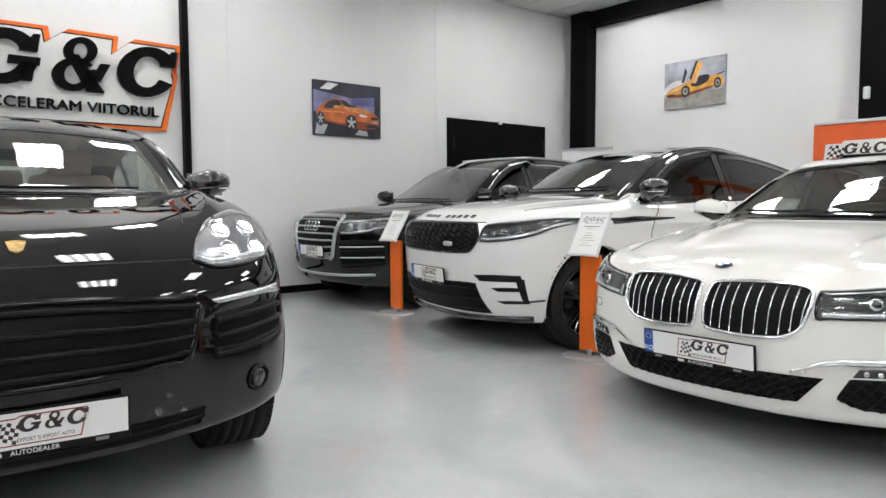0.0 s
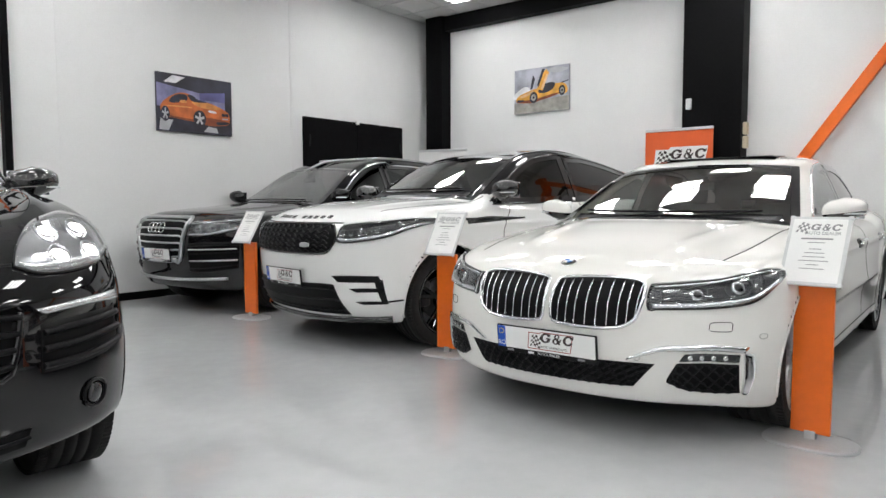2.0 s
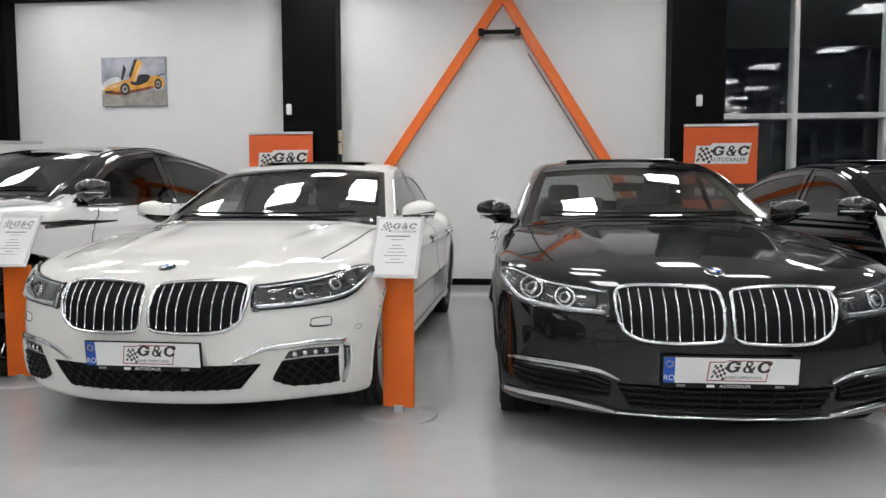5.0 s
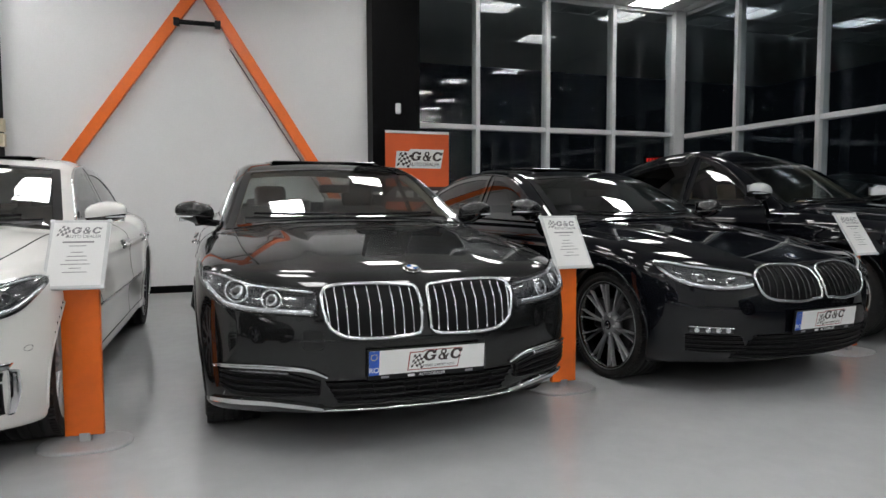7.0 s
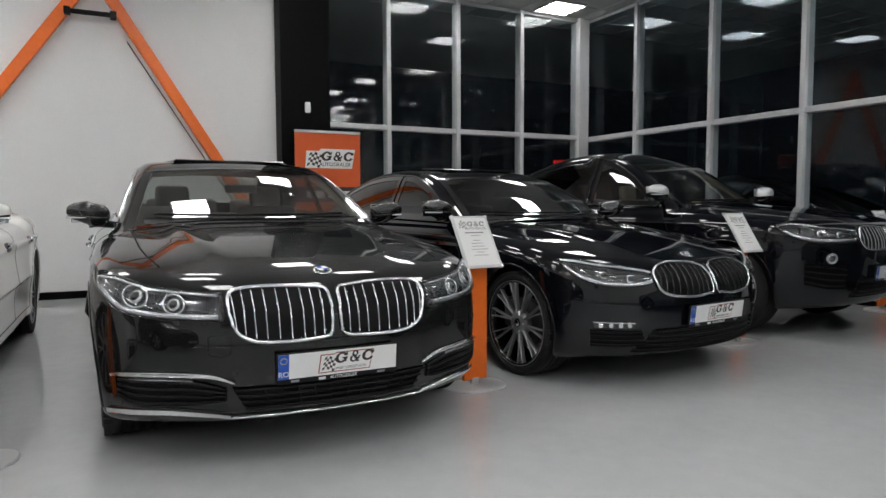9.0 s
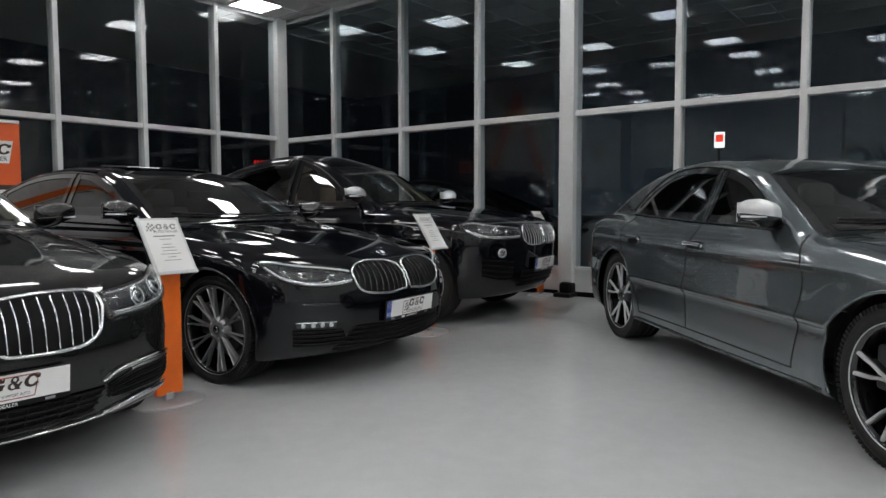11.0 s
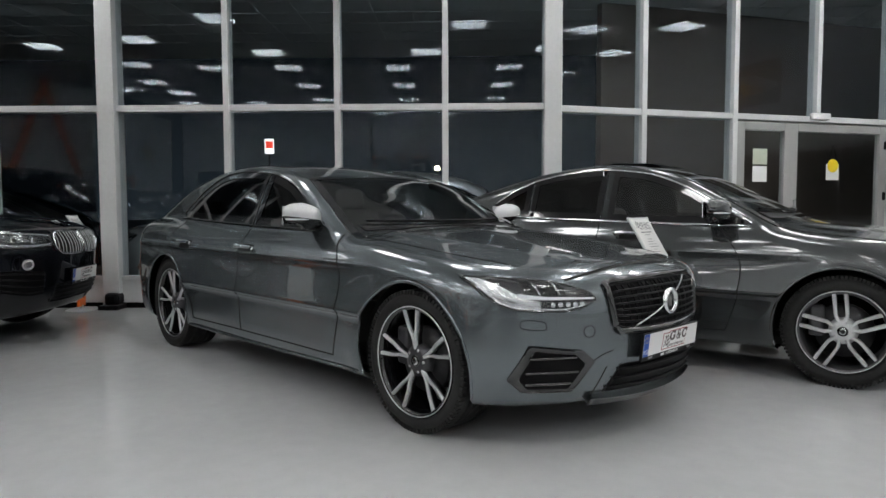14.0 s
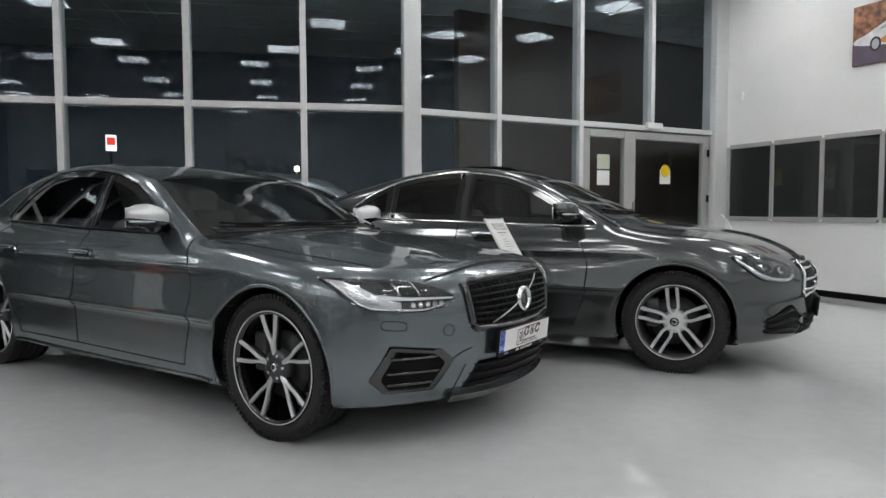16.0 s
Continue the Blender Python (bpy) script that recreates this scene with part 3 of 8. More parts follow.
            k = (np.arange(ni - 1)[:, None] * nj + np.arange(nj - 1)[None]).ravel() + count
            fc = np.stack([k, k + nj, k + nj + 1, k + 1], 1)
            if (axis == 1) == (end == 1):
                fc = fc[:, ::-1]
            faces.append(fc)
            count += len(q)
        v, fa = np.vstack(verts), np.vstack(faces)
        # wheel openings: the rim of each hole is drawn onto a true circle
        fx, rx, ra = p["axle"], p["axle"] + p["base"], p["tyre"] + p.get("arch_gap", 0.045)
        zc = p["tyre"] + 0.005
        outer = np.abs(v[:, 1]) > 0.55
        gone = np.zeros(len(fa), bool)
        for cx in (fx, rx):
            d = np.hypot(v[:, 0] - cx, v[:, 2] - zc)
            inside = (d < ra) & outer
            gf = inside[fa].sum(1) >= 3
            rim = np.zeros(len(v), bool)
            rim[fa[gf].ravel()] = True
            keep = np.zeros(len(v), bool)
            keep[fa[~gf].ravel()] = True
            ed = np.where(rim & keep & outer)[0]
            s = ra / np.maximum(d[ed], 1e-6)
            v[ed, 0], v[ed, 2] = cx + (v[ed, 0] - cx) * s, zc + (v[ed, 2] - zc) * s
            sgn = np.sign(v[ed, 1])
            hit, ok = self.cast(np.stack([v[ed, 0], 1.3 * sgn, v[ed, 2]], 1), np.stack([v[ed, 0], 0 * sgn, v[ed, 2]], 1))
            v[ed[ok]] = hit[ok]
            gone |= gf
        # window openings
        mid = v[fa].mean(1)
        x, ay, z = mid[:, 0], np.abs(mid[:, 1]), mid[:, 2]
        shr = 0.03
        for lo_c, hi_c, x0, x1 in self.side_panes():
            gone |= (x > x0 + shr) & (x < x1 - shr) & (z > lo_c(x) + shr) & (z < hi_c(x) - shr) & (ay > 0.4)
        for w0, w1, h0, h1, bw, tw, bend in self.screens():
            s = (x - (w0 + bend * ay ** 2)) / ((w1 + bend * 0.5 * ay ** 2) - (w0 + bend * ay ** 2))
            gone |= (s > 0.05) & (s < 0.95) & (ay < bw + (tw - bw) * s - 0.03) & (z > p["belt"][1] - 0.05)
        fa, mid, x, ay, z = fa[~gone], mid[~gone], x[~gone], ay[~gone], z[~gone]
        nrm = self.normal(v)
        flip = np.einsum("ij,ij->i", np.cross(v[fa[:, 1]] - v[fa[:, 0]], v[fa[:, 2]] - v[fa[:, 0]]), nrm[fa[:, 0]]) < 0
        fa[flip] = fa[flip][:, ::-1]
        bn = nrm[fa].mean(1)
        dx = p["doors"]
        cat = np.zeros(len(fa), int)
        bel = self.belt(x)
        cat[(z > 0.3) & (x > dx[0]) & (x < dx[1]) & (z < bel) & (ay > 0.6)] = 3
        cat[(z > 0.3) & (x >= dx[1]) & (x < dx[2]) & (z < bel) & (ay > 0.6)] = 4
        cat[(bn[:, 2] > 0.55) & (x > p["bonnet"][0]) & (x < p["cowl"] + 0.12) & (ay < p["bonnet"][1])] = 1
        cat[(x < fx - 0.1) & (cat == 0) & (z < p["bonnet"][2])] = 2
        cat[(x > rx + 0.3) & (cat == 0) & (z < 0.75)] = 5
        cat[(z > bel - 0.004) & (x > p["cowl"] + 0.14) & (cat == 0) & (x < L - 0.12) & (mid[:, 2] > self.hood(x) + 0.02) & ("house" in p)] = 7
        cat[(z > H - 0.2) & (bn[:, 2] > 0.6) & (x > p["cowl"] + 0.6)] = 6
        for k, nm in enumerate(("body", "bonnet", "front_bumper", "front_door", "rear_door", "rear_bumper", "roof", "pillar_frame")):
            for sd in ((1, -1) if k in (3, 4) else (0,)):
                sel = (cat == k) & ((np.sign(mid[:, 1]) == sd) if sd else True)
                if not sel.any():
                    continue
                used, idx = np.unique(fa[sel], return_inverse=True)
                ob = mesh_object(nm, v[used], idx.reshape(-1, 4), M[p["house"]] if k > 5 and "house" in p else self.coat, self.root, normals=nrm[used])
                if nm == "front_door" and sd == 1:
                    self.door = ob
        # wheel housings and the floor pan
        for cx in (fx, rx):
            for sd in (-1, 1):
                prof = [(0.05, sd * 0.5), (ra + 0.03, sd * 0.5), (ra + 0.03, sd * (W * 0.86)), (ra + 0.002, sd * W * 0.93)]
                lathe("wheel_housing", prof, M["gap"], self.root, Matrix.Translation((cx, 0, zc)), 30, arc=(-0.25, math.pi + 0.25))
        box_part("underbody", (L - 0.9, 2 * W - 0.55, 0.1), Matrix.Translation((L / 2, 0, p["clear"] + 0.07)), M["gap"], self.root, 0.03)

    def side_panes(self):
        """Side glass: lower and upper line over x, with its ends."""
        p = self.p
        out = []
        k = np.linspace(p["panes"][0][0] - 0.3, p["panes"][0][1], 80)
        self.sail = float(k[np.argmax(self.glass_line(k) > self.belt(k) + 0.035)])
        for i, (x0, x1, drop) in enumerate(p["panes"]):
            x0 = self.sail if i == 0 else x0
            lo_c = lambda x: self.belt(x) + 0.012
            hi_c = self.glass_line
            out.append((lo_c, hi_c, x0, x1))
        return out

    def screens(self):
        return self.p["screens"]

    def grid(self, name, view, ab, nu, nv, material, parent=None, off=0.004, thick=0.012, side=1, bulge=0.0, label="", rim=True):
        """A sheet of nu x nv points of a view laid on the body, with an edge of that thickness."""
        v = self.project(view, ab, side)
        n = self.normal(v)
        k = np.arange(nu * nv)
        a, b = k // nv / (nu - 1), k % nv / (nv - 1)
        o = off + bulge * (16 * a * (1 - a) * b * (1 - b)) ** 0.5
        w = v + n * np.atleast_1d(o)[:, None]
        k = (np.arange(nu - 1)[:, None] * nv + np.arange(nv - 1)[None]).ravel()
        f = [tuple(r) for r in np.stack([k, k + nv, k + nv + 1, k + 1], 1)]
        if np.dot(np.cross(w[f[0][1]] - w[f[0][0]], w[f[0][2]] - w[f[0][0]]), n[0]) < 0:
            f = [r[::-1] for r in f]
        ring = list(range(0, nv)) + [i * nv + nv - 1 for i in range(1, nu)] + [(nu - 1) * nv + j for j in range(nv - 2, -1, -1)] + [i * nv for i in range(nu - 2, 0, -1)]
        nn = n
        if rim:
            base = len(w)
            w = np.vstack([w, v[ring] + n[ring] * (off - thick)])
            m = len(ring)
            f += [(ring[i], ring[(i + 1) % m], base + (i + 1) % m, base + i) for i in range(m)]
        ob = mesh_object(name, w, f, material, parent or self.root, True, label)
        return ob

    def patch(self, name, view, lower, upper, material, nu=20, nv=7, side=1, straight=False, **kw):
        """A sheet between two smooth (or straight-edged) rails."""
        lo, up = (polyline(lower, nu), polyline(upper, nu)) if straight else (spline(lower, nu), spline(upper, nu))
        t = np.linspace(0, 1, nv)
        ab = (lo[:, None] + (up - lo)[:, None] * t[None, :, None]).reshape(-1, 2)
        return self.grid(name, view, ab, nu, nv, material, side=side, **kw)

    def strip(self, name, view, pts, width, material, n=40, side=1, smooth=True, **kw):
        """A narrow band along a line drawn in a view."""
        q = spline(pts, n) if smooth else spline(pts, n)
        d = np.gradient(q, axis=0)
        d /= np.linalg.norm(d, axis=1)[:, None] + 1e-9
        o = np.stack([-d[:, 1], d[:, 0]], 1) * width / 2
        ab = np.stack([q - o, q + o], 1).reshape(-1, 2)
        kw.setdefault("off", 0.0015)
        kw.setdefault("thick", 0.002)
        return self.grid(name, view, ab, n, 2, material, side=side, **kw)

    def bar(self, name, view, pts, radius, material, n=30, side=1, off=0.005, closed=False, parent=None, label="", sides=6):
        """A round rod along a line drawn in a view."""
        q = spline(pts, n, closed)
        v = self.project(view, q, side)
        v = v + self.normal(v) * off
        return tube(name, v, radius, material, parent or self.root, closed, sides, label)

    def windows(self, glass, rear_glass):
        p = self.p
        for k, (lo_c, hi_c, x0, x1) in enumerate(self.side_panes()):
            xs = np.linspace(x0, x1, 26)
            lo_p, hi_p = np.stack([xs, lo_c(xs)], 1), np.stack([xs, np.maximum(hi_c(xs), lo_c(xs) + 0.006)], 1)
            for sd in (1, -1):
                t = np.linspace(0, 1, 9)
                ab = (lo_p[:, None] + (hi_p - lo_p)[:, None] * t[None, :, None]).reshape(-1, 2)
                pane = self.grid("side_window", "side", ab, 26, 9, M[glass if k == 0 and not p.get("dark_front") else rear_glass], side=sd, off=0.002, thick=0.004)
                ring = np.vstack([lo_p, hi_p[::-1]])
                self.frame_band("window_seal", "side", lo_p, hi_p, 0.045, M["gloss_black"], sd, pane, off=0.006)
            if k == 0:
                xs = np.linspace(x0, x0 + 0.17, 12)
                for sd in (1, -1):
                    self.patch("sail_panel", "side", np.stack([xs, lo_c(xs)], 1), np.stack([xs, hi_c(xs)], 1), M["plastic"], 14, 4, sd, off=0.005, thick=0.006)
        trim = M[p.get("trim", "chrome")]
        xa, xb = self.sail, p["panes"][-1][1]
        xs = np.linspace(xa - 0.02, xb, 40)
        top = np.stack([xs, np.maximum(self.glass_line(xs), self.belt(xs) + 0.02)], 1)
        bot = np.stack([xs, self.belt(xs) + 0.004], 1)
        for sd in (1, -1):
            for ln in (top, bot):
                v = self.project("side", ln, sd)
                v = v + self.normal(v) * 0.004
                tube("window_trim", v, p.get("trim_r", 0.009), trim, self.root)
        for k, (w0, w1, h0, h1, bw, tw, bend) in enumerate(self.screens()):
            s, t = np.meshgrid(np.linspace(0, 1, 22), np.linspace(-1, 1, 25), indexing="ij")
            y = t * (bw + (tw - bw) * s)
            x = (w0 + bend * y ** 2) + s * ((w1 + bend * 0.5 * y ** 2) - (w0 + bend * y ** 2))
            ab = np.stack([x, y], 2)
            pane = self.grid("windscreen" if k == 0 else "rear_window", "top", ab.reshape(-1, 2), 22, 25, M["screen" if k == 0 else rear_glass], off=0.002, thick=0.004)
            self.frame_band("black_border", "top", ab[0], ab[-1], 0.05, M["gloss_black"], 1, pane, off=0.0045, nu=25)

    def frame_band(self, name, view, lower, upper, width, material, side, parent, off=0.005, nu=None):
        """A closed band along the rim of a sheet between two rails, as one mesh."""
        lo, up = np.asarray(lower, float), np.asarray(upper, float)
        ring = np.vstack([lo, (lo[-1] + (up[-1] - lo[-1]) * np.linspace(0, 1, 8)[1:-1, None]), up[::-1], (up[0] + (lo[0] - up[0]) * np.linspace(0, 1, 8)[1:-1, None])])
        # inner ring: moved towards the inside by the width
        d = np.roll(ring, -1, 0) - np.roll(ring, 1, 0)
        d /= np.linalg.norm(d, axis=1)[:, None] + 1e-9
        inn = np.stack([-d[:, 1], d[:, 0]], 1)
        c = ring.mean(0)
        if np.sum(np.einsum("ij,ij->i", inn, c - ring)) < 0:
            inn = -inn
        inner = ring + inn * width
        n = len(ring)
        v = self.project(view, np.vstack([ring, inner]), side)
        v = v + self.normal(v) * off
        f = [(i, (i + 1) % n, n + (i + 1) % n, n + i) for i in range(n)]
        return mesh_object(name, v, f, material, parent, True)

    def cabin(self, hide):
        p = self.p
        c, b = p["cowl"], self.belt
        top = p["height"]
        lea = M[hide]
        zb = p["clear"] + 0.25 - p.get("low", 0.15)
        box_part("cabin_floor", (2.9, 1.35, 0.06), Matrix.Translation((c + 1.75, 0, zb)), M["leather_dark"], self.root, 0.02)
        box_part("dashboard", (0.45, 1.34, 0.26), Matrix.Translation((c + 0.42, 0, p["belt"][1] - 0.17)) @ pose(0, 0, 0, 0, 8, 0), M["leather_dark"], self.root, 0.08, smooth=True, seg=3)
        for y in (-0.37, 0.37):
            seat = box_part("front_seat", (0.5, 0.5, 0.16), Matrix.Translation((c + 1.25, y, zb + 0.22)), lea, self.root, 0.06, smooth=True)
            part("backrest", rbox(bmesh.new(), (0.15, 0.5, 0.62), Matrix.Translation((c + 1.55, y, zb + 0.55)) @ pose(0, 0, 0, 0, 16, 0), 0.06, 3), lea, seat, smooth=True)
            part("headrest", rbox(bmesh.new(), (0.1, 0.26, 0.18), Matrix.Translation((c + 1.66, y, zb + 0.93)) @ pose(0, 0, 0, 0, 10, 0), 0.045, 3), lea, seat, smooth=True)
        bench = box_part("rear_bench", (0.5, 1.25, 0.2), Matrix.Translation((c + 2.3, 0, zb + 0.2)), lea, self.root, 0.06, smooth=True)
        part("backrest", rbox(bmesh.new(), (0.16, 1.25, 0.6), Matrix.Translation((c + 2.62, 0, zb + 0.5)) @ pose(0, 0, 0, 0, 20, 0), 0.06, 3), lea, bench, smooth=True)
        for y in (-0.38, 0, 0.38):
            part("headrest", rbox(bmesh.new(), (0.09, 0.25, 0.15), Matrix.Translation((c + 2.74, y, zb + 0.85)), 0.04, 3), lea, bench, smooth=True)
        a = np.linspace(0, 2 * np.pi, 28, endpoint=False)
        wm = Matrix.Translation((c + 0.78, -0.37, p["belt"][1] - 0.1)) @ pose(0, 0, 0, 0, -25, 0)
        tube("steering_wheel", [wm @ Vector((0, 0.185 * math.cos(t), 0.185 * math.sin(t))) for t in a], 0.016, lea, self.root, True)
        xs0, xs1 = p["screens"][0][1] + 0.03, p["screens"][1][1]
        k = np.linspace(xs0, xs1, 14)
        a, b2 = np.meshgrid(k, np.linspace(-0.48, 0.48, 9), indexing="ij")
        hv = self.project("top", np.stack([a.ravel(), b2.ravel()], 1))
        hv = hv - self.normal(hv) * 0.03
        hf = [(i * 9 + j, i * 9 + j + 1, i * 9 + j + 10, i * 9 + j + 9) for i in range(13) for j in range(8)]
        lining = M["headliner" if p.get("pale_lining") else "leather_dark"]
        mesh_object("headliner", hv, hf, lining, self.root)
        for sd in (1, -1):
            s0 = p["screens"][0]
            pts = [(s0[0] + 0.12 + (s0[1] - s0[0]) * t + s0[6] * (s0[4] + (s0[5] - s0[4]) * t) ** 2 * (1 - 0.5 * t), (s0[4] + (s0[5] - s0[4]) * t) * 0.99) for t in np.linspace(0.02, 0.98, 8)]
            pv = self.project("top", pts, sd)
            tube("pillar_trim", pv - self.normal(pv) * 0.05, 0.03, lining, self.root)
        box_part("inner_mirror", (0.03, 0.22, 0.06), Matrix.Translation((p["screens"][0][1] - 0.12, 0, self.roof(np.array([p["screens"][0][1]]))[0] - 0.15)), M["plastic"], self.root, 0.012)

    def wheels(self):
        p = self.p
        first = {}
        for cx, nm in ((p["axle"], "front_wheel"), (p["axle"] + p["base"], "rear_wheel")):
            for sd in (1, -1):
                turn = p.get("steer", 0) if nm == "front_wheel" else 0
                m = Matrix.Translation((cx, sd * (self.W - p.get("inset", 0.05)), p["tyre"])) @ pose(0, 0, 0, 0, 0, (0 if sd == 1 else 180) + turn)
                if not first:
                    w = make_wheel(nm, p)
                    first["w"] = w
                    w.parent = self.root
                    w.matrix_basis = m
                else:
                    w = copy_thing(first["w"], m)
                    w.name = nm
                    w.parent = self.root


def make_wheel(name, p):
    """One wheel, its outer face towards +y, centred on the hub."""
    R, rim_r, tw = p["tyre"], p["rim"], p.get("tyre_w", 0.245)
    face, rimmat = M[p.get("spoke_mat", "alloy")], M[p.get("barrel_mat", "cast")]
    root = new(name)
    prof = [(rim_r - 0.004, -0.02), (rim_r + 0.012, 0.0), (rim_r + 0.02, 0.008), (R - 0.045, 0.012), (R - 0.02, 0.0), (R - 0.008, -0.016)]
    for k in range(4):
        y0 = -0.03 - k * (tw - 0.06) / 4
        y1 = y0 - (tw - 0.06) / 4 + 0.009
        prof += [(R, y0), (R, y1), (R - 0.008, y1 - 0.001), (R - 0.008, y1 - 0.008)]
    prof += [(R - 0.02, -tw), (R - 0.06, -tw), (rim_r, -tw + 0.02)]
    tyre = lathe("tyre", prof, M["rubber"], root, steps=72)
    for dy in (-0.012, -tw + 0.012):       # shoulder blocks
        vs, fs = [], []
        for i in range(90):
            a = 2 * math.pi * i / 90
            b0 = len(vs)
            for rr, yy in ((R - 0.012, dy - 0.016), (R + 0.001, dy - 0.016), (R + 0.001, dy + 0.016), (R - 0.022, dy + 0.016)):
                for da in (-0.022, 0.022):
                    vs.append((rr * math.cos(a + da), yy, rr * math.sin(a + da)))
            fs += [(b0, b0 + 1, b0 + 3, b0 + 2), (b0 + 2, b0 + 3, b0 + 5, b0 + 4), (b0 + 4, b0 + 5, b0 + 7, b0 + 6), (b0, b0 + 2, b0 + 4, b0 + 6), (b0 + 1, b0 + 7, b0 + 5, b0 + 3)]
        mesh_object("tread", vs, fs, M["rubber"], tyre, False)
    rim = lathe("rim", [(rim_r, -0.022), (rim_r + 0.006, -0.004), (rim_r, 0.002), (rim_r - 0.014, -0.002), (rim_r - 0.02, -0.02), (rim_r - 0.028, -0.06), (rim_r - 0.03, -tw + 0.03), (rim_r, -tw + 0.015)], rimmat, root, steps=64)
    lathe("lip", [(rim_r + 0.003, -0.003), (rim_r + 0.001, 0.004), (rim_r - 0.003, 0.003), (rim_r - 0.005, -0.004)], M[p.get("lip_mat", p.get("spoke_mat", "alloy"))], rim, steps=64)
    n, split, width, flare, twist = p["spokes"]
    hub_r, yo, yi = 0.065, -0.004, -0.03
    for i in range(n):
        a0 = 2 * math.pi * (i + p.get("phase", 0.25)) / n
        for s in ((-1, 1) if split else (0,)):
            vs, fs = [], []
            K = 9
            for k in range(K):
                t = k / (K - 1)
                r = hub_r * 0.8 + (rim_r - 0.012 - hub_r * 0.8) * t
                ang = a0 + twist * t + s * split * (0.25 + 0.75 * t ** 0.8 if not p.get("leaf") else 0.35 + 0.65 * math.sin(math.pi * min(t * 0.85, 1)))
                if p.get("parallel"):
                    ang = a0 + s * math.asin(min(split * min(1.0, 0.35 + 2.4 * t) / r, 0.95))
                if p.get("kink"):
                    ang = a0 + s * split * (0.42 + 0.58 * min(1.0, max(0.0, (t - 0.3) / 0.25))) + twist * (1 if s > 0 else -0.2) * t
                w = width * (1 + flare * t) * (1.25 - 0.25 * t if not split else 1)
                y = yi + (yo - yi) * (0.35 + 0.65 * t)
                dc, ds = math.cos(ang), math.sin(ang)
                for off, yy in ((-w / 2, y - 0.03), (-w / 2, y - 0.006), (-w / 2 + 0.004, y), (w / 2 - 0.004, y), (w / 2, y - 0.006), (w / 2, y - 0.03)):
                    vs.append((r * dc - off * ds, yy, r * ds + off * dc))
            for k in range(K - 1):
                for j in range(6):
                    fs.append((k * 6 + j, k * 6 + (j + 1) % 6, (k + 1) * 6 + (j + 1) % 6, (k + 1) * 6 + j))
            fs += [tuple(range(6)), tuple(range((K - 1) * 6, K * 6))]
            mesh_object("spoke", vs, fs, face, rim, False)
            if p.get("two_tone"):     # dark flanks below the machined face
                dv = [(x, y - 0.012, z) for x, y, z in vs]
                c = 1.0
                dk = []
                for k in range(K):
                    blk = dv[k * 6:k * 6 + 6]
                    cx, cz = sum(b[0] for b in blk) / 6, sum(b[2] for b in blk) / 6
                    dk += [(cx + (b[0] - cx) * 1.55, b[1], cz + (b[2] - cz) * 1.55) for b in blk]
                mesh_object("spoke_flank", dk, fs, M["gloss_black"], rim, False)
    lathe("hub", [(0.0, yi + 0.012), (0.05, yi + 0.012), (hub_r + 0.012, yi + 0.002), (hub_r + 0.018, yi - 0.04)], M[p.get("hub_mat", p.get("spoke_mat", "alloy"))], rim, steps=32)
    lathe("hub_cap", [(0.0, yi + 0.017), (0.026, yi + 0.016), (0.031, yi + 0.011)], M["gloss_black"], rim, steps=24)
    lathe("hub_badge", [(0.012, yi + 0.0185), (0.018, yi + 0.0185), (0.02, yi + 0.015)], M["chrome"], rim, steps=20)
    for i in range(5):
        a = 2 * math.pi * (i + 0.5) / 5
        lathe("wheel_bolt", [(0.0, yi + 0.01), (0.007, yi + 0.01), (0.009, yi + 0.0)], M["steel"], rim, Matrix.Translation((0.055 * math.cos(a), 0.003, 0.055 * math.sin(a))), 8)
    lathe("brake_disc", [(0.06, -0.085), (0.165, -0.085), (0.165, -0.11), (0.06, -0.11)], M["disc"], root, steps=40)
    box_part("brake_caliper", (0.09, 0.07, 0.2), Matrix.Translation((0.15, -0.095, 0.05)), M["cast"], root, 0.02)
    return root
def model(**kw):
    return kw




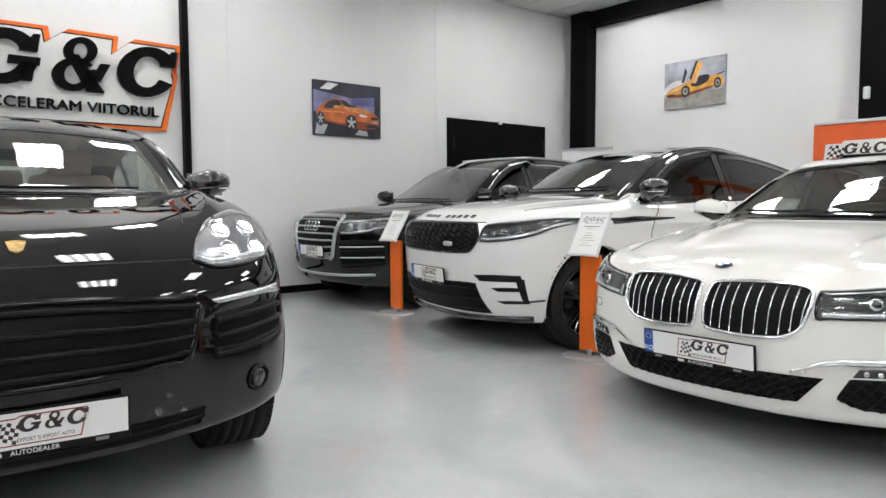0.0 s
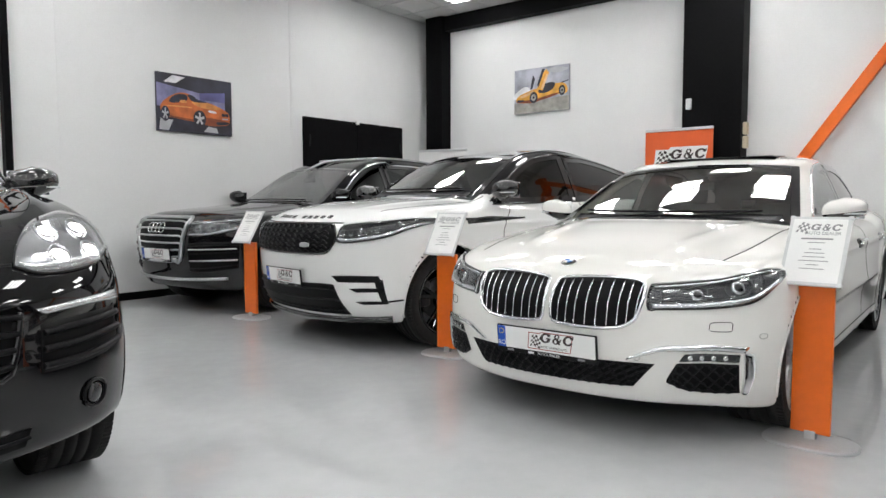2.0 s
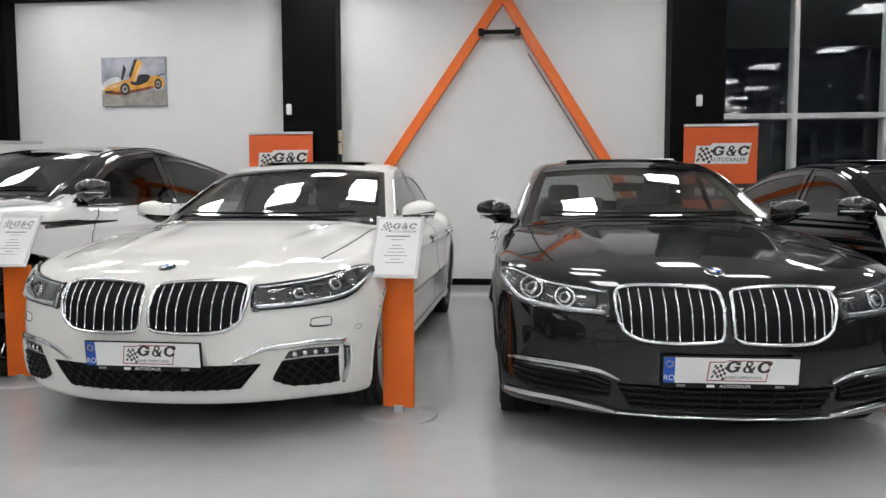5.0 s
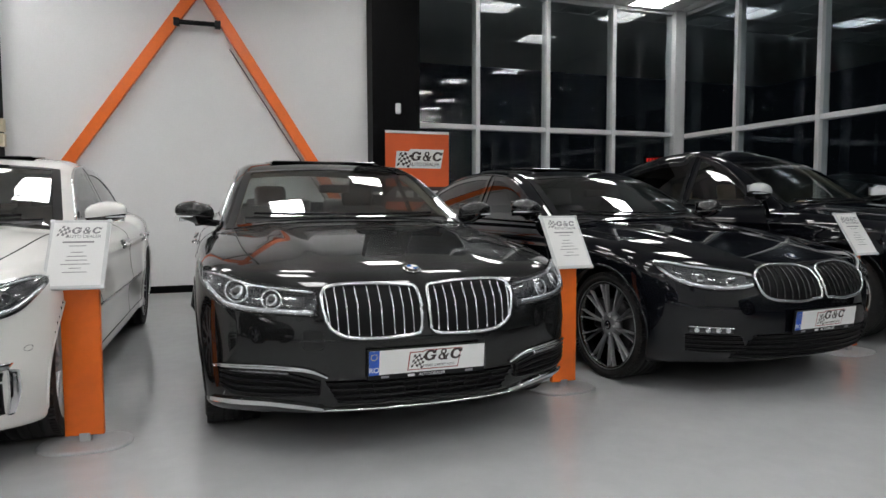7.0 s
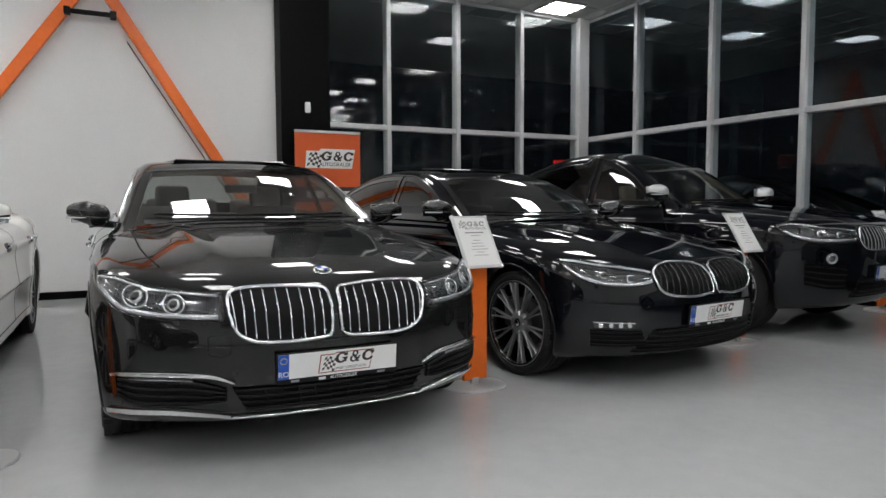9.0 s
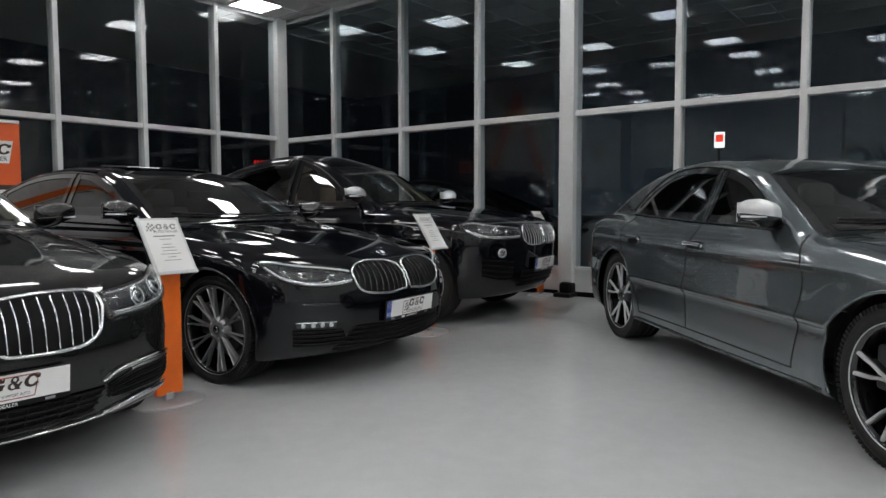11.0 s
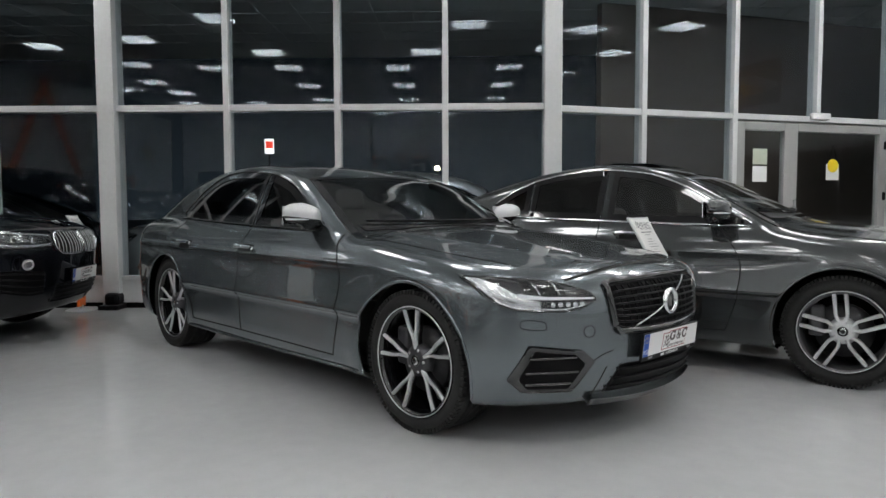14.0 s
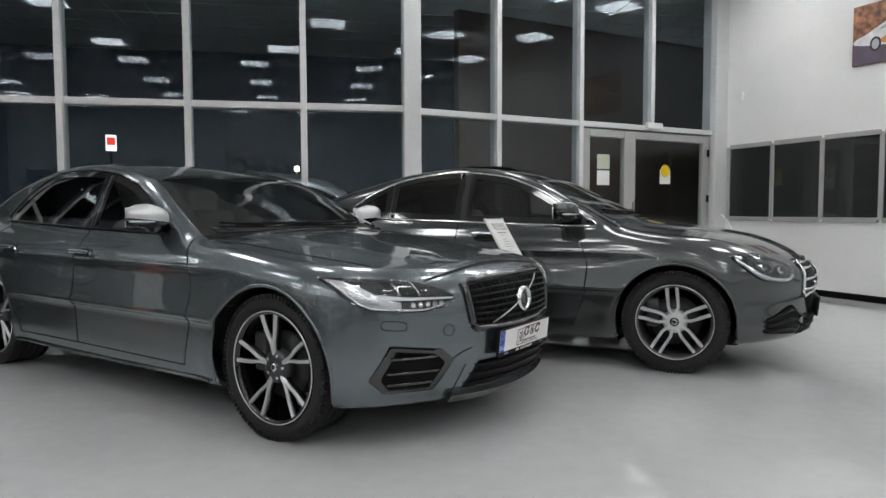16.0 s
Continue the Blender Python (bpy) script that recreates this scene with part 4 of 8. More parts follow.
# a long saloon
G12 = model(L=5.24, W=1.90, height=1.48, axle=0.88, base=3.21, tyre=0.345, rim=0.262, clear=0.15, cowl=1.45,
            hood=(0.0, 0.70, 0.12, 0.775, 0.4, 0.86, 0.9, 0.945, 1.4, 0.995, 1.8, 1.0, 3.6, 1.02, 4.3, 1.075, 4.9, 1.06, 5.24, 0.99),
            roof=(0.9, 0.80, 1.35, 0.965, 1.8, 1.175, 2.25, 1.365, 2.55, 1.435, 3.0, 1.462, 3.5, 1.44, 4.0, 1.34, 4.5, 1.14, 4.9, 0.92),
            nose=(0.1, 0.16, 0.2, 0.06, 0.35, 0.01, 0.5, 0.0, 0.66, 0.02, 0.78, 0.09, 0.9, 0.25, 1.1, 0.6),
            tail=(0.1, 0.2, 0.3, 0.05, 0.6, 0.0, 0.9, 0.03, 1.05, 0.1),
            sect=(0.1, 0.95, 0.22, 0.975, 0.4, 0.99, 0.62, 1.0, 0.8, 0.995, 0.92, 0.975, 1.05, 0.91, 1.2, 0.84),
            belt=(1.0, 0.955, 2.5, 0.985, 4.4, 1.03), plan=(0.0, 0.93, 0.8, 0.985, 1.6, 0.995, 2.8, 1.0, 4.2, 0.985, 5.24, 0.9),
            sill=(0.0, 0.205, 0.25, 0.2, 0.55, 0.17, 1.2, 0.2, 4.2, 0.2, 5.24, 0.3), bow=(0.40, 2.6, 0), rbow=0.22, crown=(0.055, 0.010, 0.34), kd=0.085,
            wbow=0.13, rcrown=0.075, tumble=(0.815, 0.36, 0.98), doors=(1.5, 2.85, 4.15), bonnet=(0.16, 0.74, 0.72),
            panes=((1.72, 2.86, 0.0), (2.9, 4.1, 0.0), (4.12, 4.5, 0.0)),
            glass_top=pairs(1.5, 0.97, 1.9, 1.13, 2.3, 1.29, 2.7, 1.375, 3.2, 1.385, 3.7, 1.345, 4.1, 1.24, 4.5, 1.045),
            screens=((1.42, 2.28, 0, 0, 0.78, 0.61, 0.12), (4.55, 3.72, 0, 0, 0.60, 0.5, -0.15)),
            spokes=(10, 0.09, 0.012, 0.2, 0.0))
G30 = dict(G12, L=4.95, W=1.87, base=2.975, axle=0.85, tyre=0.337, rim=0.278,
           hood=(0.0, 0.66, 0.12, 0.745, 0.4, 0.84, 0.9, 0.935, 1.4, 0.985, 1.8, 1.0, 3.4, 1.02, 4.0, 1.09, 4.6, 1.08, 4.95, 1.0),
           roof=(0.9, 0.80, 1.35, 0.96, 1.8, 1.18, 2.2, 1.35, 2.5, 1.422, 2.9, 1.442, 3.3, 1.42, 3.8, 1.32, 4.3, 1.14, 4.7, 0.92),
           belt=(1.0, 0.955, 2.5, 0.985, 4.2, 1.04), doors=(1.45, 2.65, 3.75),
           panes=((1.68, 2.66, 0.0), (2.7, 3.75, 0.0), (3.77, 4.1, 0.0)),
           glass_top=pairs(1.5, 0.97, 1.9, 1.14, 2.25, 1.285, 2.6, 1.37, 3.0, 1.38, 3.4, 1.34, 3.8, 1.23, 4.1, 1.055),
           screens=((1.40, 2.2, 0, 0, 0.775, 0.605, 0.11), (4.35, 3.55, 0, 0, 0.58, 0.5, -0.15)), spokes=(10, 0.10, 0.0075, 0.1, 0.0))
W213 = dict(G30, L=4.92, W=1.85, height=1.465, base=2.94, axle=0.85, tyre=0.345, rim=0.25, spokes=(5, 0.032, 0.02, 0.2, 0.0), parallel=True, phase=0.18, scoop=0.006, cowl=1.22,
            hood=(0.0, 0.72, 0.12, 0.835, 0.4, 0.915, 0.9, 0.985, 1.3, 1.02, 1.8, 1.02, 3.4, 1.03, 4.0, 1.09, 4.6, 1.08, 4.92, 1.0),
            roof=(0.75, 0.84, 1.1, 0.99, 1.5, 1.19, 1.85, 1.35, 2.15, 1.43, 2.5, 1.458, 2.9, 1.425, 3.3, 1.345, 3.8, 1.215, 4.3, 1.07, 4.7, 0.92),
            belt=(0.9, 0.965, 2.4, 1.0, 4.0, 1.055), doors=(1.46, 2.42, 3.45), panes=((1.4, 2.39, 0.0), (2.44, 3.05, 0.0), (3.07, 3.42, 0.0)),
            glass_top=pairs(1.5, 0.97, 1.9, 1.3, 2.6, 1.385, 3.0, 1.33, 3.3, 1.2, 3.45, 1.09), screens=((1.17, 1.93, 0, 0, 0.765, 0.60, 0.11), (4.2, 3.4, 0, 0, 0.58, 0.5, -0.15)),
            crown=(0.075, 0.012, 0.30), kd=0.11, kc=0.2, sill=(0.0, 0.2, 0.3, 0.215, 0.5, 0.215, 1.2, 0.2, 4.2, 0.2, 4.92, 0.3),
            nose=(0.1, 0.13, 0.2, 0.04, 0.35, -0.03, 0.5, -0.02, 0.66, -0.03, 0.78, 0.06, 0.9, 0.26, 1.1, 0.6), bow=(0.50, 2.2, 0))
S90 = dict(G30, L=4.96, W=1.88, height=1.445, base=2.94, axle=0.87, tyre=0.352, rim=0.272, kd=0.12, kc=0.2, rbow=0.32, arch_gap=0.04, scoop=0.006, phase=0.14, sect=(0.1, 0.93, 0.22, 0.965, 0.36, 0.993, 0.48, 1.0, 0.62, 0.998, 0.8, 0.985, 0.92, 0.962, 1.05, 0.91, 1.2, 0.84),
           sill=(0.0, 0.2, 0.5, 0.2, 1.2, 0.2, 4.2, 0.2, 4.96, 0.3),
           hood=(0.0, 0.72, 0.10, 0.80, 0.4, 0.865, 0.9, 0.93, 1.4, 0.975, 1.8, 0.98, 3.4, 1.0, 4.1, 1.05, 4.6, 1.05, 4.96, 0.98),
           roof=(0.9, 0.78, 1.40, 0.965, 1.85, 1.175, 2.25, 1.345, 2.6, 1.415, 3.0, 1.44, 3.4, 1.425, 3.9, 1.345, 4.4, 1.155, 4.8, 0.95),
           nose=(0.1, 0.2, 0.2, 0.08, 0.33, 0.02, 0.5, 0.0, 0.72, 0.01, 0.8, 0.06, 0.9, 0.25, 1.1, 0.6), tail=(0.1, 0.3, 0.3, 0.13, 0.6, 0.09, 0.9, 0.11, 1.05, 0.18), spokes=(5, 0.145, 0.013, 0.5, 0.08),
           two_tone=True, kink=True, panes=((1.68, 2.56, 0.0), (2.6, 3.85, 0.0)), doors=(1.45, 2.58, 3.7),
           glass_top=pairs(2.6, 1.37, 3.0, 1.39, 3.3, 1.35, 3.55, 1.265, 3.85, 1.07), trim="gloss_black", lip_mat="alloy", barrel_mat="gloss_black", hub_mat="cast", crown=(0.05, 0.008, 0.36), bow=(0.42, 2.1, 0))
SUV = dict(G12, L=4.80, W=1.93, height=1.665, axle=0.88, base=2.875, tyre=0.37, rim=0.27, clear=0.22, cowl=1.35, arch_gap=0.055,
           hood=(0.0, 0.86, 0.1, 0.955, 0.4, 1.03, 0.9, 1.085, 1.4, 1.12, 1.8, 1.12, 3.4, 1.12, 4.2, 1.1, 4.80, 1.06),
           roof=(0.8, 0.9, 1.25, 1.08, 1.65, 1.30, 2.0, 1.475, 2.3, 1.575, 2.7, 1.63, 3.2, 1.62, 3.8, 1.56, 4.2, 1.46, 4.45, 1.34, 4.7, 1.08, 4.9, 0.85),
           nose=(0.15, 0.22, 0.28, 0.1, 0.42, 0.03, 0.58, 0.01, 0.75, 0.0, 0.9, 0.03, 1.0, 0.14, 1.2, 0.5),
           tail=(0.2, 0.2, 0.4, 0.05, 0.7, 0.0, 1.0, 0.03, 1.2, 0.12),
           sect=(0.15, 0.92, 0.3, 0.965, 0.5, 0.99, 0.75, 1.0, 0.9, 0.995, 1.02, 0.97, 1.15, 0.92, 1.3, 0.84),
           belt=(1.0, 1.07, 2.5, 1.1, 4.3, 1.17), plan=(0.0, 0.93, 0.8, 0.985, 1.6, 0.995, 2.8, 1.0, 4.0, 0.985, 4.8, 0.92),
           sill=(0.0, 0.27, 0.5, 0.24, 1.2, 0.27, 3.8, 0.27, 4.8, 0.4), crease=(0.93, 0.97, 0.01), bow=(0.40, 2.5, 0), rbow=0.22, crown=(0.075, 0.008, 0.40),
           wbow=0.18, rcrown=0.08, tumble=(0.845, 0.36, 1.1), doors=(1.5, 2.6, 3.6), bonnet=(0.14, 0.78, 0.86),
           panes=((1.55, 2.55, 0.0), (2.6, 3.6, 0.0), (3.63, 4.35, 0.0)),
           glass_top=pairs(1.35, 1.085, 1.75, 1.27, 2.1, 1.44, 2.45, 1.525, 2.9, 1.54, 3.4, 1.51, 3.9, 1.42, 4.35, 1.24),
           screens=((1.32, 2.1, 0, 0, 0.765, 0.60, 0.18), (4.72, 4.25, 0, 0, 0.6, 0.52, -0.1)), spokes=(5, 0.13, 0.03, 0.3, 0.0), flare=0.02)
Q7 = dict(SUV, L=5.05, W=1.97, height=1.72, axle=0.92, base=2.995, spokes=(10, 0.0, 0.03, 0.0, 0.0),
          roof=(0.8, 0.9, 1.3, 1.09, 1.75, 1.33, 2.1, 1.53, 2.4, 1.64, 2.9, 1.71, 3.6, 1.70, 4.2, 1.63, 4.6, 1.48, 4.9, 1.1, 5.1, 0.85),
          screens=((1.36, 2.15, 0, 0, 0.775, 0.61, 0.18), (4.9, 4.6, 0, 0, 0.6, 0.55, -0.1)),
          hood=(0.0, 0.9, 0.1, 1.0, 0.4, 1.05, 0.9, 1.09, 1.4, 1.13, 1.8, 1.13, 3.4, 1.13, 4.4, 1.12, 5.05, 1.08),
          panes=((1.62, 2.62, 0.0), (2.67, 3.65, 0.0), (3.7, 4.5, 0.0)), doors=(1.5, 2.65, 3.7),
          glass_top=pairs(1.4, 1.085, 1.85, 1.31, 2.2, 1.49, 2.6, 1.575, 3.1, 1.595, 3.7, 1.57, 4.2, 1.49, 4.5, 1.36))
CAY = dict(SUV, L=4.855, W=1.94, height=1.70, axle=0.95, base=2.895,
           hood=(0.0, 0.80, 0.1, 0.90, 0.4, 1.02, 0.9, 1.105, 1.4, 1.15, 1.8, 1.15, 3.4, 1.12, 4.2, 1.1, 4.855, 1.06),
           low=0.02, nose=(0.15, 0.10, 0.28, 0.04, 0.42, 0.01, 0.6, 0.0, 0.78, 0.02, 0.9, 0.10, 1.0, 0.26, 1.2, 0.7), bow=(0.46, 2.3, 0), crown=(0.0, 0.03, 0.62), bonnet=(0.2, 0.6, 0.82), kd=0.1,
           sill=(0.0, 0.33, 0.4, 0.31, 0.6, 0.28, 1.2, 0.27, 3.8, 0.27, 4.855, 0.4), tumble=(0.89, 0.25, 1.1),
           sect=(0.15, 0.92, 0.3, 0.965, 0.5, 0.995, 0.75, 1.005, 0.9, 1.0, 1.02, 0.99, 1.15, 0.955, 1.3, 0.87),
           screens=((1.32, 2.1, 0, 0, 0.80, 0.67, 0.18), (4.72, 4.25, 0, 0, 0.6, 0.52, -0.1)))
VEL = dict(SUV, bow=(0.34, 2.5, 0), kd=0.09, crown=(0.05, 0.008, 0.40), cowl=1.25,
           hood=(0.0, 0.89, 0.1, 0.99, 0.4, 1.08, 0.9, 1.135, 1.4, 1.16, 1.8, 1.15, 3.4, 1.13, 4.2, 1.1, 4.80, 1.06),
           roof=(0.65, 0.9, 1.1, 1.11, 1.5, 1.33, 1.85, 1.50, 2.15, 1.59, 2.6, 1.635, 3.1, 1.59, 3.7, 1.49, 4.2, 1.37, 4.45, 1.27, 4.7, 1.05, 4.9, 0.85),
           screens=((1.18, 1.95, 0, 0, 0.775, 0.61, 0.18), (4.72, 4.25, 0, 0, 0.6, 0.52, -0.1)),
           belt=(1.0, 1.08, 2.5, 1.115, 4.3, 1.17), sill=(0.0, 0.22, 0.5, 0.23, 1.2, 0.27, 3.8, 0.27, 4.8, 0.4))
X6 = dict(SUV, L=4.91, W=1.99, height=1.70, axle=0.9, base=2.933,
          roof=(0.8, 0.9, 1.3, 1.08, 1.7, 1.30, 2.05, 1.50, 2.35, 1.62, 2.7, 1.69, 3.1, 1.67, 3.6, 1.565, 4.1, 1.40, 4.6, 1.18, 4.9, 0.95),
          glass_top=pairs(1.35, 1.085, 1.75, 1.27, 2.1, 1.45, 2.45, 1.545, 2.9, 1.555, 3.3, 1.5, 3.8, 1.36, 4.2, 1.21),
          panes=((1.55, 2.55, 0.0), (2.6, 3.6, 0.0), (3.63, 4.15, 0.0)), screens=((1.34, 2.15, 0, 0, 0.765, 0.60, 0.18), (4.75, 3.9, 0, 0, 0.6, 0.5, -0.1)))

P = {"white": paint("pearl_white", (0.80, 0.79, 0.76)), "velar": paint("polar_white", (0.80, 0.80, 0.79)), "black": paint("deep_black", (0.006, 0.006, 0.007)),
     "graphite": paint("graphite_metallic", (0.012, 0.0122, 0.0126), 0.4), "navy": paint("black_sapphire", (0.0035, 0.004, 0.006), 0.0),
     "volvo": paint("slate_grey_metallic", (0.145, 0.168, 0.181), 0.8, 0.25), "merc": paint("selenite_grey_metallic", (0.084, 0.090, 0.093), 0.75, 0.22)}


def place(x, y, ang):
    return pose(x, y, 0, 0, 0, ang)


white7 = Car("white_saloon_car", dict(G12, pale_lining=True, bow=(0.45, 2.5, 0)), P["white"], place(1.14, 3.02, 39.2), "pearl white long saloon with a chrome twin grille", interior="leather_dark", rear_glass="glass_dark")
dark7 = Car("dark_grey_saloon_car", dict(G12, pale_lining=True), P["graphite"], place(2.70, 1.12, 40.6), "dark graphite long saloon with a chrome twin grille", interior="leather_dark", rear_glass="glass")
velar = Car("white_suv_car", dict(VEL, spoke_mat="gloss_black", barrel_mat="gloss_black", trim="gloss_black", house="gloss_black", dark_front=True), P["velar"], place(-0.12, 5.40, 30), "white sport utility car with a black roof and black wheels")
audi = Car("black_suv_car", dict(Q7, dark_front=True), P["black"], place(-1.425, 7.31, 40), "black sport utility car with a chrome framed grille")
cayenne = Car("black_sports_suv_car", dict(CAY, pale_lining=True, trim="gloss_black"), P["black"], place(-1.175, 1.905, 123.5), "glossy black sport utility car with its headlight on and beige seats", interior="leather_beige", rear_glass="glass")
bmw5 = Car("black_saloon_car", dict(G30, trim="gloss_black", barrel_mat="gloss_black", spoke_mat="grey_alloy", dark_front=True), P["navy"], place(4.434, -0.646, 46.9), "black saloon with silver multi spoke wheels")
x6 = Car("black_coupe_suv_car", dict(X6, pale_lining=True, trim="gloss_black"), P["navy"], place(6.42, -2.31, 50), "black coupe sport utility car with silver mirror caps", interior="leather_beige")
volvo = Car("grey_saloon_car", dict(S90, dark_front=True), P["volvo"], place(1.40, -3.18, -4), "blue grey metallic saloon with large two tone wheels")
merc = Car("silver_grey_saloon_car", dict(W213), P["merc"], place(0.19, -5.62, 6), "grey metallic saloon with twin five spoke wheels and chrome trim")
# ---------- car details ----------
M["lamp_bed"] = mat("lamp_housing", (0.74, 0.75, 0.76), 0.22, metal=0.85, grain=0.1, scale=60)
M["lamp_dark"] = mat("lamp_mask", (0.025, 0.025, 0.028), 0.2, coat=0.6)
M["lamp_grey"] = mat("smoked_lamp_trim", (0.16, 0.165, 0.17), 0.25, metal=0.7, grain=0.1, scale=60)
M["lamp_white"] = mat("light_guide", (0.80, 0.82, 0.84), 0.2, grain=0.02)
M["drl"] = mat("parking_light", (1.0, 0.98, 0.94), 0.3, emit=2.5)
M["lamp_glow"] = mat("lit_lamp_bowl", (0.30, 0.30, 0.31), 0.22, metal=0.6, emit=0.03)
M["badge_blue"] = mat("badge_blue", (0.02, 0.12, 0.42), 0.2, coat=1.0)
M["mesh_black"] = mat("grille_plastic", (0.003, 0.003, 0.0035), 0.5, grain=0.1, scale=90, spec=0.15)
M["brass"] = mat("brass_badge", (0.62, 0.40, 0.14), 0.3, metal=1.0, mottle=0.3, mscale=60)
M["mirror_glass"] = mat("mirror_glass", (0.85, 0.86, 0.88), 0.02, metal=1.0)


def mirrored(pts):
    return [(-a, b) for a, b in pts]


def slats(car, name, lower, upper, n, radius, material, parent, view="front", side=1, off=0.008, ends=(0.04, 0.96), cols=24):
    """n rods between two rails, following them."""
    lo, up = spline(lower, cols), spline(upper, cols)
    i0, i1 = int(ends[0] * (cols - 1)), int(math.ceil(ends[1] * (cols - 1))) + 1
    for k in range(n):
        t = (k + 0.5) / n
        car.bar(name, view, (lo + (up - lo) * t)[i0:i1], radius, material, cols, side, off, parent=parent, sides=5)


def uprights(car, name, lower, upper, n, radius, material, parent, view="front", side=1, off=0.012, inset=0.06):
    """n rods standing across two rails."""
    lo, up = spline(lower, 60), spline(upper, 60)
    for k in range(n):
        i = int((inset + (1 - 2 * inset) * (k + 0.5) / n) * 59)
        car.bar(name, view, [lo[i] + (up[i] - lo[i]) * t for t in (0.05, 0.35, 0.65, 0.95)], radius, material, 9, side, off, parent=parent, sides=5)


def outline(lower, upper, n=14):
    lo, up = spline(lower, n), spline(upper, n)
    return np.vstack([lo, up[::-1]])


def dome(car, name, view, a, b, r, depth, material, parent, side=1, off=0.0):
    """A shallow round lens sitting on the body."""
    c = car.project(view, [(a, b)], side)
    n = car.normal(c)[0]
    c = c[0] + n * off
    t1 = np.cross(n, (0, 0, 1.0))
    t1 /= np.linalg.norm(t1)
    t2 = np.cross(n, t1)
    vs, fs, K, S = [c + n * depth], [], 5, 18
    for k in range(1, K + 1):
        u = k / K
        for s in range(S):
            ang = 2 * math.pi * s / S
            vs.append(c + r * math.sin(u * math.pi / 2) * (math.cos(ang) * t1 + math.sin(ang) * t2) + n * depth * math.cos(u * math.pi / 2))
    for s in range(S):
        fs.append((0, 1 + s, 1 + (s + 1) % S))
        for k in range(K - 1):
            fs.append((1 + k * S + s, 1 + (k + 1) * S + s, 1 + (k + 1) * S + (s + 1) % S, 1 + k * S + (s + 1) % S))
    return mesh_object(name, vs, fs, material, parent, True)


def circle(a, b, r, n=20, sy=1.0):
    return [(a + r * math.cos(t), b + r * sy * math.sin(t)) for t in np.linspace(0, 2 * np.pi, n, endpoint=False)]


def headlight(car, lower, upper, side, eyes, rings="lamp_bed", brow=True, glow=None, bed="lamp_dark", mask=True):
    """Housing, mask, round eyes with light rings and a clear cover; the rails run from the inner to the outer end."""
    h = car.patch("headlight", "front", lower, upper, M[bed], 30, 10, side, off=0.003, thick=0.02)
    lo, up = spline(lower, 30), spline(upper, 30)
    m1, m2 = lo + (up - lo) * 0.30, lo + (up - lo) * (0.78 if brow else 0.7)
    if mask:
        car.patch("lamp_mask", "front", m1[3:27:3], m2[3:27:3], M["lamp_dark"], 24, 6, side, off=0.005, thick=0.003, parent=h)
    for a, b, r in eyes:
        car.bar("light_ring", "front", circle(a, b, r, 20, 0.92), 0.0045, M[rings], 20, side, 0.010, True, h)
        dome(car, "projector", "front", a, b, r * 0.72, 0.012, M["lamp_bed"], h, side, 0.006)
        dome(car, "projector_lens", "front", a, b, r * (0.5 if not glow else 0.8), 0.012, M["gloss_black"] if not glow else M[glow], h, side, 0.012)
    car.bar("light_guide", "front", (lo + (up - lo) * 0.14)[1:29:3], 0.011, M["lamp_bed"], 26, side, 0.006, False, h)
    r1, r2 = lo + (up - lo) * 0.05, lo + (up - lo) * 0.20
    car.patch("reflector", "front", r1[2:29:3], r2[2:29:3], M["lamp_bed"], 24, 4, side, off=0.0075, thick=0.003, parent=h)
    if brow:
        car.bar("brow", "front", (lo + (up - lo) * 0.9)[1:29:3], 0.006, M["lamp_bed" if brow is True else brow], 26, side, 0.009, False, h)
    car.patch("cover", "front", lower, upper, M["lens"], 30, 10, side, off=0.017, thick=0.012, parent=h)
    car.bar("seal", "front", outline(lower, upper, 16), 0.0035, M["gap"], 64, side, 0.004, True, h)
    return h


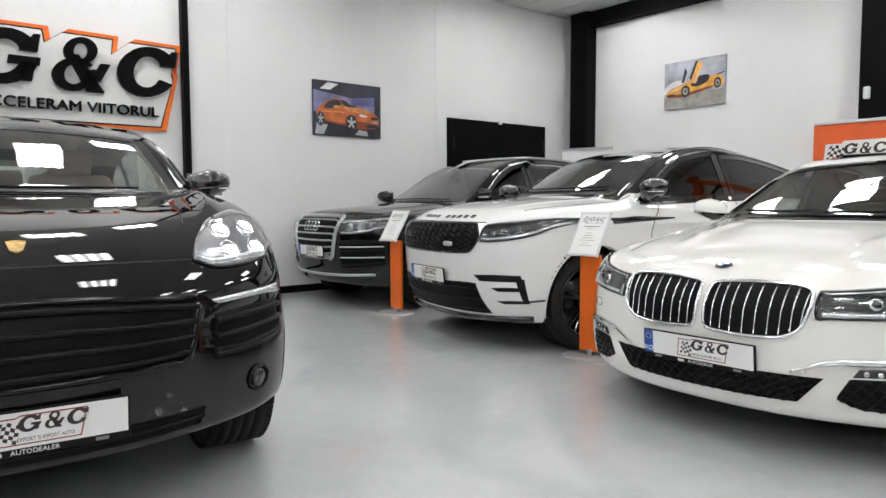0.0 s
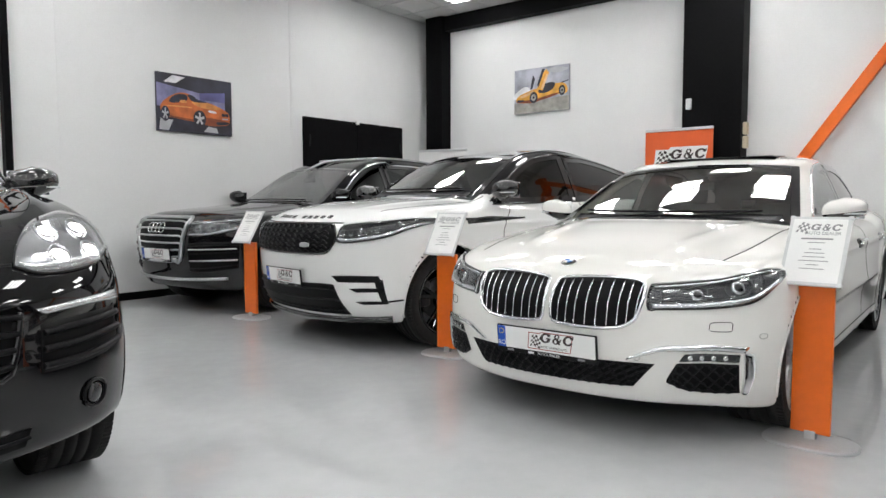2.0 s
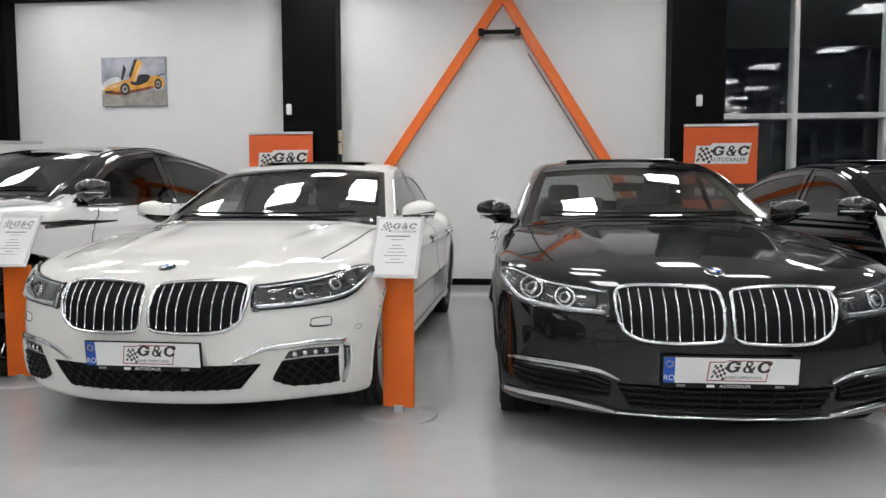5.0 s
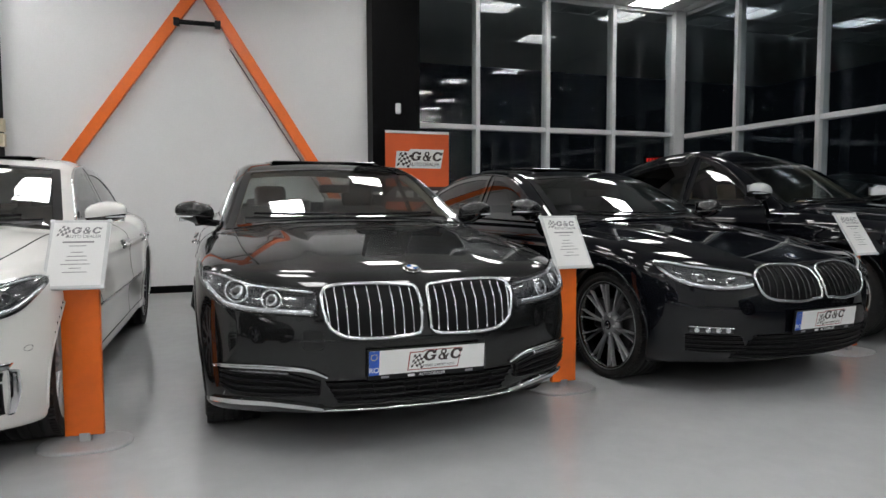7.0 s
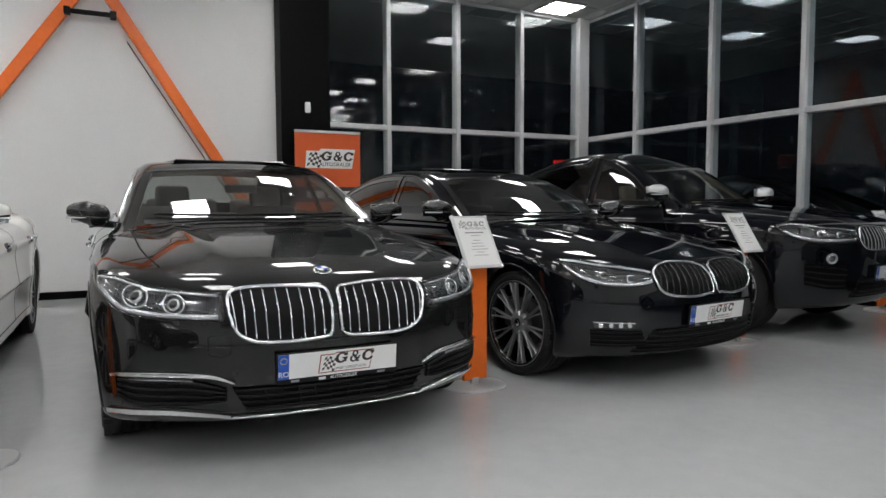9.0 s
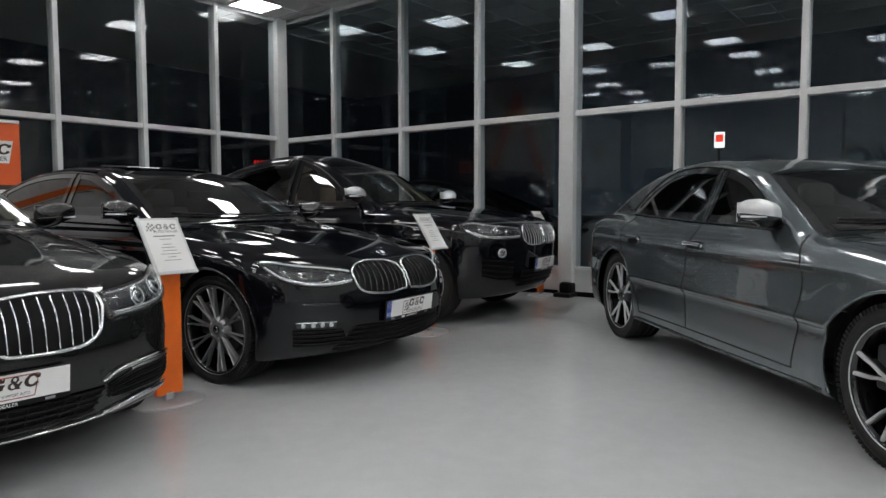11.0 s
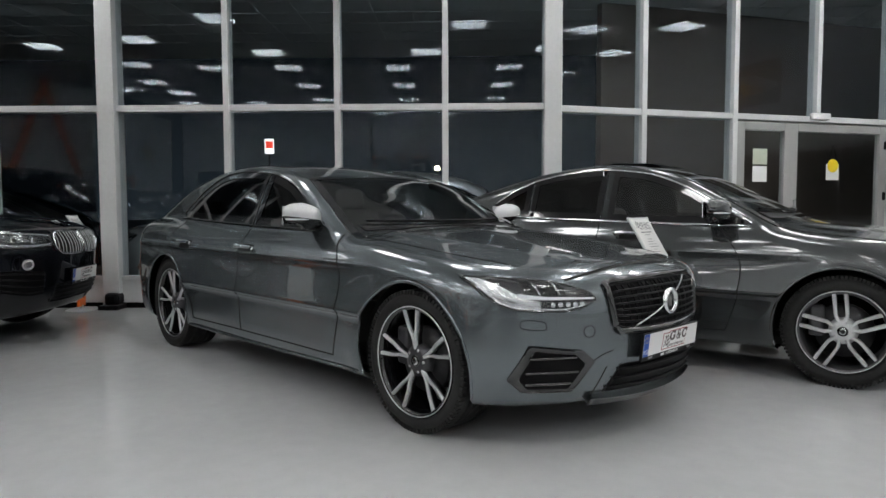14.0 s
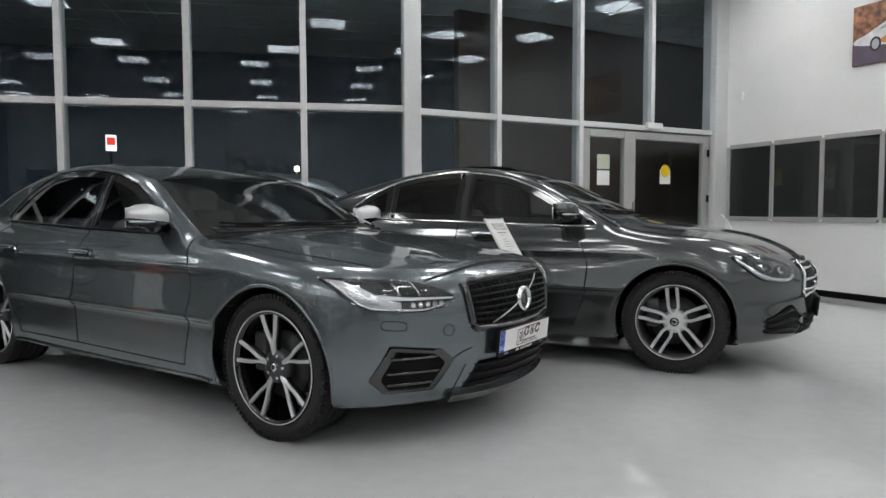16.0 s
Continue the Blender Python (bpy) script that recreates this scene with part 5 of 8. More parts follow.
def plate(car, z, y=0.0, tilt=6):
    """The dealer's number plate board: a blue end field, the emblem, a frame with bars of lettering."""
    v = car.project("front", [(y, z + 0.0), (y, z + 0.06), (y, z - 0.06), (y - 0.24, z), (y + 0.24, z)])
    x = v[:, 0].min() - 0.012
    root = box_part("number_plate", (0.014, 0.535, 0.135), Matrix.Translation((x, y, z - 0.008)) @ pose(0, 0, 0, 0, -tilt, 0), M["plastic"], car.root, 0.005)
    m = Matrix.Translation((x, y, z - 0.008)) @ pose(0, 0, 0, 0, -tilt, 0) @ pose(-0.0075, 0, 0, 0, 0, -90)
    # in m: x to the plate's right as read, z up, -y out of the plate
    sub = lambda nm, cx, cz, w, h, mt, y2: part(nm, rbox(bmesh.new(), (w, 0.0016, h), m @ Matrix.Translation((cx, y2, cz))), M[mt], root)
    sub("plate_face", 0, 0.010, 0.52, 0.105, "paper", -0.0004)
    sub("blue_field", -0.238, 0.010, 0.044, 0.105, "blue", -0.0014)
    text_part("lettering", "RO", 0.032, m @ Matrix.Translation((-0.238, -0.0026, -0.022)) @ pose(0, 0, 0, 90, 0, 0), M["paper"], root, depth=0.0003)
    star = bmesh.new()
    for k in range(12):
        bmesh.ops.create_circle(star, cap_ends=True, segments=5, radius=0.0024, matrix=m @ Matrix.Translation((-0.238 + 0.013 * math.cos(k * math.pi / 6), -0.0027, 0.036 + 0.013 * math.sin(k * math.pi / 6))) @ pose(0, 0, 0, 90, 0, 0))
    part("star_ring", star, M["yellow"], root)
    red = bmesh.new()
    quad_bar(red, m @ Matrix.Translation((0.03, -0.0016, 0.012)), [(-0.115, -0.045), (0.115, -0.045), (0.115, 0.042), (-0.05, 0.042), (-0.06, 0.036), (-0.12, 0.036)])
    part("emblem_edge", red, M["red_ink"], root)
    wht = bmesh.new()
    quad_bar(wht, m @ Matrix.Translation((0.03, -0.0022, 0.012)), [(-0.111, -0.041), (0.111, -0.041), (0.111, 0.038), (-0.05, 0.038), (-0.06, 0.032), (-0.115, 0.032)])
    part("emblem_ground", wht, M["paper"], root)
    checker_flag(root, m @ Matrix.Translation((-0.078, -0.003, -0.022)), 0.052, 0.055, 5, 5, M["dark_ink"])
    emblem(root, m @ Matrix.Translation((0.068, -0.003, 0.028)), 0.049, M["dark_ink"])
    text_part("lettering", "EXPORT SI IMPORT AUTO", 0.0165, m @ Matrix.Translation((0.048, -0.003, -0.018)) @ pose(0, 0, 0, 90, 0, 0) @ Matrix.Diagonal((0.74, 1, 1, 1)), M["dark_ink"], root, depth=0.0003)
    text_part("lettering", "AUTODEALER", 0.019, m @ Matrix.Translation((0.02, -0.0012, -0.0545)) @ pose(0, 0, 0, 90, 0, 0), M["paper"], root, depth=0.0004)
    sub("lettering_bar", -0.075, -0.0545, 0.03, 0.011, "paper", -0.0012)
    for s in (-1, 1):
        sub("lettering_bar", s * 0.19, -0.0535, 0.035, 0.010, "ink", -0.0012)
    return root


def wing_mirror(car, x, z, reach, side, cap, size=(0.15, 0.235, 0.15), arm="plastic", lower="plastic", lamp=True):
    """A door mirror: painted cap over a dark shell, glass at the back, a foot on the door."""
    S, R = 28, 14
    cy = side * (reach - size[1] / 2)
    root = None
    for nm, mt, z0, z1, sc in (("mirror", cap, -0.25, 1.0, 1.0), ("mirror_shell", M[lower], -1.0, -0.2, 0.985)):
        vs, fs = [], []
        for i in range(R + 1):
            w = z0 + (z1 - z0) * i / R
            for j in range(S):
                a = 2 * math.pi * j / S
                c, s = math.cos(a), math.sin(a)
                k = max(1 - abs(w) ** 2.6, 0) ** (1 / 2.2)
                px = -abs(c) ** 0.9 * (1 if c > 0 else -0.45) if True else 0
                taper = 1 - 0.22 * (s * side * side if s * 1 > 0 else 0)
                vs.append((x + px * size[0] * 0.72 * k * sc, cy + side * s * size[1] / 2 * k * sc, z + w * size[2] / 2 * (1 - 0.18 * (s if s > 0 else 0)) * sc + 0.012 * s))
        for i in range(R):
            for j in range(S):
                fs.append((i * S + j, i * S + (j + 1) % S, (i + 1) * S + (j + 1) % S, (i + 1) * S + j))
        fs += [tuple(range(S)), tuple(range(R * S, (R + 1) * S))]
        ob = mesh_object(nm, vs, fs, mt, root or car.root, True)
        root = root or ob
    box_part("mirror_glass", (0.006, size[1] * 0.8, size[2] * 0.72), Matrix.Translation((x + size[0] * 0.335, cy, z)), M["mirror_glass"], root, 0.002)
    inner = car.project("side", [(x + 0.06, z - 0.055)], side)[0]
    tube("mirror_foot", [(inner[0] + 0.02, inner[1] - side * 0.02, inner[2] - 0.02), (x + 0.03, (inner[1] + cy) / 2, z - size[2] * 0.42), (x, cy - side * 0.02, z - size[2] * 0.38)], 0.022, M[arm], root)
    if lamp:
        tube("indicator", [(x - size[0] * 0.66 * math.cos(t), cy + side * size[1] * 0.5 * math.sin(t), z - 0.022) for t in np.linspace(0.1, 1.3, 8)], 0.005, M["lamp_white"], root)


def common(car, mirror=(1.85, 1.04, 1.085), cap=None, badge=None, handle_z=0.83, handle_x=(2.55, 3.75), handle="chrome", sunroof=True, lower="gloss_black", msize=(0.15, 0.235, 0.15), sensors=()):
    p = car.p
    for sd in (1, -1):
        wing_mirror(car, mirror[0], mirror[2], mirror[1], sd, cap or car.coat, msize, lower=lower)
        dx = p["doors"]
        z0 = p["clear"] + 0.14
        b = lambda x: float(car.belt(np.array([x]))[0])
        car.strip("door_gap", "side", [(dx[0] + 0.12, b(dx[0]) - 0.01), (dx[0] - 0.02, b(dx[0]) - 0.2), (dx[0] - 0.02, 0.55), (dx[0] + 0.06, z0)], 0.007, M["gap"], 40, sd)
        car.strip("door_gap", "side", [(dx[1] + 0.03, b(dx[1])), (dx[1], 0.7), (dx[1], z0)], 0.007, M["gap"], 40, sd)
        ax = p["axle"] + p["base"]
        car.strip("door_gap", "side", [(dx[2] + 0.06, b(dx[2])), (dx[2] + 0.05, b(dx[2]) - 0.15), (ax - p["tyre"] * 0.9, 0.60), (ax - p["tyre"] - 0.12, 0.42), (ax - p["tyre"] - 0.14, z0)], 0.007, M["gap"], 46, sd)
        car.strip("sill_gap", "side", [(dx[0] + 0.06, z0), (dx[1], z0 + 0.005), (ax - p["tyre"] - 0.14, z0)], 0.007, M["gap"], 50, sd)
        for hx in handle_x:
            hh = car.bar("door_handle", "side", [(hx - 0.115, handle_z - 0.005), (hx - 0.06, handle_z + 0.004), (hx + 0.06, handle_z + 0.006), (hx + 0.115, handle_z)], 0.014, car.coat if handle == "paint" else M[handle], 16, sd, 0.028)
            car.patch("handle_cup", "side", [(hx - 0.09, handle_z - 0.028), (hx, handle_z - 0.034), (hx + 0.09, handle_z - 0.028)], [(hx - 0.09, handle_z + 0.026), (hx, handle_z + 0.032), (hx + 0.09, handle_z + 0.026)], M["plastic"], 12, 4, sd, off=0.001, thick=0.002, parent=hh)
        for cx in (p["axle"], p["axle"] + p["base"]):
            ra, zc = p["tyre"] + p.get("arch_gap", 0.045), p["tyre"] + 0.005
            pts = [(cx + ra * math.cos(t), zc + ra * math.sin(t)) for t in np.linspace(radians(-18), radians(198), 40)]
            v = car.project("side", [(a, max(b2, p["clear"] + 0.06)) for a, b2 in pts], sd)
            tube("arch_lip", v - np.array([0, 0.003 * sd, 0]), 0.009, M[p["arch_mat"]] if "arch_mat" in p else car.coat, car.root)
        # bonnet edges seen from above
        bn = p["bonnet"]
        yc = lambda x: bn[1] + bn[3] * (x - bn[0]) if len(bn) > 3 else bn[1]
        car.strip("bonnet_gap", "top", [(bn[0] + 0.28, bn[1] * 0.9), (0.8, bn[1] * 0.97), (p["cowl"] + 0.16, bn[1])], 0.007, M["gap"], 40, sd)
    c = p["cowl"]
    car.patch("scuttle", "top", [(c - 0.06 + 0.34 * y * y, y) for y in np.linspace(-0.66, 0.66, 9)], [(c + 0.02 + 0.34 * y * y, y) for y in np.linspace(-0.66, 0.66, 9)], M["plastic"], 24, 4, off=0.004, thick=0.008)
    for y0, y1 in ((-0.55, 0.05), (0.02, 0.6)):
        car.bar("wiper", "top", [(c + 0.05 + 0.34 * y * y, y) for y in np.linspace(y0, y1, 7)], 0.008, M["plastic"], 20, 1, 0.016)
    if sunroof:
        xr = p["screens"][0][1] + 0.18
        car.patch("sunroof", "top", [(xr, y) for y in np.linspace(-0.42, 0.42, 7)], [(xr + 0.75, y) for y in np.linspace(-0.42, 0.42, 7)], M["gloss_black"], 20, 12, off=0.006, thick=0.01)
        zr = float(car.roof(np.array([xr + 0.3]))[0])
        box_part("sunroof_panel", (0.36, 0.80, 0.012), Matrix.Translation((xr + 0.24, 0, zr - 0.006)) @ pose(0, 0, 0, 0, -3, 0), M["gloss_black"], car.root, 0.005)
    if badge:
        z, r, kind = badge
        bd = dome(car, "badge", "front", 0.0, z, r, 0.006, M["chrome"], car.root, 1, 0.002)
        dome(car, "badge_field", "front", 0.0, z, r * 0.9, 0.004, M["gloss_black"], bd, 1, 0.006)
        if kind == "quartered":
            for q in range(4):
                a0 = q * 90
                c = car.project("front", [(0.0, z)])
                n = car.normal(c)[0]
                c = c[0] + n * 0.0112
                t1 = np.array([0.0, 1.0, 0.0])
                t2 = np.cross(n, t1)
                vs = [c] + [c + r * 0.62 * (math.cos(radians(t)) * t1 + math.sin(radians(t)) * t2) for t in np.linspace(a0, a0 + 90, 7)]
                mesh_object("badge_quarter", vs, [(0, k + 1, k + 2) for k in range(6)], M["badge_blue"] if q % 2 else M["paper"], bd, False)
    for a, z in sensors:
        for sd in (1, -1):
            car.bar("parking_sensor", "front", circle(a, z, 0.012, 12), 0.0008, M["gap"], 12, sd, 0.001, True)
    # tail lamps, seen by reflection and from the side
    zt = float(car.belt(np.array([car.L - 0.4]))[0]) - 0.2
    for sd in (1, -1):
        car.patch("tail_lamp", "rear", [(0.35, zt - 0.10), (0.6, zt - 0.1), (0.84, zt - 0.07)], [(0.35, zt + 0.02), (0.6, zt + 0.04), (0.84, zt + 0.06)], M["red_lens"], 18, 6, sd, off=0.006, thick=0.015)


def intake(car, lower, upper, side=1, rows=3, mesh=True, name="air_intake", material="mesh_black", both=False, radius=0.006):
    g = car.patch(name, "front", lower, upper, M[material], 30, 9, side, off=0.0035, thick=0.012)
    if rows:
        slats(car, "slat", lower, upper, rows, radius, M["plastic"], g, side=side, off=0.009)
    return g


def comb(car, lower, upper, rows, cols, parent, side=1):
    """A moulded mesh of wavy rods between two rails."""
    lo, up = polyline(lower, cols * 2 + 1), polyline(upper, cols * 2 + 1)
    for k in range(rows):
        t = (k + 0.5) / rows
        q = [tuple(a + (b - a) * (t + (0.28 / rows if (i // 2 + k) % 2 else -0.28 / rows))) for i, (a, b) in enumerate(zip(lo, up))]
        car.bar("mesh_bar", "front", q[1:-1], 0.0042, M["plastic"], cols * 5, side, 0.009, parent=parent, sides=5)


def twin_grille_front(car, kid, lamp, eyes, badge_z, sport, plate_z, frame="chrome", slat_n=9, slat_mat="chrome"):
    """The front with two upright kidney-shaped grilles."""
    lo, up = kid
    for sd in (1, -1):
        g = car.patch("grille", "front", lo, up, M["mesh_black"], 24, 12, sd, off=0.004, thick=0.02)
        uprights(car, "slat", lo, up, slat_n, 0.0034, M[slat_mat], g, side=sd, off=0.008)
        rim = outline(lo, up, 12)
        car.bar("grille_frame", "front", rim, 0.0085, M[frame], 72, sd, 0.008, True, g, sides=8)
        headlight(car, *lamp, sd, eyes, rings="lamp_bed" if car is dark7 else "lamp_grey", brow="lamp_white" if car is bmw5 else True)
    plate(car, plate_z)


KID7 = ([(0.022, 0.575), (0.05, 0.552), (0.20, 0.542), (0.34, 0.552), (0.405, 0.59), (0.425, 0.64)], [(0.022, 0.725), (0.05, 0.745), (0.20, 0.757), (0.36, 0.755), (0.425, 0.735), (0.435, 0.69)])
LAMP7 = ([(0.455, 0.637), (0.607, 0.642), (0.713, 0.648), (0.82, 0.668), (0.868, 0.715), (0.90, 0.77)], [(0.45, 0.735), (0.576, 0.748), (0.703, 0.765), (0.788, 0.788), (0.856, 0.80), (0.895, 0.79)])
EYES7 = [(0.63, 0.70, 0.038), (0.765, 0.728, 0.044)]
for car in (white7, dark7):
    twin_grille_front(car, KID7, LAMP7, EYES7, 0.81, car is white7, 0.452 if car is white7 else 0.44)
    common(car, (1.80, 1.07, 1.06), badge=(0.81, 0.042, "quartered"), sensors=((0.42, 0.42), (0.86, 0.52)))
# sport bumper of the white one
lo_w, up_w = [(y, 0.284 + 0.03 * y * y) for y in np.linspace(-0.40, 0.40, 9)], [(y, 0.398) for y in np.linspace(-0.49, 0.49, 9)]
g = white7.patch("air_intake", "front", lo_w, up_w, M["mesh_black"], 30, 9, off=0.0035, thick=0.012)
comb(white7, lo_w, up_w, 5, 34, g)
for sd in (1, -1):
    lo_w, up_w = [(0.53, 0.318), (0.60, 0.283), (0.69, 0.274), (0.785, 0.271)], [(0.535, 0.335), (0.572, 0.405), (0.681, 0.409), (0.786, 0.400)]
    g = white7.patch("air_intake", "front", lo_w, up_w, M["mesh_black"], 24, 9, sd, True, off=0.0035, thick=0.012)
    comb(white7, lo_w, up_w, 5, 12, g, sd)
    white7.patch("lamp_strip", "front", [(0.58, 0.413), (0.68, 0.418), (0.785, 0.410)], [(0.60, 0.446), (0.68, 0.452), (0.79, 0.444)], M["lamp_dark"], 16, 4, sd, off=0.005, thick=0.006)
    white7.patch("chrome_strip", "front", [(0.377, 0.410), (0.50, 0.452), (0.615, 0.462), (0.72, 0.464), (0.80, 0.452)], [(0.377, 0.418), (0.50, 0.476), (0.615, 0.489), (0.72, 0.490), (0.815, 0.478)], M["chrome"], 40, 5, sd, off=0.012, thick=0.016, bulge=0.006)
    white7.patch("chrome_blade", "front", [(0.788, 0.268), (0.80, 0.35), (0.80, 0.455)], [(0.805, 0.266), (0.828, 0.35), (0.828, 0.445)], M["chrome"], 20, 4, sd, off=0.014, thick=0.016, bulge=0.004)
    for k in range(4):
        dome(white7, "fog_led", "front", 0.62 + k * 0.04, 0.431, 0.012, 0.006, M["lamp_bed"], g, sd, 0.008)
    white7.bar("washer_flap", "front", [(0.69, 0.55), (0.755, 0.547), (0.762, 0.565), (0.755, 0.586), (0.692, 0.584), (0.685, 0.565)], 0.0018, M["gap"], 30, sd, 0.001, True)
# luxury bumper of the dark one
g = intake(dark7, [(y, 0.258 + 0.02 * y * y) for y in np.linspace(-0.37, 0.37, 9)], [(y, 0.365) for y in np.linspace(-0.43, 0.43, 9)], rows=4)
uprights(dark7, "mesh_bar", [(y, 0.27) for y in np.linspace(-0.36, 0.36, 9)], [(y, 0.362) for y in np.linspace(-0.41, 0.41, 9)], 10, 0.004, M["plastic"], g, off=0.009)
dark7.bar("chrome_lip", "front", [(y, 0.236) for y in np.linspace(-0.43, 0.43, 9)], 0.006, M["chrome"], 60, 1, 0.010)
for sd in (1, -1):
    g = intake(dark7, [(0.45, 0.302), (0.60, 0.290), (0.78, 0.288), (0.84, 0.315)], [(0.45, 0.365), (0.58, 0.402), (0.74, 0.405), (0.835, 0.40)], sd, rows=4)
    dark7.patch("chrome_strip", "front", [(0.418, 0.379), (0.505, 0.406), (0.656, 0.414), (0.80, 0.409), (0.86, 0.40)], [(0.418, 0.385), (0.505, 0.421), (0.656, 0.431), (0.80, 0.425), (0.865, 0.41)], M["chrome"], 40, 4, sd, off=0.013, thick=0.014, bulge=0.004)
    dark7.patch("chrome_lip", "front", [(0.43, 0.234), (0.53, 0.244), (0.657, 0.252), (0.786, 0.245), (0.878, 0.230)], [(0.43, 0.246), (0.53, 0.262), (0.657, 0.273), (0.786, 0.268), (0.878, 0.252)], M["chrome"], 40, 4, sd, off=0.014, thick=0.016, bulge=0.004)
    dark7.patch("lamp_strip", "front", [(0.57, 0.382), (0.68, 0.384), (0.80, 0.380)], [(0.57, 0.402), (0.68, 0.406), (0.80, 0.402)], M["lamp_bed"], 18, 4, sd, off=0.007, thick=0.006)
    for k in range(4):
        dome(dark7, "fog_led", "front", 0.61 + k * 0.05, 0.393, 0.012, 0.004, M["lens"], g, sd, 0.010)
    dark7.bar("tow_cap", "front", [(0.44, 0.50), (0.51, 0.50), (0.515, 0.54), (0.51, 0.575), (0.44, 0.575), (0.435, 0.54)], 0.0016, M["gap"], 30, sd, 0.001, True) if sd == 1 else None

# black saloon
KID5 = ([(0.02, 0.575), (0.10, 0.56), (0.20, 0.553), (0.36, 0.568), (0.43, 0.60), (0.455, 0.655)], [(0.02, 0.70), (0.07, 0.735), (0.18, 0.747), (0.31, 0.747), (0.41, 0.725), (0.455, 0.69)])
LAMP5 = ([(0.475, 0.65), (0.50, 0.637), (0.606, 0.621), (0.738, 0.631), (0.829, 0.673), (0.862, 0.748)], [(0.465, 0.70), (0.485, 0.713), (0.616, 0.74), (0.74, 0.758), (0.825, 0.775), (0.862, 0.769)])
twin_grille_front(bmw5, KID5, LAMP5, [(0.60, 0.668, 0.034), (0.725, 0.69, 0.036)], 0.79, True, 0.447, slat_mat="gloss_black")
common(bmw5, (1.72, 1.05, 1.075), cap=M["gloss_black"], badge=(0.785, 0.040, "quartered"))
bmw5.strip("bonnet_gap", "front", [(y, 0.752) for y in np.linspace(-0.38, 0.38, 13)], 0.007, M["gap"], 40)
g = intake(bmw5, [(y, 0.225 + 0.04 * y * y) for y in np.linspace(-0.58, 0.58, 9)], [(y, 0.375) for y in np.linspace(-0.46, 0.46, 9)], rows=5)
for sd in (1, -1):
    g = intake(bmw5, [(0.50, 0.275), (0.64, 0.270), (0.78, 0.275)], [(0.545, 0.368), (0.65, 0.370), (0.79, 0.374)], sd, rows=4)
    bmw5.patch("fog_lamp", "front", [(0.585, 0.380), (0.68, 0.383), (0.775, 0.387)], [(0.582, 0.414), (0.68, 0.418), (0.78, 0.420)], M["lamp_dark"], 14, 5, sd, off=0.005, thick=0.006)
    bmw5.bar("chrome_strip", "front", [(0.582, 0.412), (0.68, 0.416), (0.78, 0.418)], 0.004, M["lamp_bed"], 20, sd, 0.010)
    for k in range(4):
        dome(bmw5, "fog_led", "front", 0.61 + k * 0.046, 0.399, 0.015, 0.005, M["lamp_bed"], g, sd, 0.008)

# black coupe SUV
KIDX = ([(0.02, 0.755), (0.10, 0.735), (0.22, 0.732), (0.36, 0.745), (0.425, 0.80)], [(0.02, 0.895), (0.08, 0.915), (0.22, 0.918), (0.36, 0.912), (0.425, 0.87)])
LAMPX = ([(0.47, 0.81), (0.56, 0.80), (0.78, 0.80), (0.89, 0.825), (0.935, 0.895)], [(0.46, 0.895), (0.60, 0.912), (0.728, 0.922), (0.853, 0.948), (0.932, 0.925)])
twin_grille_front(x6, KIDX, LAMPX, [(0.62, 0.855, 0.036), (0.76, 0.865, 0.038)], 1.0, True, 0.54, slat_n=8, slat_mat="satin")
common(x6, (1.62, 1.08, 1.225), cap=M["alloy"], badge=(0.995, 0.04, "quartered"), handle_z=0.98, sunroof=False)
g = intake(x6, [(y, 0.34) for y in np.linspace(-0.45, 0.45, 9)], [(y, 0.49) for y in np.linspace(-0.42, 0.42, 9)], rows=4)
for sd in (1, -1):
    g = intake(x6, [(0.54, 0.42), (0.68, 0.42), (0.84, 0.46)], [(0.54, 0.60), (0.68, 0.62), (0.85, 0.63)], sd, rows=4)
    x6.bar("fog_ring", "front", circle(0.68, 0.668, 0.038), 0.007, M["satin"], 20, sd, 0.006, True)
    dome(x6, "fog_lamp", "front", 0.68, 0.668, 0.034, 0.008, M["lamp_bed"], x6.root, sd, 0.004)

# blue grey saloon
GRV = ([(-0.37, 0.56), (-0.33, 0.543), (-0.2, 0.537), (0, 0.535), (0.2, 0.537), (0.33, 0.543), (0.37, 0.56)], [(-0.40, 0.735), (-0.37, 0.757), (-0.2, 0.766), (0, 0.768), (0.2, 0.766), (0.37, 0.757), (0.40, 0.735)])
g = volvo.patch("grille", "front", GRV[0], GRV[1], M["mesh_black"], 36, 12, off=0.004, thick=0.02)
slats(volvo, "slat", GRV[0], GRV[1], 8, 0.005, M["plastic"], g, off=0.010)
uprights(volvo, "slat", GRV[0], GRV[1], 20, 0.004, M["plastic"], g, off=0.008)
volvo.bar("grille_frame", "front", outline(GRV[0], GRV[1], 16), 0.017, M["gloss_black"], 90, 1, 0.006, True, g, sides=8)
volvo.bar("diagonal_bar", "front", [(0.26, 0.56), (0.0, 0.652), (-0.26, 0.745)], 0.0035, M["steel"], 20, 1, 0.014, False, g)
bx = float(volvo.project("front", [(0, 0.652)])[0, 0]) - 0.026
lathe("badge", [(0.042, 0.010), (0.046, -0.006), (0.056, -0.010), (0.063, -0.004), (0.064, 0.010)], M["chrome"], g, Matrix.Translation((bx, 0, 0.652)) @ pose(0, 0, 0, 0, 0, -90), 36)
dome(volvo, "badge_field", "front", 0, 0.652, 0.045, 0.008, M["gloss_black"], g, 1, 0.018)
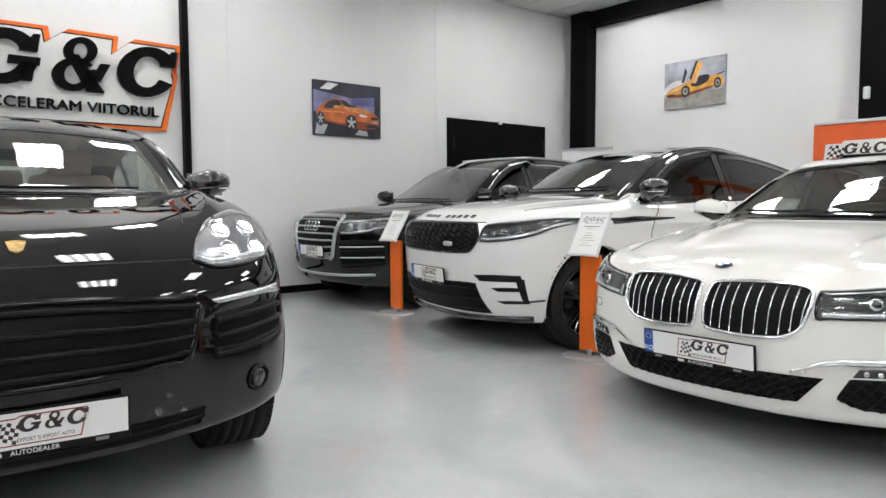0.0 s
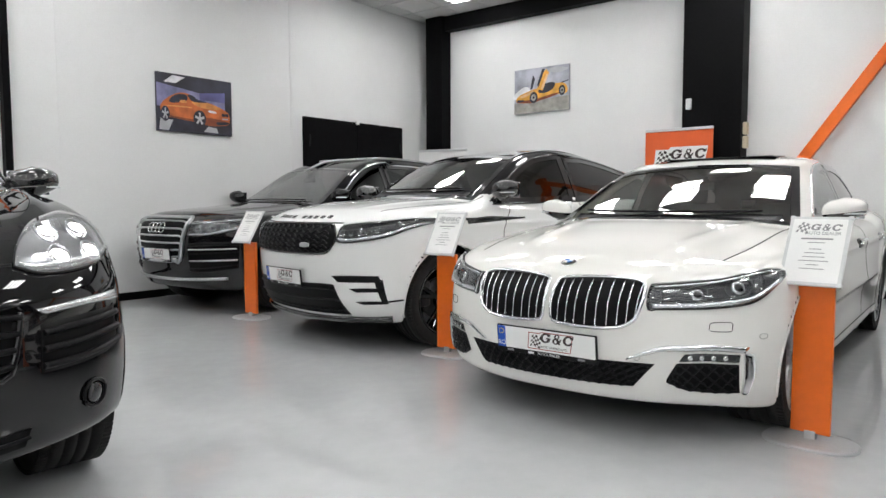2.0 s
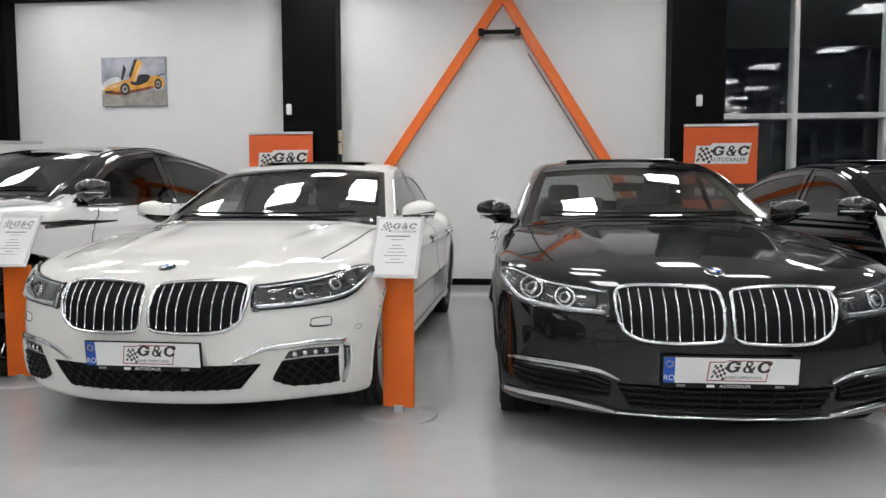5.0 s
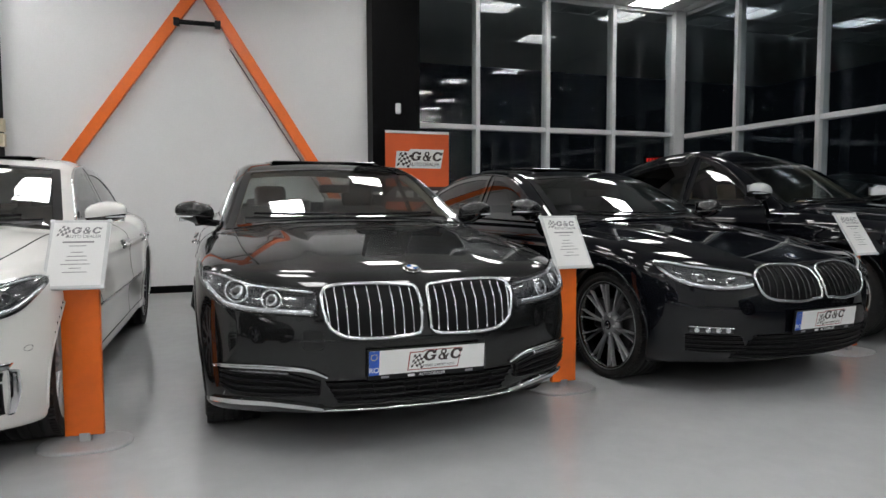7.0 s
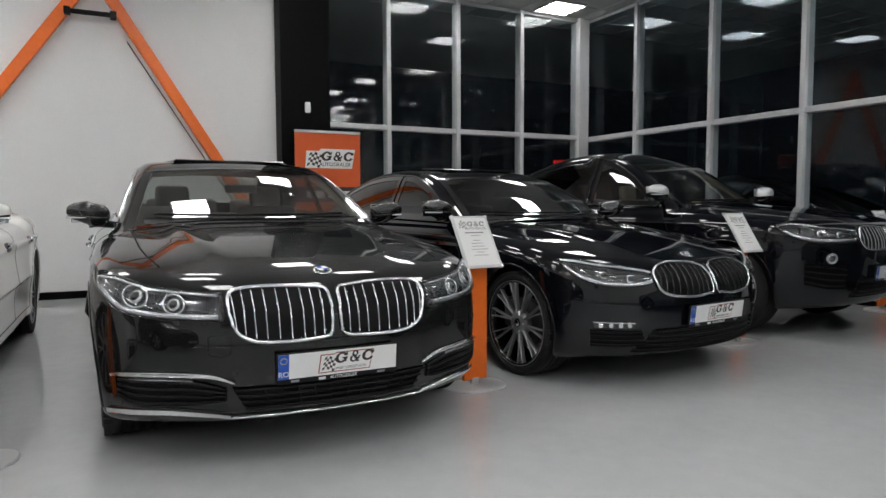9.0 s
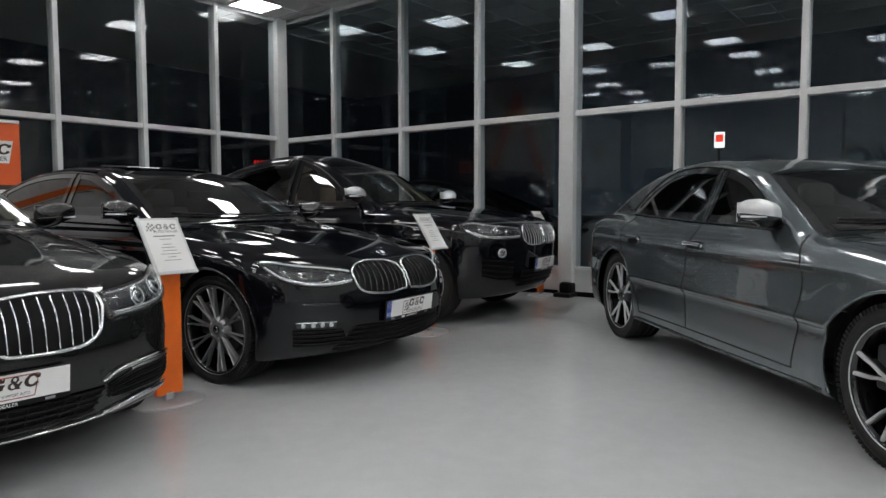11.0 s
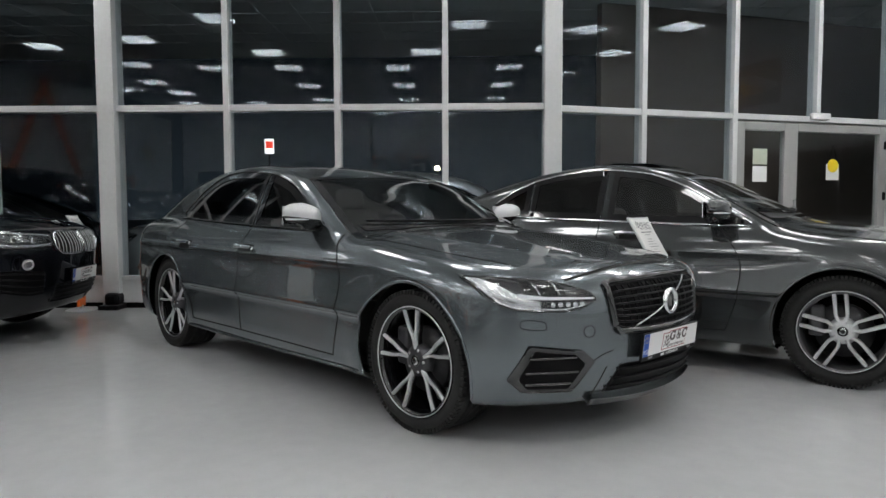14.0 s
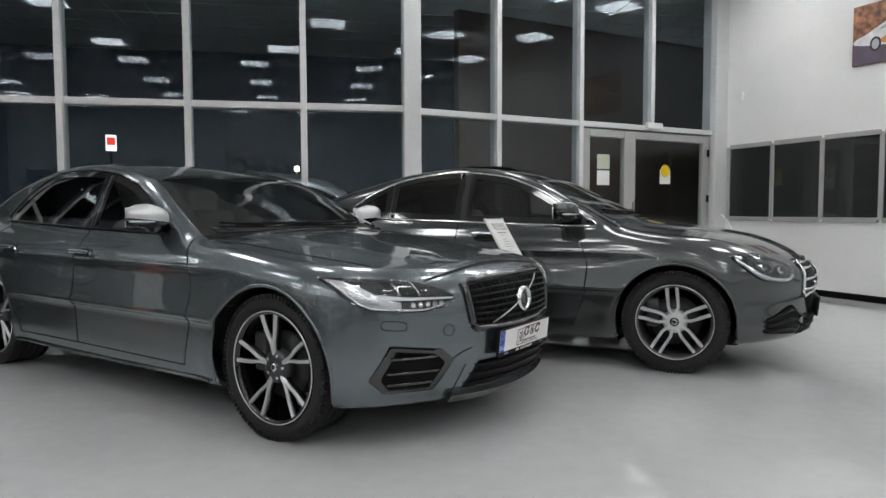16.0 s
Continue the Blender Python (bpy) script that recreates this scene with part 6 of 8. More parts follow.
for sd in (1, -1):
    lo_l = [(0.466, 0.694), (0.532, 0.658), (0.605, 0.645), (0.714, 0.648), (0.795, 0.657), (0.833, 0.677), (0.866, 0.724), (0.874, 0.788)]
    up_l = [(0.466, 0.700), (0.494, 0.726), (0.577, 0.758), (0.653, 0.776), (0.74, 0.786), (0.81, 0.792), (0.85, 0.794), (0.874, 0.793)]
    h = volvo.patch("headlight", "front", lo_l, up_l, M["lamp_dark"], 40, 12, sd, True, off=0.003, thick=0.02)
    volvo.patch("reflector", "front", [(0.70, 0.654), (0.79, 0.663), (0.828, 0.683), (0.858, 0.73), (0.868, 0.784)], [(0.70, 0.690), (0.775, 0.722), (0.81, 0.752), (0.838, 0.782), (0.866, 0.789)], M["lamp_bed"], 26, 8, sd, True, off=0.008, thick=0.004, parent=h, bulge=0.006)
    volvo.patch("lamp_bowl", "front", [(0.60, 0.715), (0.68, 0.722), (0.75, 0.735)], [(0.60, 0.748), (0.68, 0.765), (0.75, 0.772)], M["plastic"], 14, 5, sd, off=0.008, thick=0.003, parent=h)
    for y in (0.625, 0.70):
        volvo.bar("light_rib", "front", [(y, 0.715), (y + 0.006, 0.74), (y + 0.01, 0.765)], 0.004, M["lamp_bed"], 8, sd, 0.011, False, h)
    volvo.patch("light_blade", "front", [(0.478, 0.695), (0.58, 0.696), (0.68, 0.698), (0.775, 0.705)], [(0.478, 0.701), (0.58, 0.706), (0.68, 0.711), (0.775, 0.724)], M["lamp_white"], 24, 4, sd, off=0.012, thick=0.006, parent=h, bulge=0.004)
    volvo.patch("light_blade", "front", [(0.50, 0.678), (0.56, 0.662), (0.62, 0.652), (0.70, 0.655)], [(0.50, 0.681), (0.56, 0.667), (0.62, 0.658), (0.70, 0.662)], M["lamp_bed"], 18, 3, sd, off=0.010, thick=0.004, parent=h)
    for k in range(5):
        dome(volvo, "light_cell", "front", 0.535 + k * 0.03, 0.675, 0.012, 0.006, M["lamp_bed"], h, sd, 0.010)
    volvo.patch("cover", "front", lo_l, up_l, M["lens"], 40, 12, sd, True, off=0.018, thick=0.012, parent=h)
    volvo.bar("seal", "front", np.vstack([polyline(lo_l, 24), polyline(up_l, 24)[::-1]]), 0.005, M["gloss_black"], 90, sd, 0.004, True, h)
    g = volvo.patch("air_intake", "front", [(0.475, 0.405), (0.552, 0.277), (0.749, 0.282), (0.801, 0.338)], [(0.475, 0.418), (0.533, 0.468), (0.746, 0.499), (0.801, 0.350)], M["gloss_black"], 30, 10, sd, True, off=0.006, thick=0.012)
    volvo.patch("intake_mouth", "front", [(0.52, 0.395), (0.575, 0.296), (0.735, 0.300), (0.765, 0.34)], [(0.52, 0.41), (0.56, 0.448), (0.725, 0.474), (0.765, 0.36)], M["mesh_black"], 24, 8, sd, True, off=0.0085, thick=0.003, parent=g)
    for z, y0, y1 in ((0.325, 0.57, 0.745), (0.375, 0.545, 0.75), (0.44, 0.56, 0.74)):
        volvo.bar("slat", "front", [(y0, z), ((y0 + y1) / 2, z), (y1, z)], 0.007, M["gloss_black"], 14, sd, 0.013, False, g)
    volvo.bar("washer_cap", "front", [(0.69, 0.565), (0.76, 0.572), (0.772, 0.59), (0.76, 0.61), (0.695, 0.602), (0.682, 0.584)], 0.0018, M["gap"], 30, sd, 0.001, True)
    volvo.bar("sill_strip", "side", [(1.3, 0.235), (2.4, 0.228), (3.4, 0.235)], 0.010, volvo.coat, 40, sd, 0.006)
    volvo.strip("bumper_line", "front", [(0.455, 0.22), (0.435, 0.30), (0.405, 0.38)], 0.005, M["gap"], 20, sd)
    volvo.strip("bumper_line", "front", [(0.38, 0.455), (0.43, 0.44), (0.475, 0.415)], 0.004, M["gap"], 20, sd)
    volvo.bar("tow_cap", "front", circle(0.50, 0.55, 0.026), 0.0015, M["gap"], 24, sd, 0.001, True) if sd == 1 else None
intake(volvo, [(y, 0.258) for y in np.linspace(-0.40, 0.40, 9)], [(y, 0.385) for y in np.linspace(-0.33, 0.33, 9)], rows=3)
volvo.patch("front_lip", "front", [(y, 0.212 + 0.05 * y * y) for y in np.linspace(-0.46, 0.46, 11)], [(y, 0.238 + 0.05 * y * y) for y in np.linspace(-0.46, 0.46, 11)], M["gloss_black"], 40, 4, off=0.03, thick=0.04)
plate(volvo, 0.465)
volvo.strip("bonnet_gap", "front", [(y, 0.826 - 0.155 * y * y) for y in np.linspace(-0.56, 0.56, 15)], 0.007, M["gap"], 40)
common(volvo, (1.83, 1.03, 1.065), cap=M["alloy"], handle_z=0.84, handle_x=(2.5, 3.45), handle="chrome", sunroof=False)

# grey saloon beside it
GRM = ([(y, 0.52) for y in np.linspace(-0.41, 0.41, 7)], [(y, 0.745 - 0.04 * abs(y)) for y in np.linspace(-0.44, 0.44, 7)])
g = merc.patch("grille", "front", GRM[0], GRM[1], M["mesh_black"], 30, 10, off=0.004, thick=0.02)
slats(merc, "slat", GRM[0], GRM[1], 3, 0.012, M["chrome"], g, off=0.010)
merc.bar("grille_frame", "front", outline(GRM[0], GRM[1], 12), 0.011, M["chrome"], 80, 1, 0.008, True, g)
merc.bar("badge", "front", circle(0, 0.62, 0.085, 28), 0.009, M["chrome"], 40, 1, 0.02, True, g)
for ang in (90, 210, 330):
    merc.bar("badge_ray", "front", [(0, 0.62), (0.08 * math.cos(radians(ang)), 0.62 + 0.08 * math.sin(radians(ang)))], 0.008, M["chrome"], 6, 1, 0.02, False, g)
for sd in (1, -1):
    headlight(merc, [(0.565, 0.665), (0.613, 0.618), (0.724, 0.623), (0.783, 0.645), (0.825, 0.701), (0.832, 0.779)], [(0.558, 0.70), (0.57, 0.737), (0.643, 0.776), (0.71, 0.803), (0.772, 0.804), (0.826, 0.789)], sd, [(0.66, 0.695, 0.036), (0.75, 0.72, 0.036)], rings="lamp_grey", brow="lamp_grey")
    intake(merc, [(0.475, 0.262), (0.6, 0.272), (0.745, 0.288)], [(0.48, 0.40), (0.57, 0.462), (0.755, 0.380)], sd, rows=3, radius=0.011)
intake(merc, [(y, 0.25) for y in np.linspace(-0.44, 0.44, 9)], [(y, 0.37) for y in np.linspace(-0.40, 0.40, 9)], rows=3)
plate(merc, 0.43)
merc.strip("bonnet_gap", "front", [(y, 0.765 - 0.02 * abs(y)) for y in np.linspace(-0.46, 0.46, 13)], 0.007, M["gap"], 40)
common(merc, (1.60, 1.03, 1.09), cap=None, handle_z=0.90, handle_x=(2.18, 3.15))

# white SUV
GRR = ([(-0.57, 0.83), (-0.52, 0.755), (-0.4, 0.738), (0, 0.733), (0.4, 0.738), (0.52, 0.755), (0.57, 0.83)], [(-0.575, 0.87), (-0.52, 0.94), (-0.4, 0.949), (0, 0.952), (0.4, 0.949), (0.52, 0.94), (0.575, 0.87)])
g = velar.patch("grille", "front", GRR[0], GRR[1], M["mesh_black"], 40, 9, off=0.004, thick=0.02)
for k in range(6):
    z = 0.758 + k * 0.034
    velar.bar("mesh_bar", "front", [(y, z + 0.010 * (1 if i % 2 else -1)) for i, y in enumerate(np.linspace(-0.51, 0.51, 25))], 0.006, M["plastic"], 100, 1, 0.008, False, g, sides=5)
velar.bar("grille_frame", "front", outline(GRR[0], GRR[1], 14), 0.008, M["gloss_black"], 80, 1, 0.006, True, g)
velar.patch("badge", "front", [(0.24, 0.785), (0.29, 0.78), (0.34, 0.785)], [(0.24, 0.812), (0.29, 0.817), (0.34, 0.812)], M["satin"], 10, 5, -1, off=0.014, thick=0.006, parent=g)
for k in range(10):
    if k == 5:
        continue
    y = -0.36 + k * 0.08
    xl = 0.15 + 0.40 * (y / 0.965) ** 2.5 if y > 0 else 0.15 + 0.40 * (-y / 0.965) ** 2.5
    velar.patch("lettering_bar", "top", [(xl, y - 0.022), (xl, y + 0.022)], [(xl + 0.032, y - 0.022), (xl + 0.032, y + 0.022)], M["plastic"], 5, 4, off=0.004, thick=0.005)
for sd in (1, -1):
    headlight(velar, [(0.588, 0.832), (0.66, 0.824), (0.80, 0.842), (0.89, 0.872), (0.928, 0.92), (0.938, 0.980)], [(0.588, 0.944), (0.66, 0.955), (0.80, 0.971), (0.88, 0.985), (0.92, 0.992), (0.938, 0.988)], sd, [(0.68, 0.885, 0.026), (0.76, 0.892, 0.026), (0.83, 0.905, 0.024)], bed="lamp_dark", rings="lamp_dark", brow="lamp_dark")
    for k in range(3):
        a, b, z0, z1 = ((0.535, 0.86, 0.535, 0.588), (0.665, 0.872, 0.466, 0.498), (0.695, 0.876, 0.376, 0.402))[k]
        velar.patch("vent_blade", "front", [(a + 0.05, z0), ((a + b) / 2, z0 + 0.003), (b, z0 + 0.006)], [(a, z1 - 0.008), ((a + b) / 2, z1), (b - 0.01, z1)], M["plastic"], 16, 5, sd, off=0.003, thick=0.008)
    velar.patch("vent_well", "front", [(0.85, 0.385), (0.862, 0.385), (0.874, 0.388)], [(0.825, 0.56), (0.845, 0.56), (0.866, 0.56)], M["plastic"], 10, 8, sd, off=0.0015, thick=0.006)
    velar.strip("bumper_seam", "front", [(0.87, 0.398), (0.90, 0.402), (0.928, 0.408)], 0.012, M["plastic"], 14, sd)
    velar.patch("fender_vent", "side", [(1.08, 0.945), (1.3, 0.955), (1.75, 0.98)], [(1.08, 0.975), (1.3, 1.0), (1.75, 0.99)], M["gloss_black"], 20, 4, sd, off=0.005, thick=0.008)
    velar.strip("sill_band", "side", [(1.35, 0.36), (2.3, 0.355), (3.3, 0.37)], 0.13, M["gloss_black"], 40, sd, off=0.005, thick=0.01)
    velar.patch("bonnet_vent", "top", [(0.95, 0.42), (1.3, 0.50)], [(0.95, 0.47), (1.3, 0.56)], M["gloss_black"], 12, 4, sd, off=0.004, thick=0.006)
g = intake(velar, [(y, 0.285 + 0.02 * y * y) for y in np.linspace(-0.62, 0.62, 9)], [(-0.55, 0.50), (-0.5, 0.52), (0, 0.51), (0.5, 0.52), (0.55, 0.50)], rows=3)
velar.bar("chin", "front", [(y, 0.25 + 0.03 * y * y) for y in np.linspace(-0.86, 0.86, 15)], 0.024, M["gloss_black"], 70, 1, 0.008)
velar.patch("roof_skin", "top", [(1.95, y) for y in np.linspace(-0.58, 0.58, 11)], [(4.2, y) for y in np.linspace(-0.52, 0.52, 11)], M["gloss_black"], 30, 30, off=0.005, thick=0.008)
plate(velar, 0.552)
velar.strip("bonnet_gap", "front", [(y, 0.962) for y in np.linspace(-0.56, 0.56, 13)], 0.007, M["gap"], 40)
common(velar, (1.50, 1.08, 1.215), cap=M["gloss_black"], handle_z=0.93, handle="paint", sunroof=False, msize=(0.17, 0.24, 0.17))

# black SUV in the corner
GRA = ([(-0.36, 0.56), (-0.2, 0.545), (0, 0.543), (0.2, 0.545), (0.36, 0.56)], [(-0.44, 0.93), (-0.38, 0.965), (0, 0.972), (0.38, 0.965), (0.44, 0.93)])
g = audi.patch("grille", "front", GRA[0], GRA[1], M["mesh_black"], 34, 14, off=0.004, thick=0.02)
slats(audi, "slat", GRA[0], GRA[1], 6, 0.010, M["satin"], g, off=0.010)
audi.bar("grille_frame", "front", outline(GRA[0], GRA[1], 12), 0.022, M["satin"], 80, 1, 0.006, True, g, sides=8)
for k in range(4):
    audi.bar("badge_ring", "front", circle(-0.105 + k * 0.07, 0.865, 0.045, 22), 0.006, M["chrome"], 30, 1, 0.022, True, g)
for sd in (1, -1):
    headlight(audi, [(0.47, 0.79), (0.6, 0.79), (0.75, 0.81), (0.9, 0.86)], [(0.48, 0.92), (0.6, 0.935), (0.75, 0.945), (0.9, 0.95)], sd, [(0.58, 0.86, 0.034), (0.70, 0.87, 0.034), (0.80, 0.88, 0.03)])
    g = intake(audi, [(0.46, 0.44), (0.62, 0.44), (0.88, 0.48)], [(0.46, 0.72), (0.62, 0.735), (0.9, 0.74)], sd, rows=4)
    for z in (0.55, 0.66):
        audi.bar("chrome_strip", "front", [(0.48, z), (0.68, z + 0.005), (0.88, z + 0.012)], 0.008, M["satin"], 30, sd, 0.014)
    audi.bar("roof_rail", "side", [(1.95, 1.50), (2.4, 1.645), (3.2, 1.675), (4.1, 1.62), (4.5, 1.52)], 0.014, M["satin"], 50, sd, 0.014)
audi.bar("chin", "front", [(y, 0.36 + 0.03 * y * y) for y in np.linspace(-0.8, 0.8, 13)], 0.016, M["satin"], 60, 1, 0.008)
plate(audi, 0.605)
audi.strip("bonnet_gap", "front", [(y, 0.99) for y in np.linspace(-0.52, 0.52, 13)], 0.007, M["gap"], 40)
common(audi, (1.66, 1.07, 1.2), cap=audi.coat, handle_z=0.98, sunroof=False, msize=(0.16, 0.23, 0.16))

# black sports SUV with its lamp lit
CG = ([(-0.46, 0.60), (-0.3, 0.588), (0, 0.585), (0.3, 0.588), (0.46, 0.60)], [(-0.50, 0.785), (-0.35, 0.802), (0, 0.818), (0.35, 0.802), (0.50, 0.785)])
g = cayenne.patch("grille", "front", CG[0], CG[1], M["mesh_black"], 40, 12, off=0.004, thick=0.02)
slats(cayenne, "slat", CG[0], CG[1], 4, 0.010, M["plastic"], g, off=0.012)
cayenne.bar("grille_frame", "front", outline(CG[0], CG[1], 14), 0.012, cayenne.coat, 80, 1, 0.004, True, g)
for sd in (1, -1):
    headlight(cayenne, [(0.516, 0.908), (0.59, 0.880), (0.714, 0.878), (0.828, 0.893), (0.898, 0.93)], [(0.528, 0.935), (0.56, 0.975), (0.637, 1.029), (0.771, 1.065), (0.868, 1.05), (0.908, 0.99)], sd,
              [(0.67, 0.998, 0.036), (0.80, 1.005, 0.036), (0.67, 0.922, 0.036), (0.80, 0.928, 0.036)], glow="led", brow=False, bed="lamp_glow", mask=False)
    g = intake(cayenne, [(0.556, 0.578), (0.70, 0.575), (0.863, 0.592)], [(0.565, 0.728), (0.70, 0.735), (0.855, 0.738)], sd, rows=3, radius=0.012)
    cayenne.patch("position_light", "front", [(0.575, 0.758), (0.73, 0.762), (0.885, 0.758)], [(0.552, 0.778), (0.72, 0.787), (0.862, 0.79)], M["lamp_bed"], 20, 5, sd, off=0.010, thick=0.015, bulge=0.01)
    cayenne.bar("fog_ring", "front", circle(0.745, 0.458, 0.045), 0.006, M["plastic"], 24, sd, 0.006, True)
    dome(cayenne, "fog_lamp", "front", 0.745, 0.458, 0.037, 0.012, M["lamp_dark"], cayenne.root, sd, 0.004)
intake(cayenne, [(y, 0.365) for y in np.linspace(-0.5, 0.5, 9)], [(y, 0.42) for y in np.linspace(-0.52, 0.52, 9)], rows=1)
plate(cayenne, 0.475)
cayenne.strip("bonnet_gap", "front", [(y, 0.917 - 0.02 * y * y) for y in np.linspace(-0.51, 0.51, 13)], 0.008, M["gap"], 40)
cayenne.patch("badge", "front", [(-0.018, 0.960), (0, 0.953), (0.018, 0.960)], [(-0.028, 0.984), (0, 0.987), (0.028, 0.984)], M["brass"], 9, 6, off=0.005, thick=0.006)
common(cayenne, (1.72, 1.07, 1.215), cap=M["gloss_black"], handle_z=0.98, sunroof=False, msize=(0.18, 0.24, 0.17))
# two cars parked outside, close to the glass
P["silver"] = paint("silver_metallic", (0.30, 0.31, 0.32), 0.6, 0.3)
for nm, mdl, coat, az, dist, lab in (("parked_black_suv", X6, "black", -110.2, 10.6, "black sport utility car parked outside with a red tail lamp"), ("parked_silver_suv", Q7, "silver", -113.2, 9.7, "silver sport utility car parked outside beside the glass")):
    spot = on(az, dist)
    at = pose(spot.x, spot.y, -0.12, 0, 0, 221) @ (Matrix.Translation((-mdl["L"], 0, 0)) if coat == "black" else Matrix())
    car = Car(nm, dict(mdl, trim="gloss_black" if coat == "black" else "chrome", dark_front=True), P[coat], at, lab, step=0.05)
    common(car, (1.62, 1.08, 1.2), handle_z=0.98, sunroof=False)
    for sd in (1, -1):
        headlight(car, *LAMPX, sd, [(0.62, 0.855, 0.036), (0.76, 0.865, 0.038)])
# ---------- ceiling ----------
cm = BACK.m
CW = 24.0
cb = bmesh.new()
rbox(cb, (CW + 4, 28, 0.08), cm @ Matrix.Translation((0, -9, CEIL + 0.06)))
for i in range(-20, 21):      # raised tiles between the runners
    for j in range(-1, 36):
        rbox(cb, (0.58, 0.58, 0.02), cm @ Matrix.Translation((i * 0.6 + 0.3, -0.3 - j * 0.6, CEIL + 0.018)))
ceiling = tagged(part("ceiling", cb, M["ceiling"]), "suspended ceiling of white mineral fibre tiles", "ceiling", kind="structure")
M["runner"] = mat("white_runner", (0.70, 0.70, 0.69), 0.5, grain=0.02)
M["tube"] = mat("fluorescent_tube", (1.0, 1.0, 0.995), 0.4, emit=PANEL_POWER)
M["diffuser"] = mat("lit_diffuser", (1.0, 1.0, 0.995), 0.5, emit=PANEL_POWER * 0.3)
rb = bmesh.new()
for i in range(-20, 22):
    rbox(rb, (0.024, 22.2, 0.01), cm @ Matrix.Translation((i * 0.6, -10.5, CEIL + 0.003)))
for j in range(-1, 37):
    rbox(rb, (24.6, 0.024, 0.01), cm @ Matrix.Translation((0.3, -j * 0.6, CEIL + 0.0015)))
tagged(part("ceiling_grid", rb, M["runner"]), "white metal ceiling grid runners", "ceiling grid", kind="structure")


def ceiling_light(m):
    """A louvred four-tube fitting in one tile's field."""
    root = new("ceiling_light")
    bm = bmesh.new()
    for s in (-1, 1):
        rbox(bm, (0.60, 0.02, 0.04), Matrix.Translation((0, s * 0.29, 0.012)))
        rbox(bm, (0.02, 0.56, 0.04), Matrix.Translation((s * 0.29, 0, 0.012)))
    part("frame", bm, M["white_plastic"], root)
    box_part("reflector", (0.56, 0.56, 0.006), Matrix.Translation((0, 0, 0.004)), M["diffuser"], root)
    for k in range(4):
        v, f = tube_mesh([(-0.275, -0.21 + k * 0.14, 0.0), (0.275, -0.21 + k * 0.14, 0.0)], 0.03, sides=8, flat=0.5)
        mesh_object("tube", v, f, M["tube"], root)
    for k in range(3):
        box_part("louvre", (0.56, 0.006, 0.012), Matrix.Translation((0, -0.14 + k * 0.14, -0.009)), M["satin"], root)
    for k in range(5):
        box_part("cross_blade", (0.003, 0.56, 0.006), Matrix.Translation((-0.2 + k * 0.1, 0, -0.0185)), M["satin"], root)
    tagged(root, "recessed square ceiling light with bright tubes and louvres", "ceiling light", "ceiling lights")
    root.matrix_world = m
    return root


lights = []
spots = [(6.5 - 2.11 * i, -0.75 - 2.4 * j) for i in range(9) for j in range(8)]
spots = [(u, v) for u, v in spots if u < 0.9 and (v < -4 or u < -7)]
spots += [(-6.0, -0.98), (-2.3, -0.9), (-4.55, -1.6), (-2.85, -2.0), (-1.35, -1.9), (0.6, -2.4), (-6.3, -2.4), (-4.6, -3.5), (0.2, -3.9)]
spots += [(6.5, -0.43), (4.35, -0.6), (5.85, -2.2), (6.65, -5.1), (5.9, -6.7), (5.6, -8.6), (6.7, -9.6), (6.7, -12.4), (4.0, -5.3), (3.55, -9.4), (4.6, -11.3), (4.7, -13.7)]
opal = [(2.2, -1.4), (2.65, -3.4), (1.6, -5.5), (1.6, -8.6), (1.85, -11.0), (2.6, -14.0)]
spots, opal = ([cm @ Vector((u, v, 0)) for u, v in row] for row in (spots, opal))
clear = lambda p, k: all(p.dot(w.n) < w.dist - k for w in (LEFT, END, CLOSE)) and (p.dot(GLASS.n) < GLASS.dist - k if p.dot(GLASS.right) < glass_end else p.dot(ENTRY.n) < ENTRY.dist - k)
spots = [p for p in spots if clear(p, 0.55)]
for pl, rng, back in ((LEFT, range(-3, 5), 0.8), (END, range(-3, 4), 0.9), (ENTRY, range(2, 4), 1.0)):
    for k in rng:
        p = pl.m @ Vector((k * 2.05, -back, 0))
        if clear(p, 0.5) and p.dot(BACK.n) < BACK.dist - 0.5 and min((p - q).length for q in spots) > 1.1:
            spots.append(p)
for p in spots:
    at = Matrix.Translation((p.x, p.y, CEIL - 0.02)) @ pose(0, 0, 0, 0, 0, -49.5)
    lights.append(copy_thing(lights[0], at) if lights else ceiling_light(at))


def opal_light(m):
    """A flat panel with a white diffuser in one tile's field."""
    root = new("ceiling_light")
    bm = bmesh.new()
    for s in (-1, 1):
        rbox(bm, (0.60, 0.025, 0.03), Matrix.Translation((0, s * 0.287, 0.01)))
        rbox(bm, (0.025, 0.55, 0.03), Matrix.Translation((s * 0.287, 0, 0.01)))
    part("frame", bm, M["white_plastic"], root)
    box_part("diffuser", (0.55, 0.55, 0.006), Matrix.Translation((0, 0, 0.002)), M["opal"], root)
    tagged(root, "recessed square ceiling light with a flat white diffuser", "ceiling light", "ceiling lights")
    root.matrix_world = m
    return root


M["opal"] = mat("lit_opal_panel", (1.0, 0.99, 0.97), 0.5, emit=PANEL_POWER * 0.75)
panels = []
for p in opal:
    at = Matrix.Translation((p.x, p.y, CEIL - 0.02)) @ pose(0, 0, 0, 0, 0, -49.5)
    panels.append(copy_thing(panels[0], at) if panels else opal_light(at))

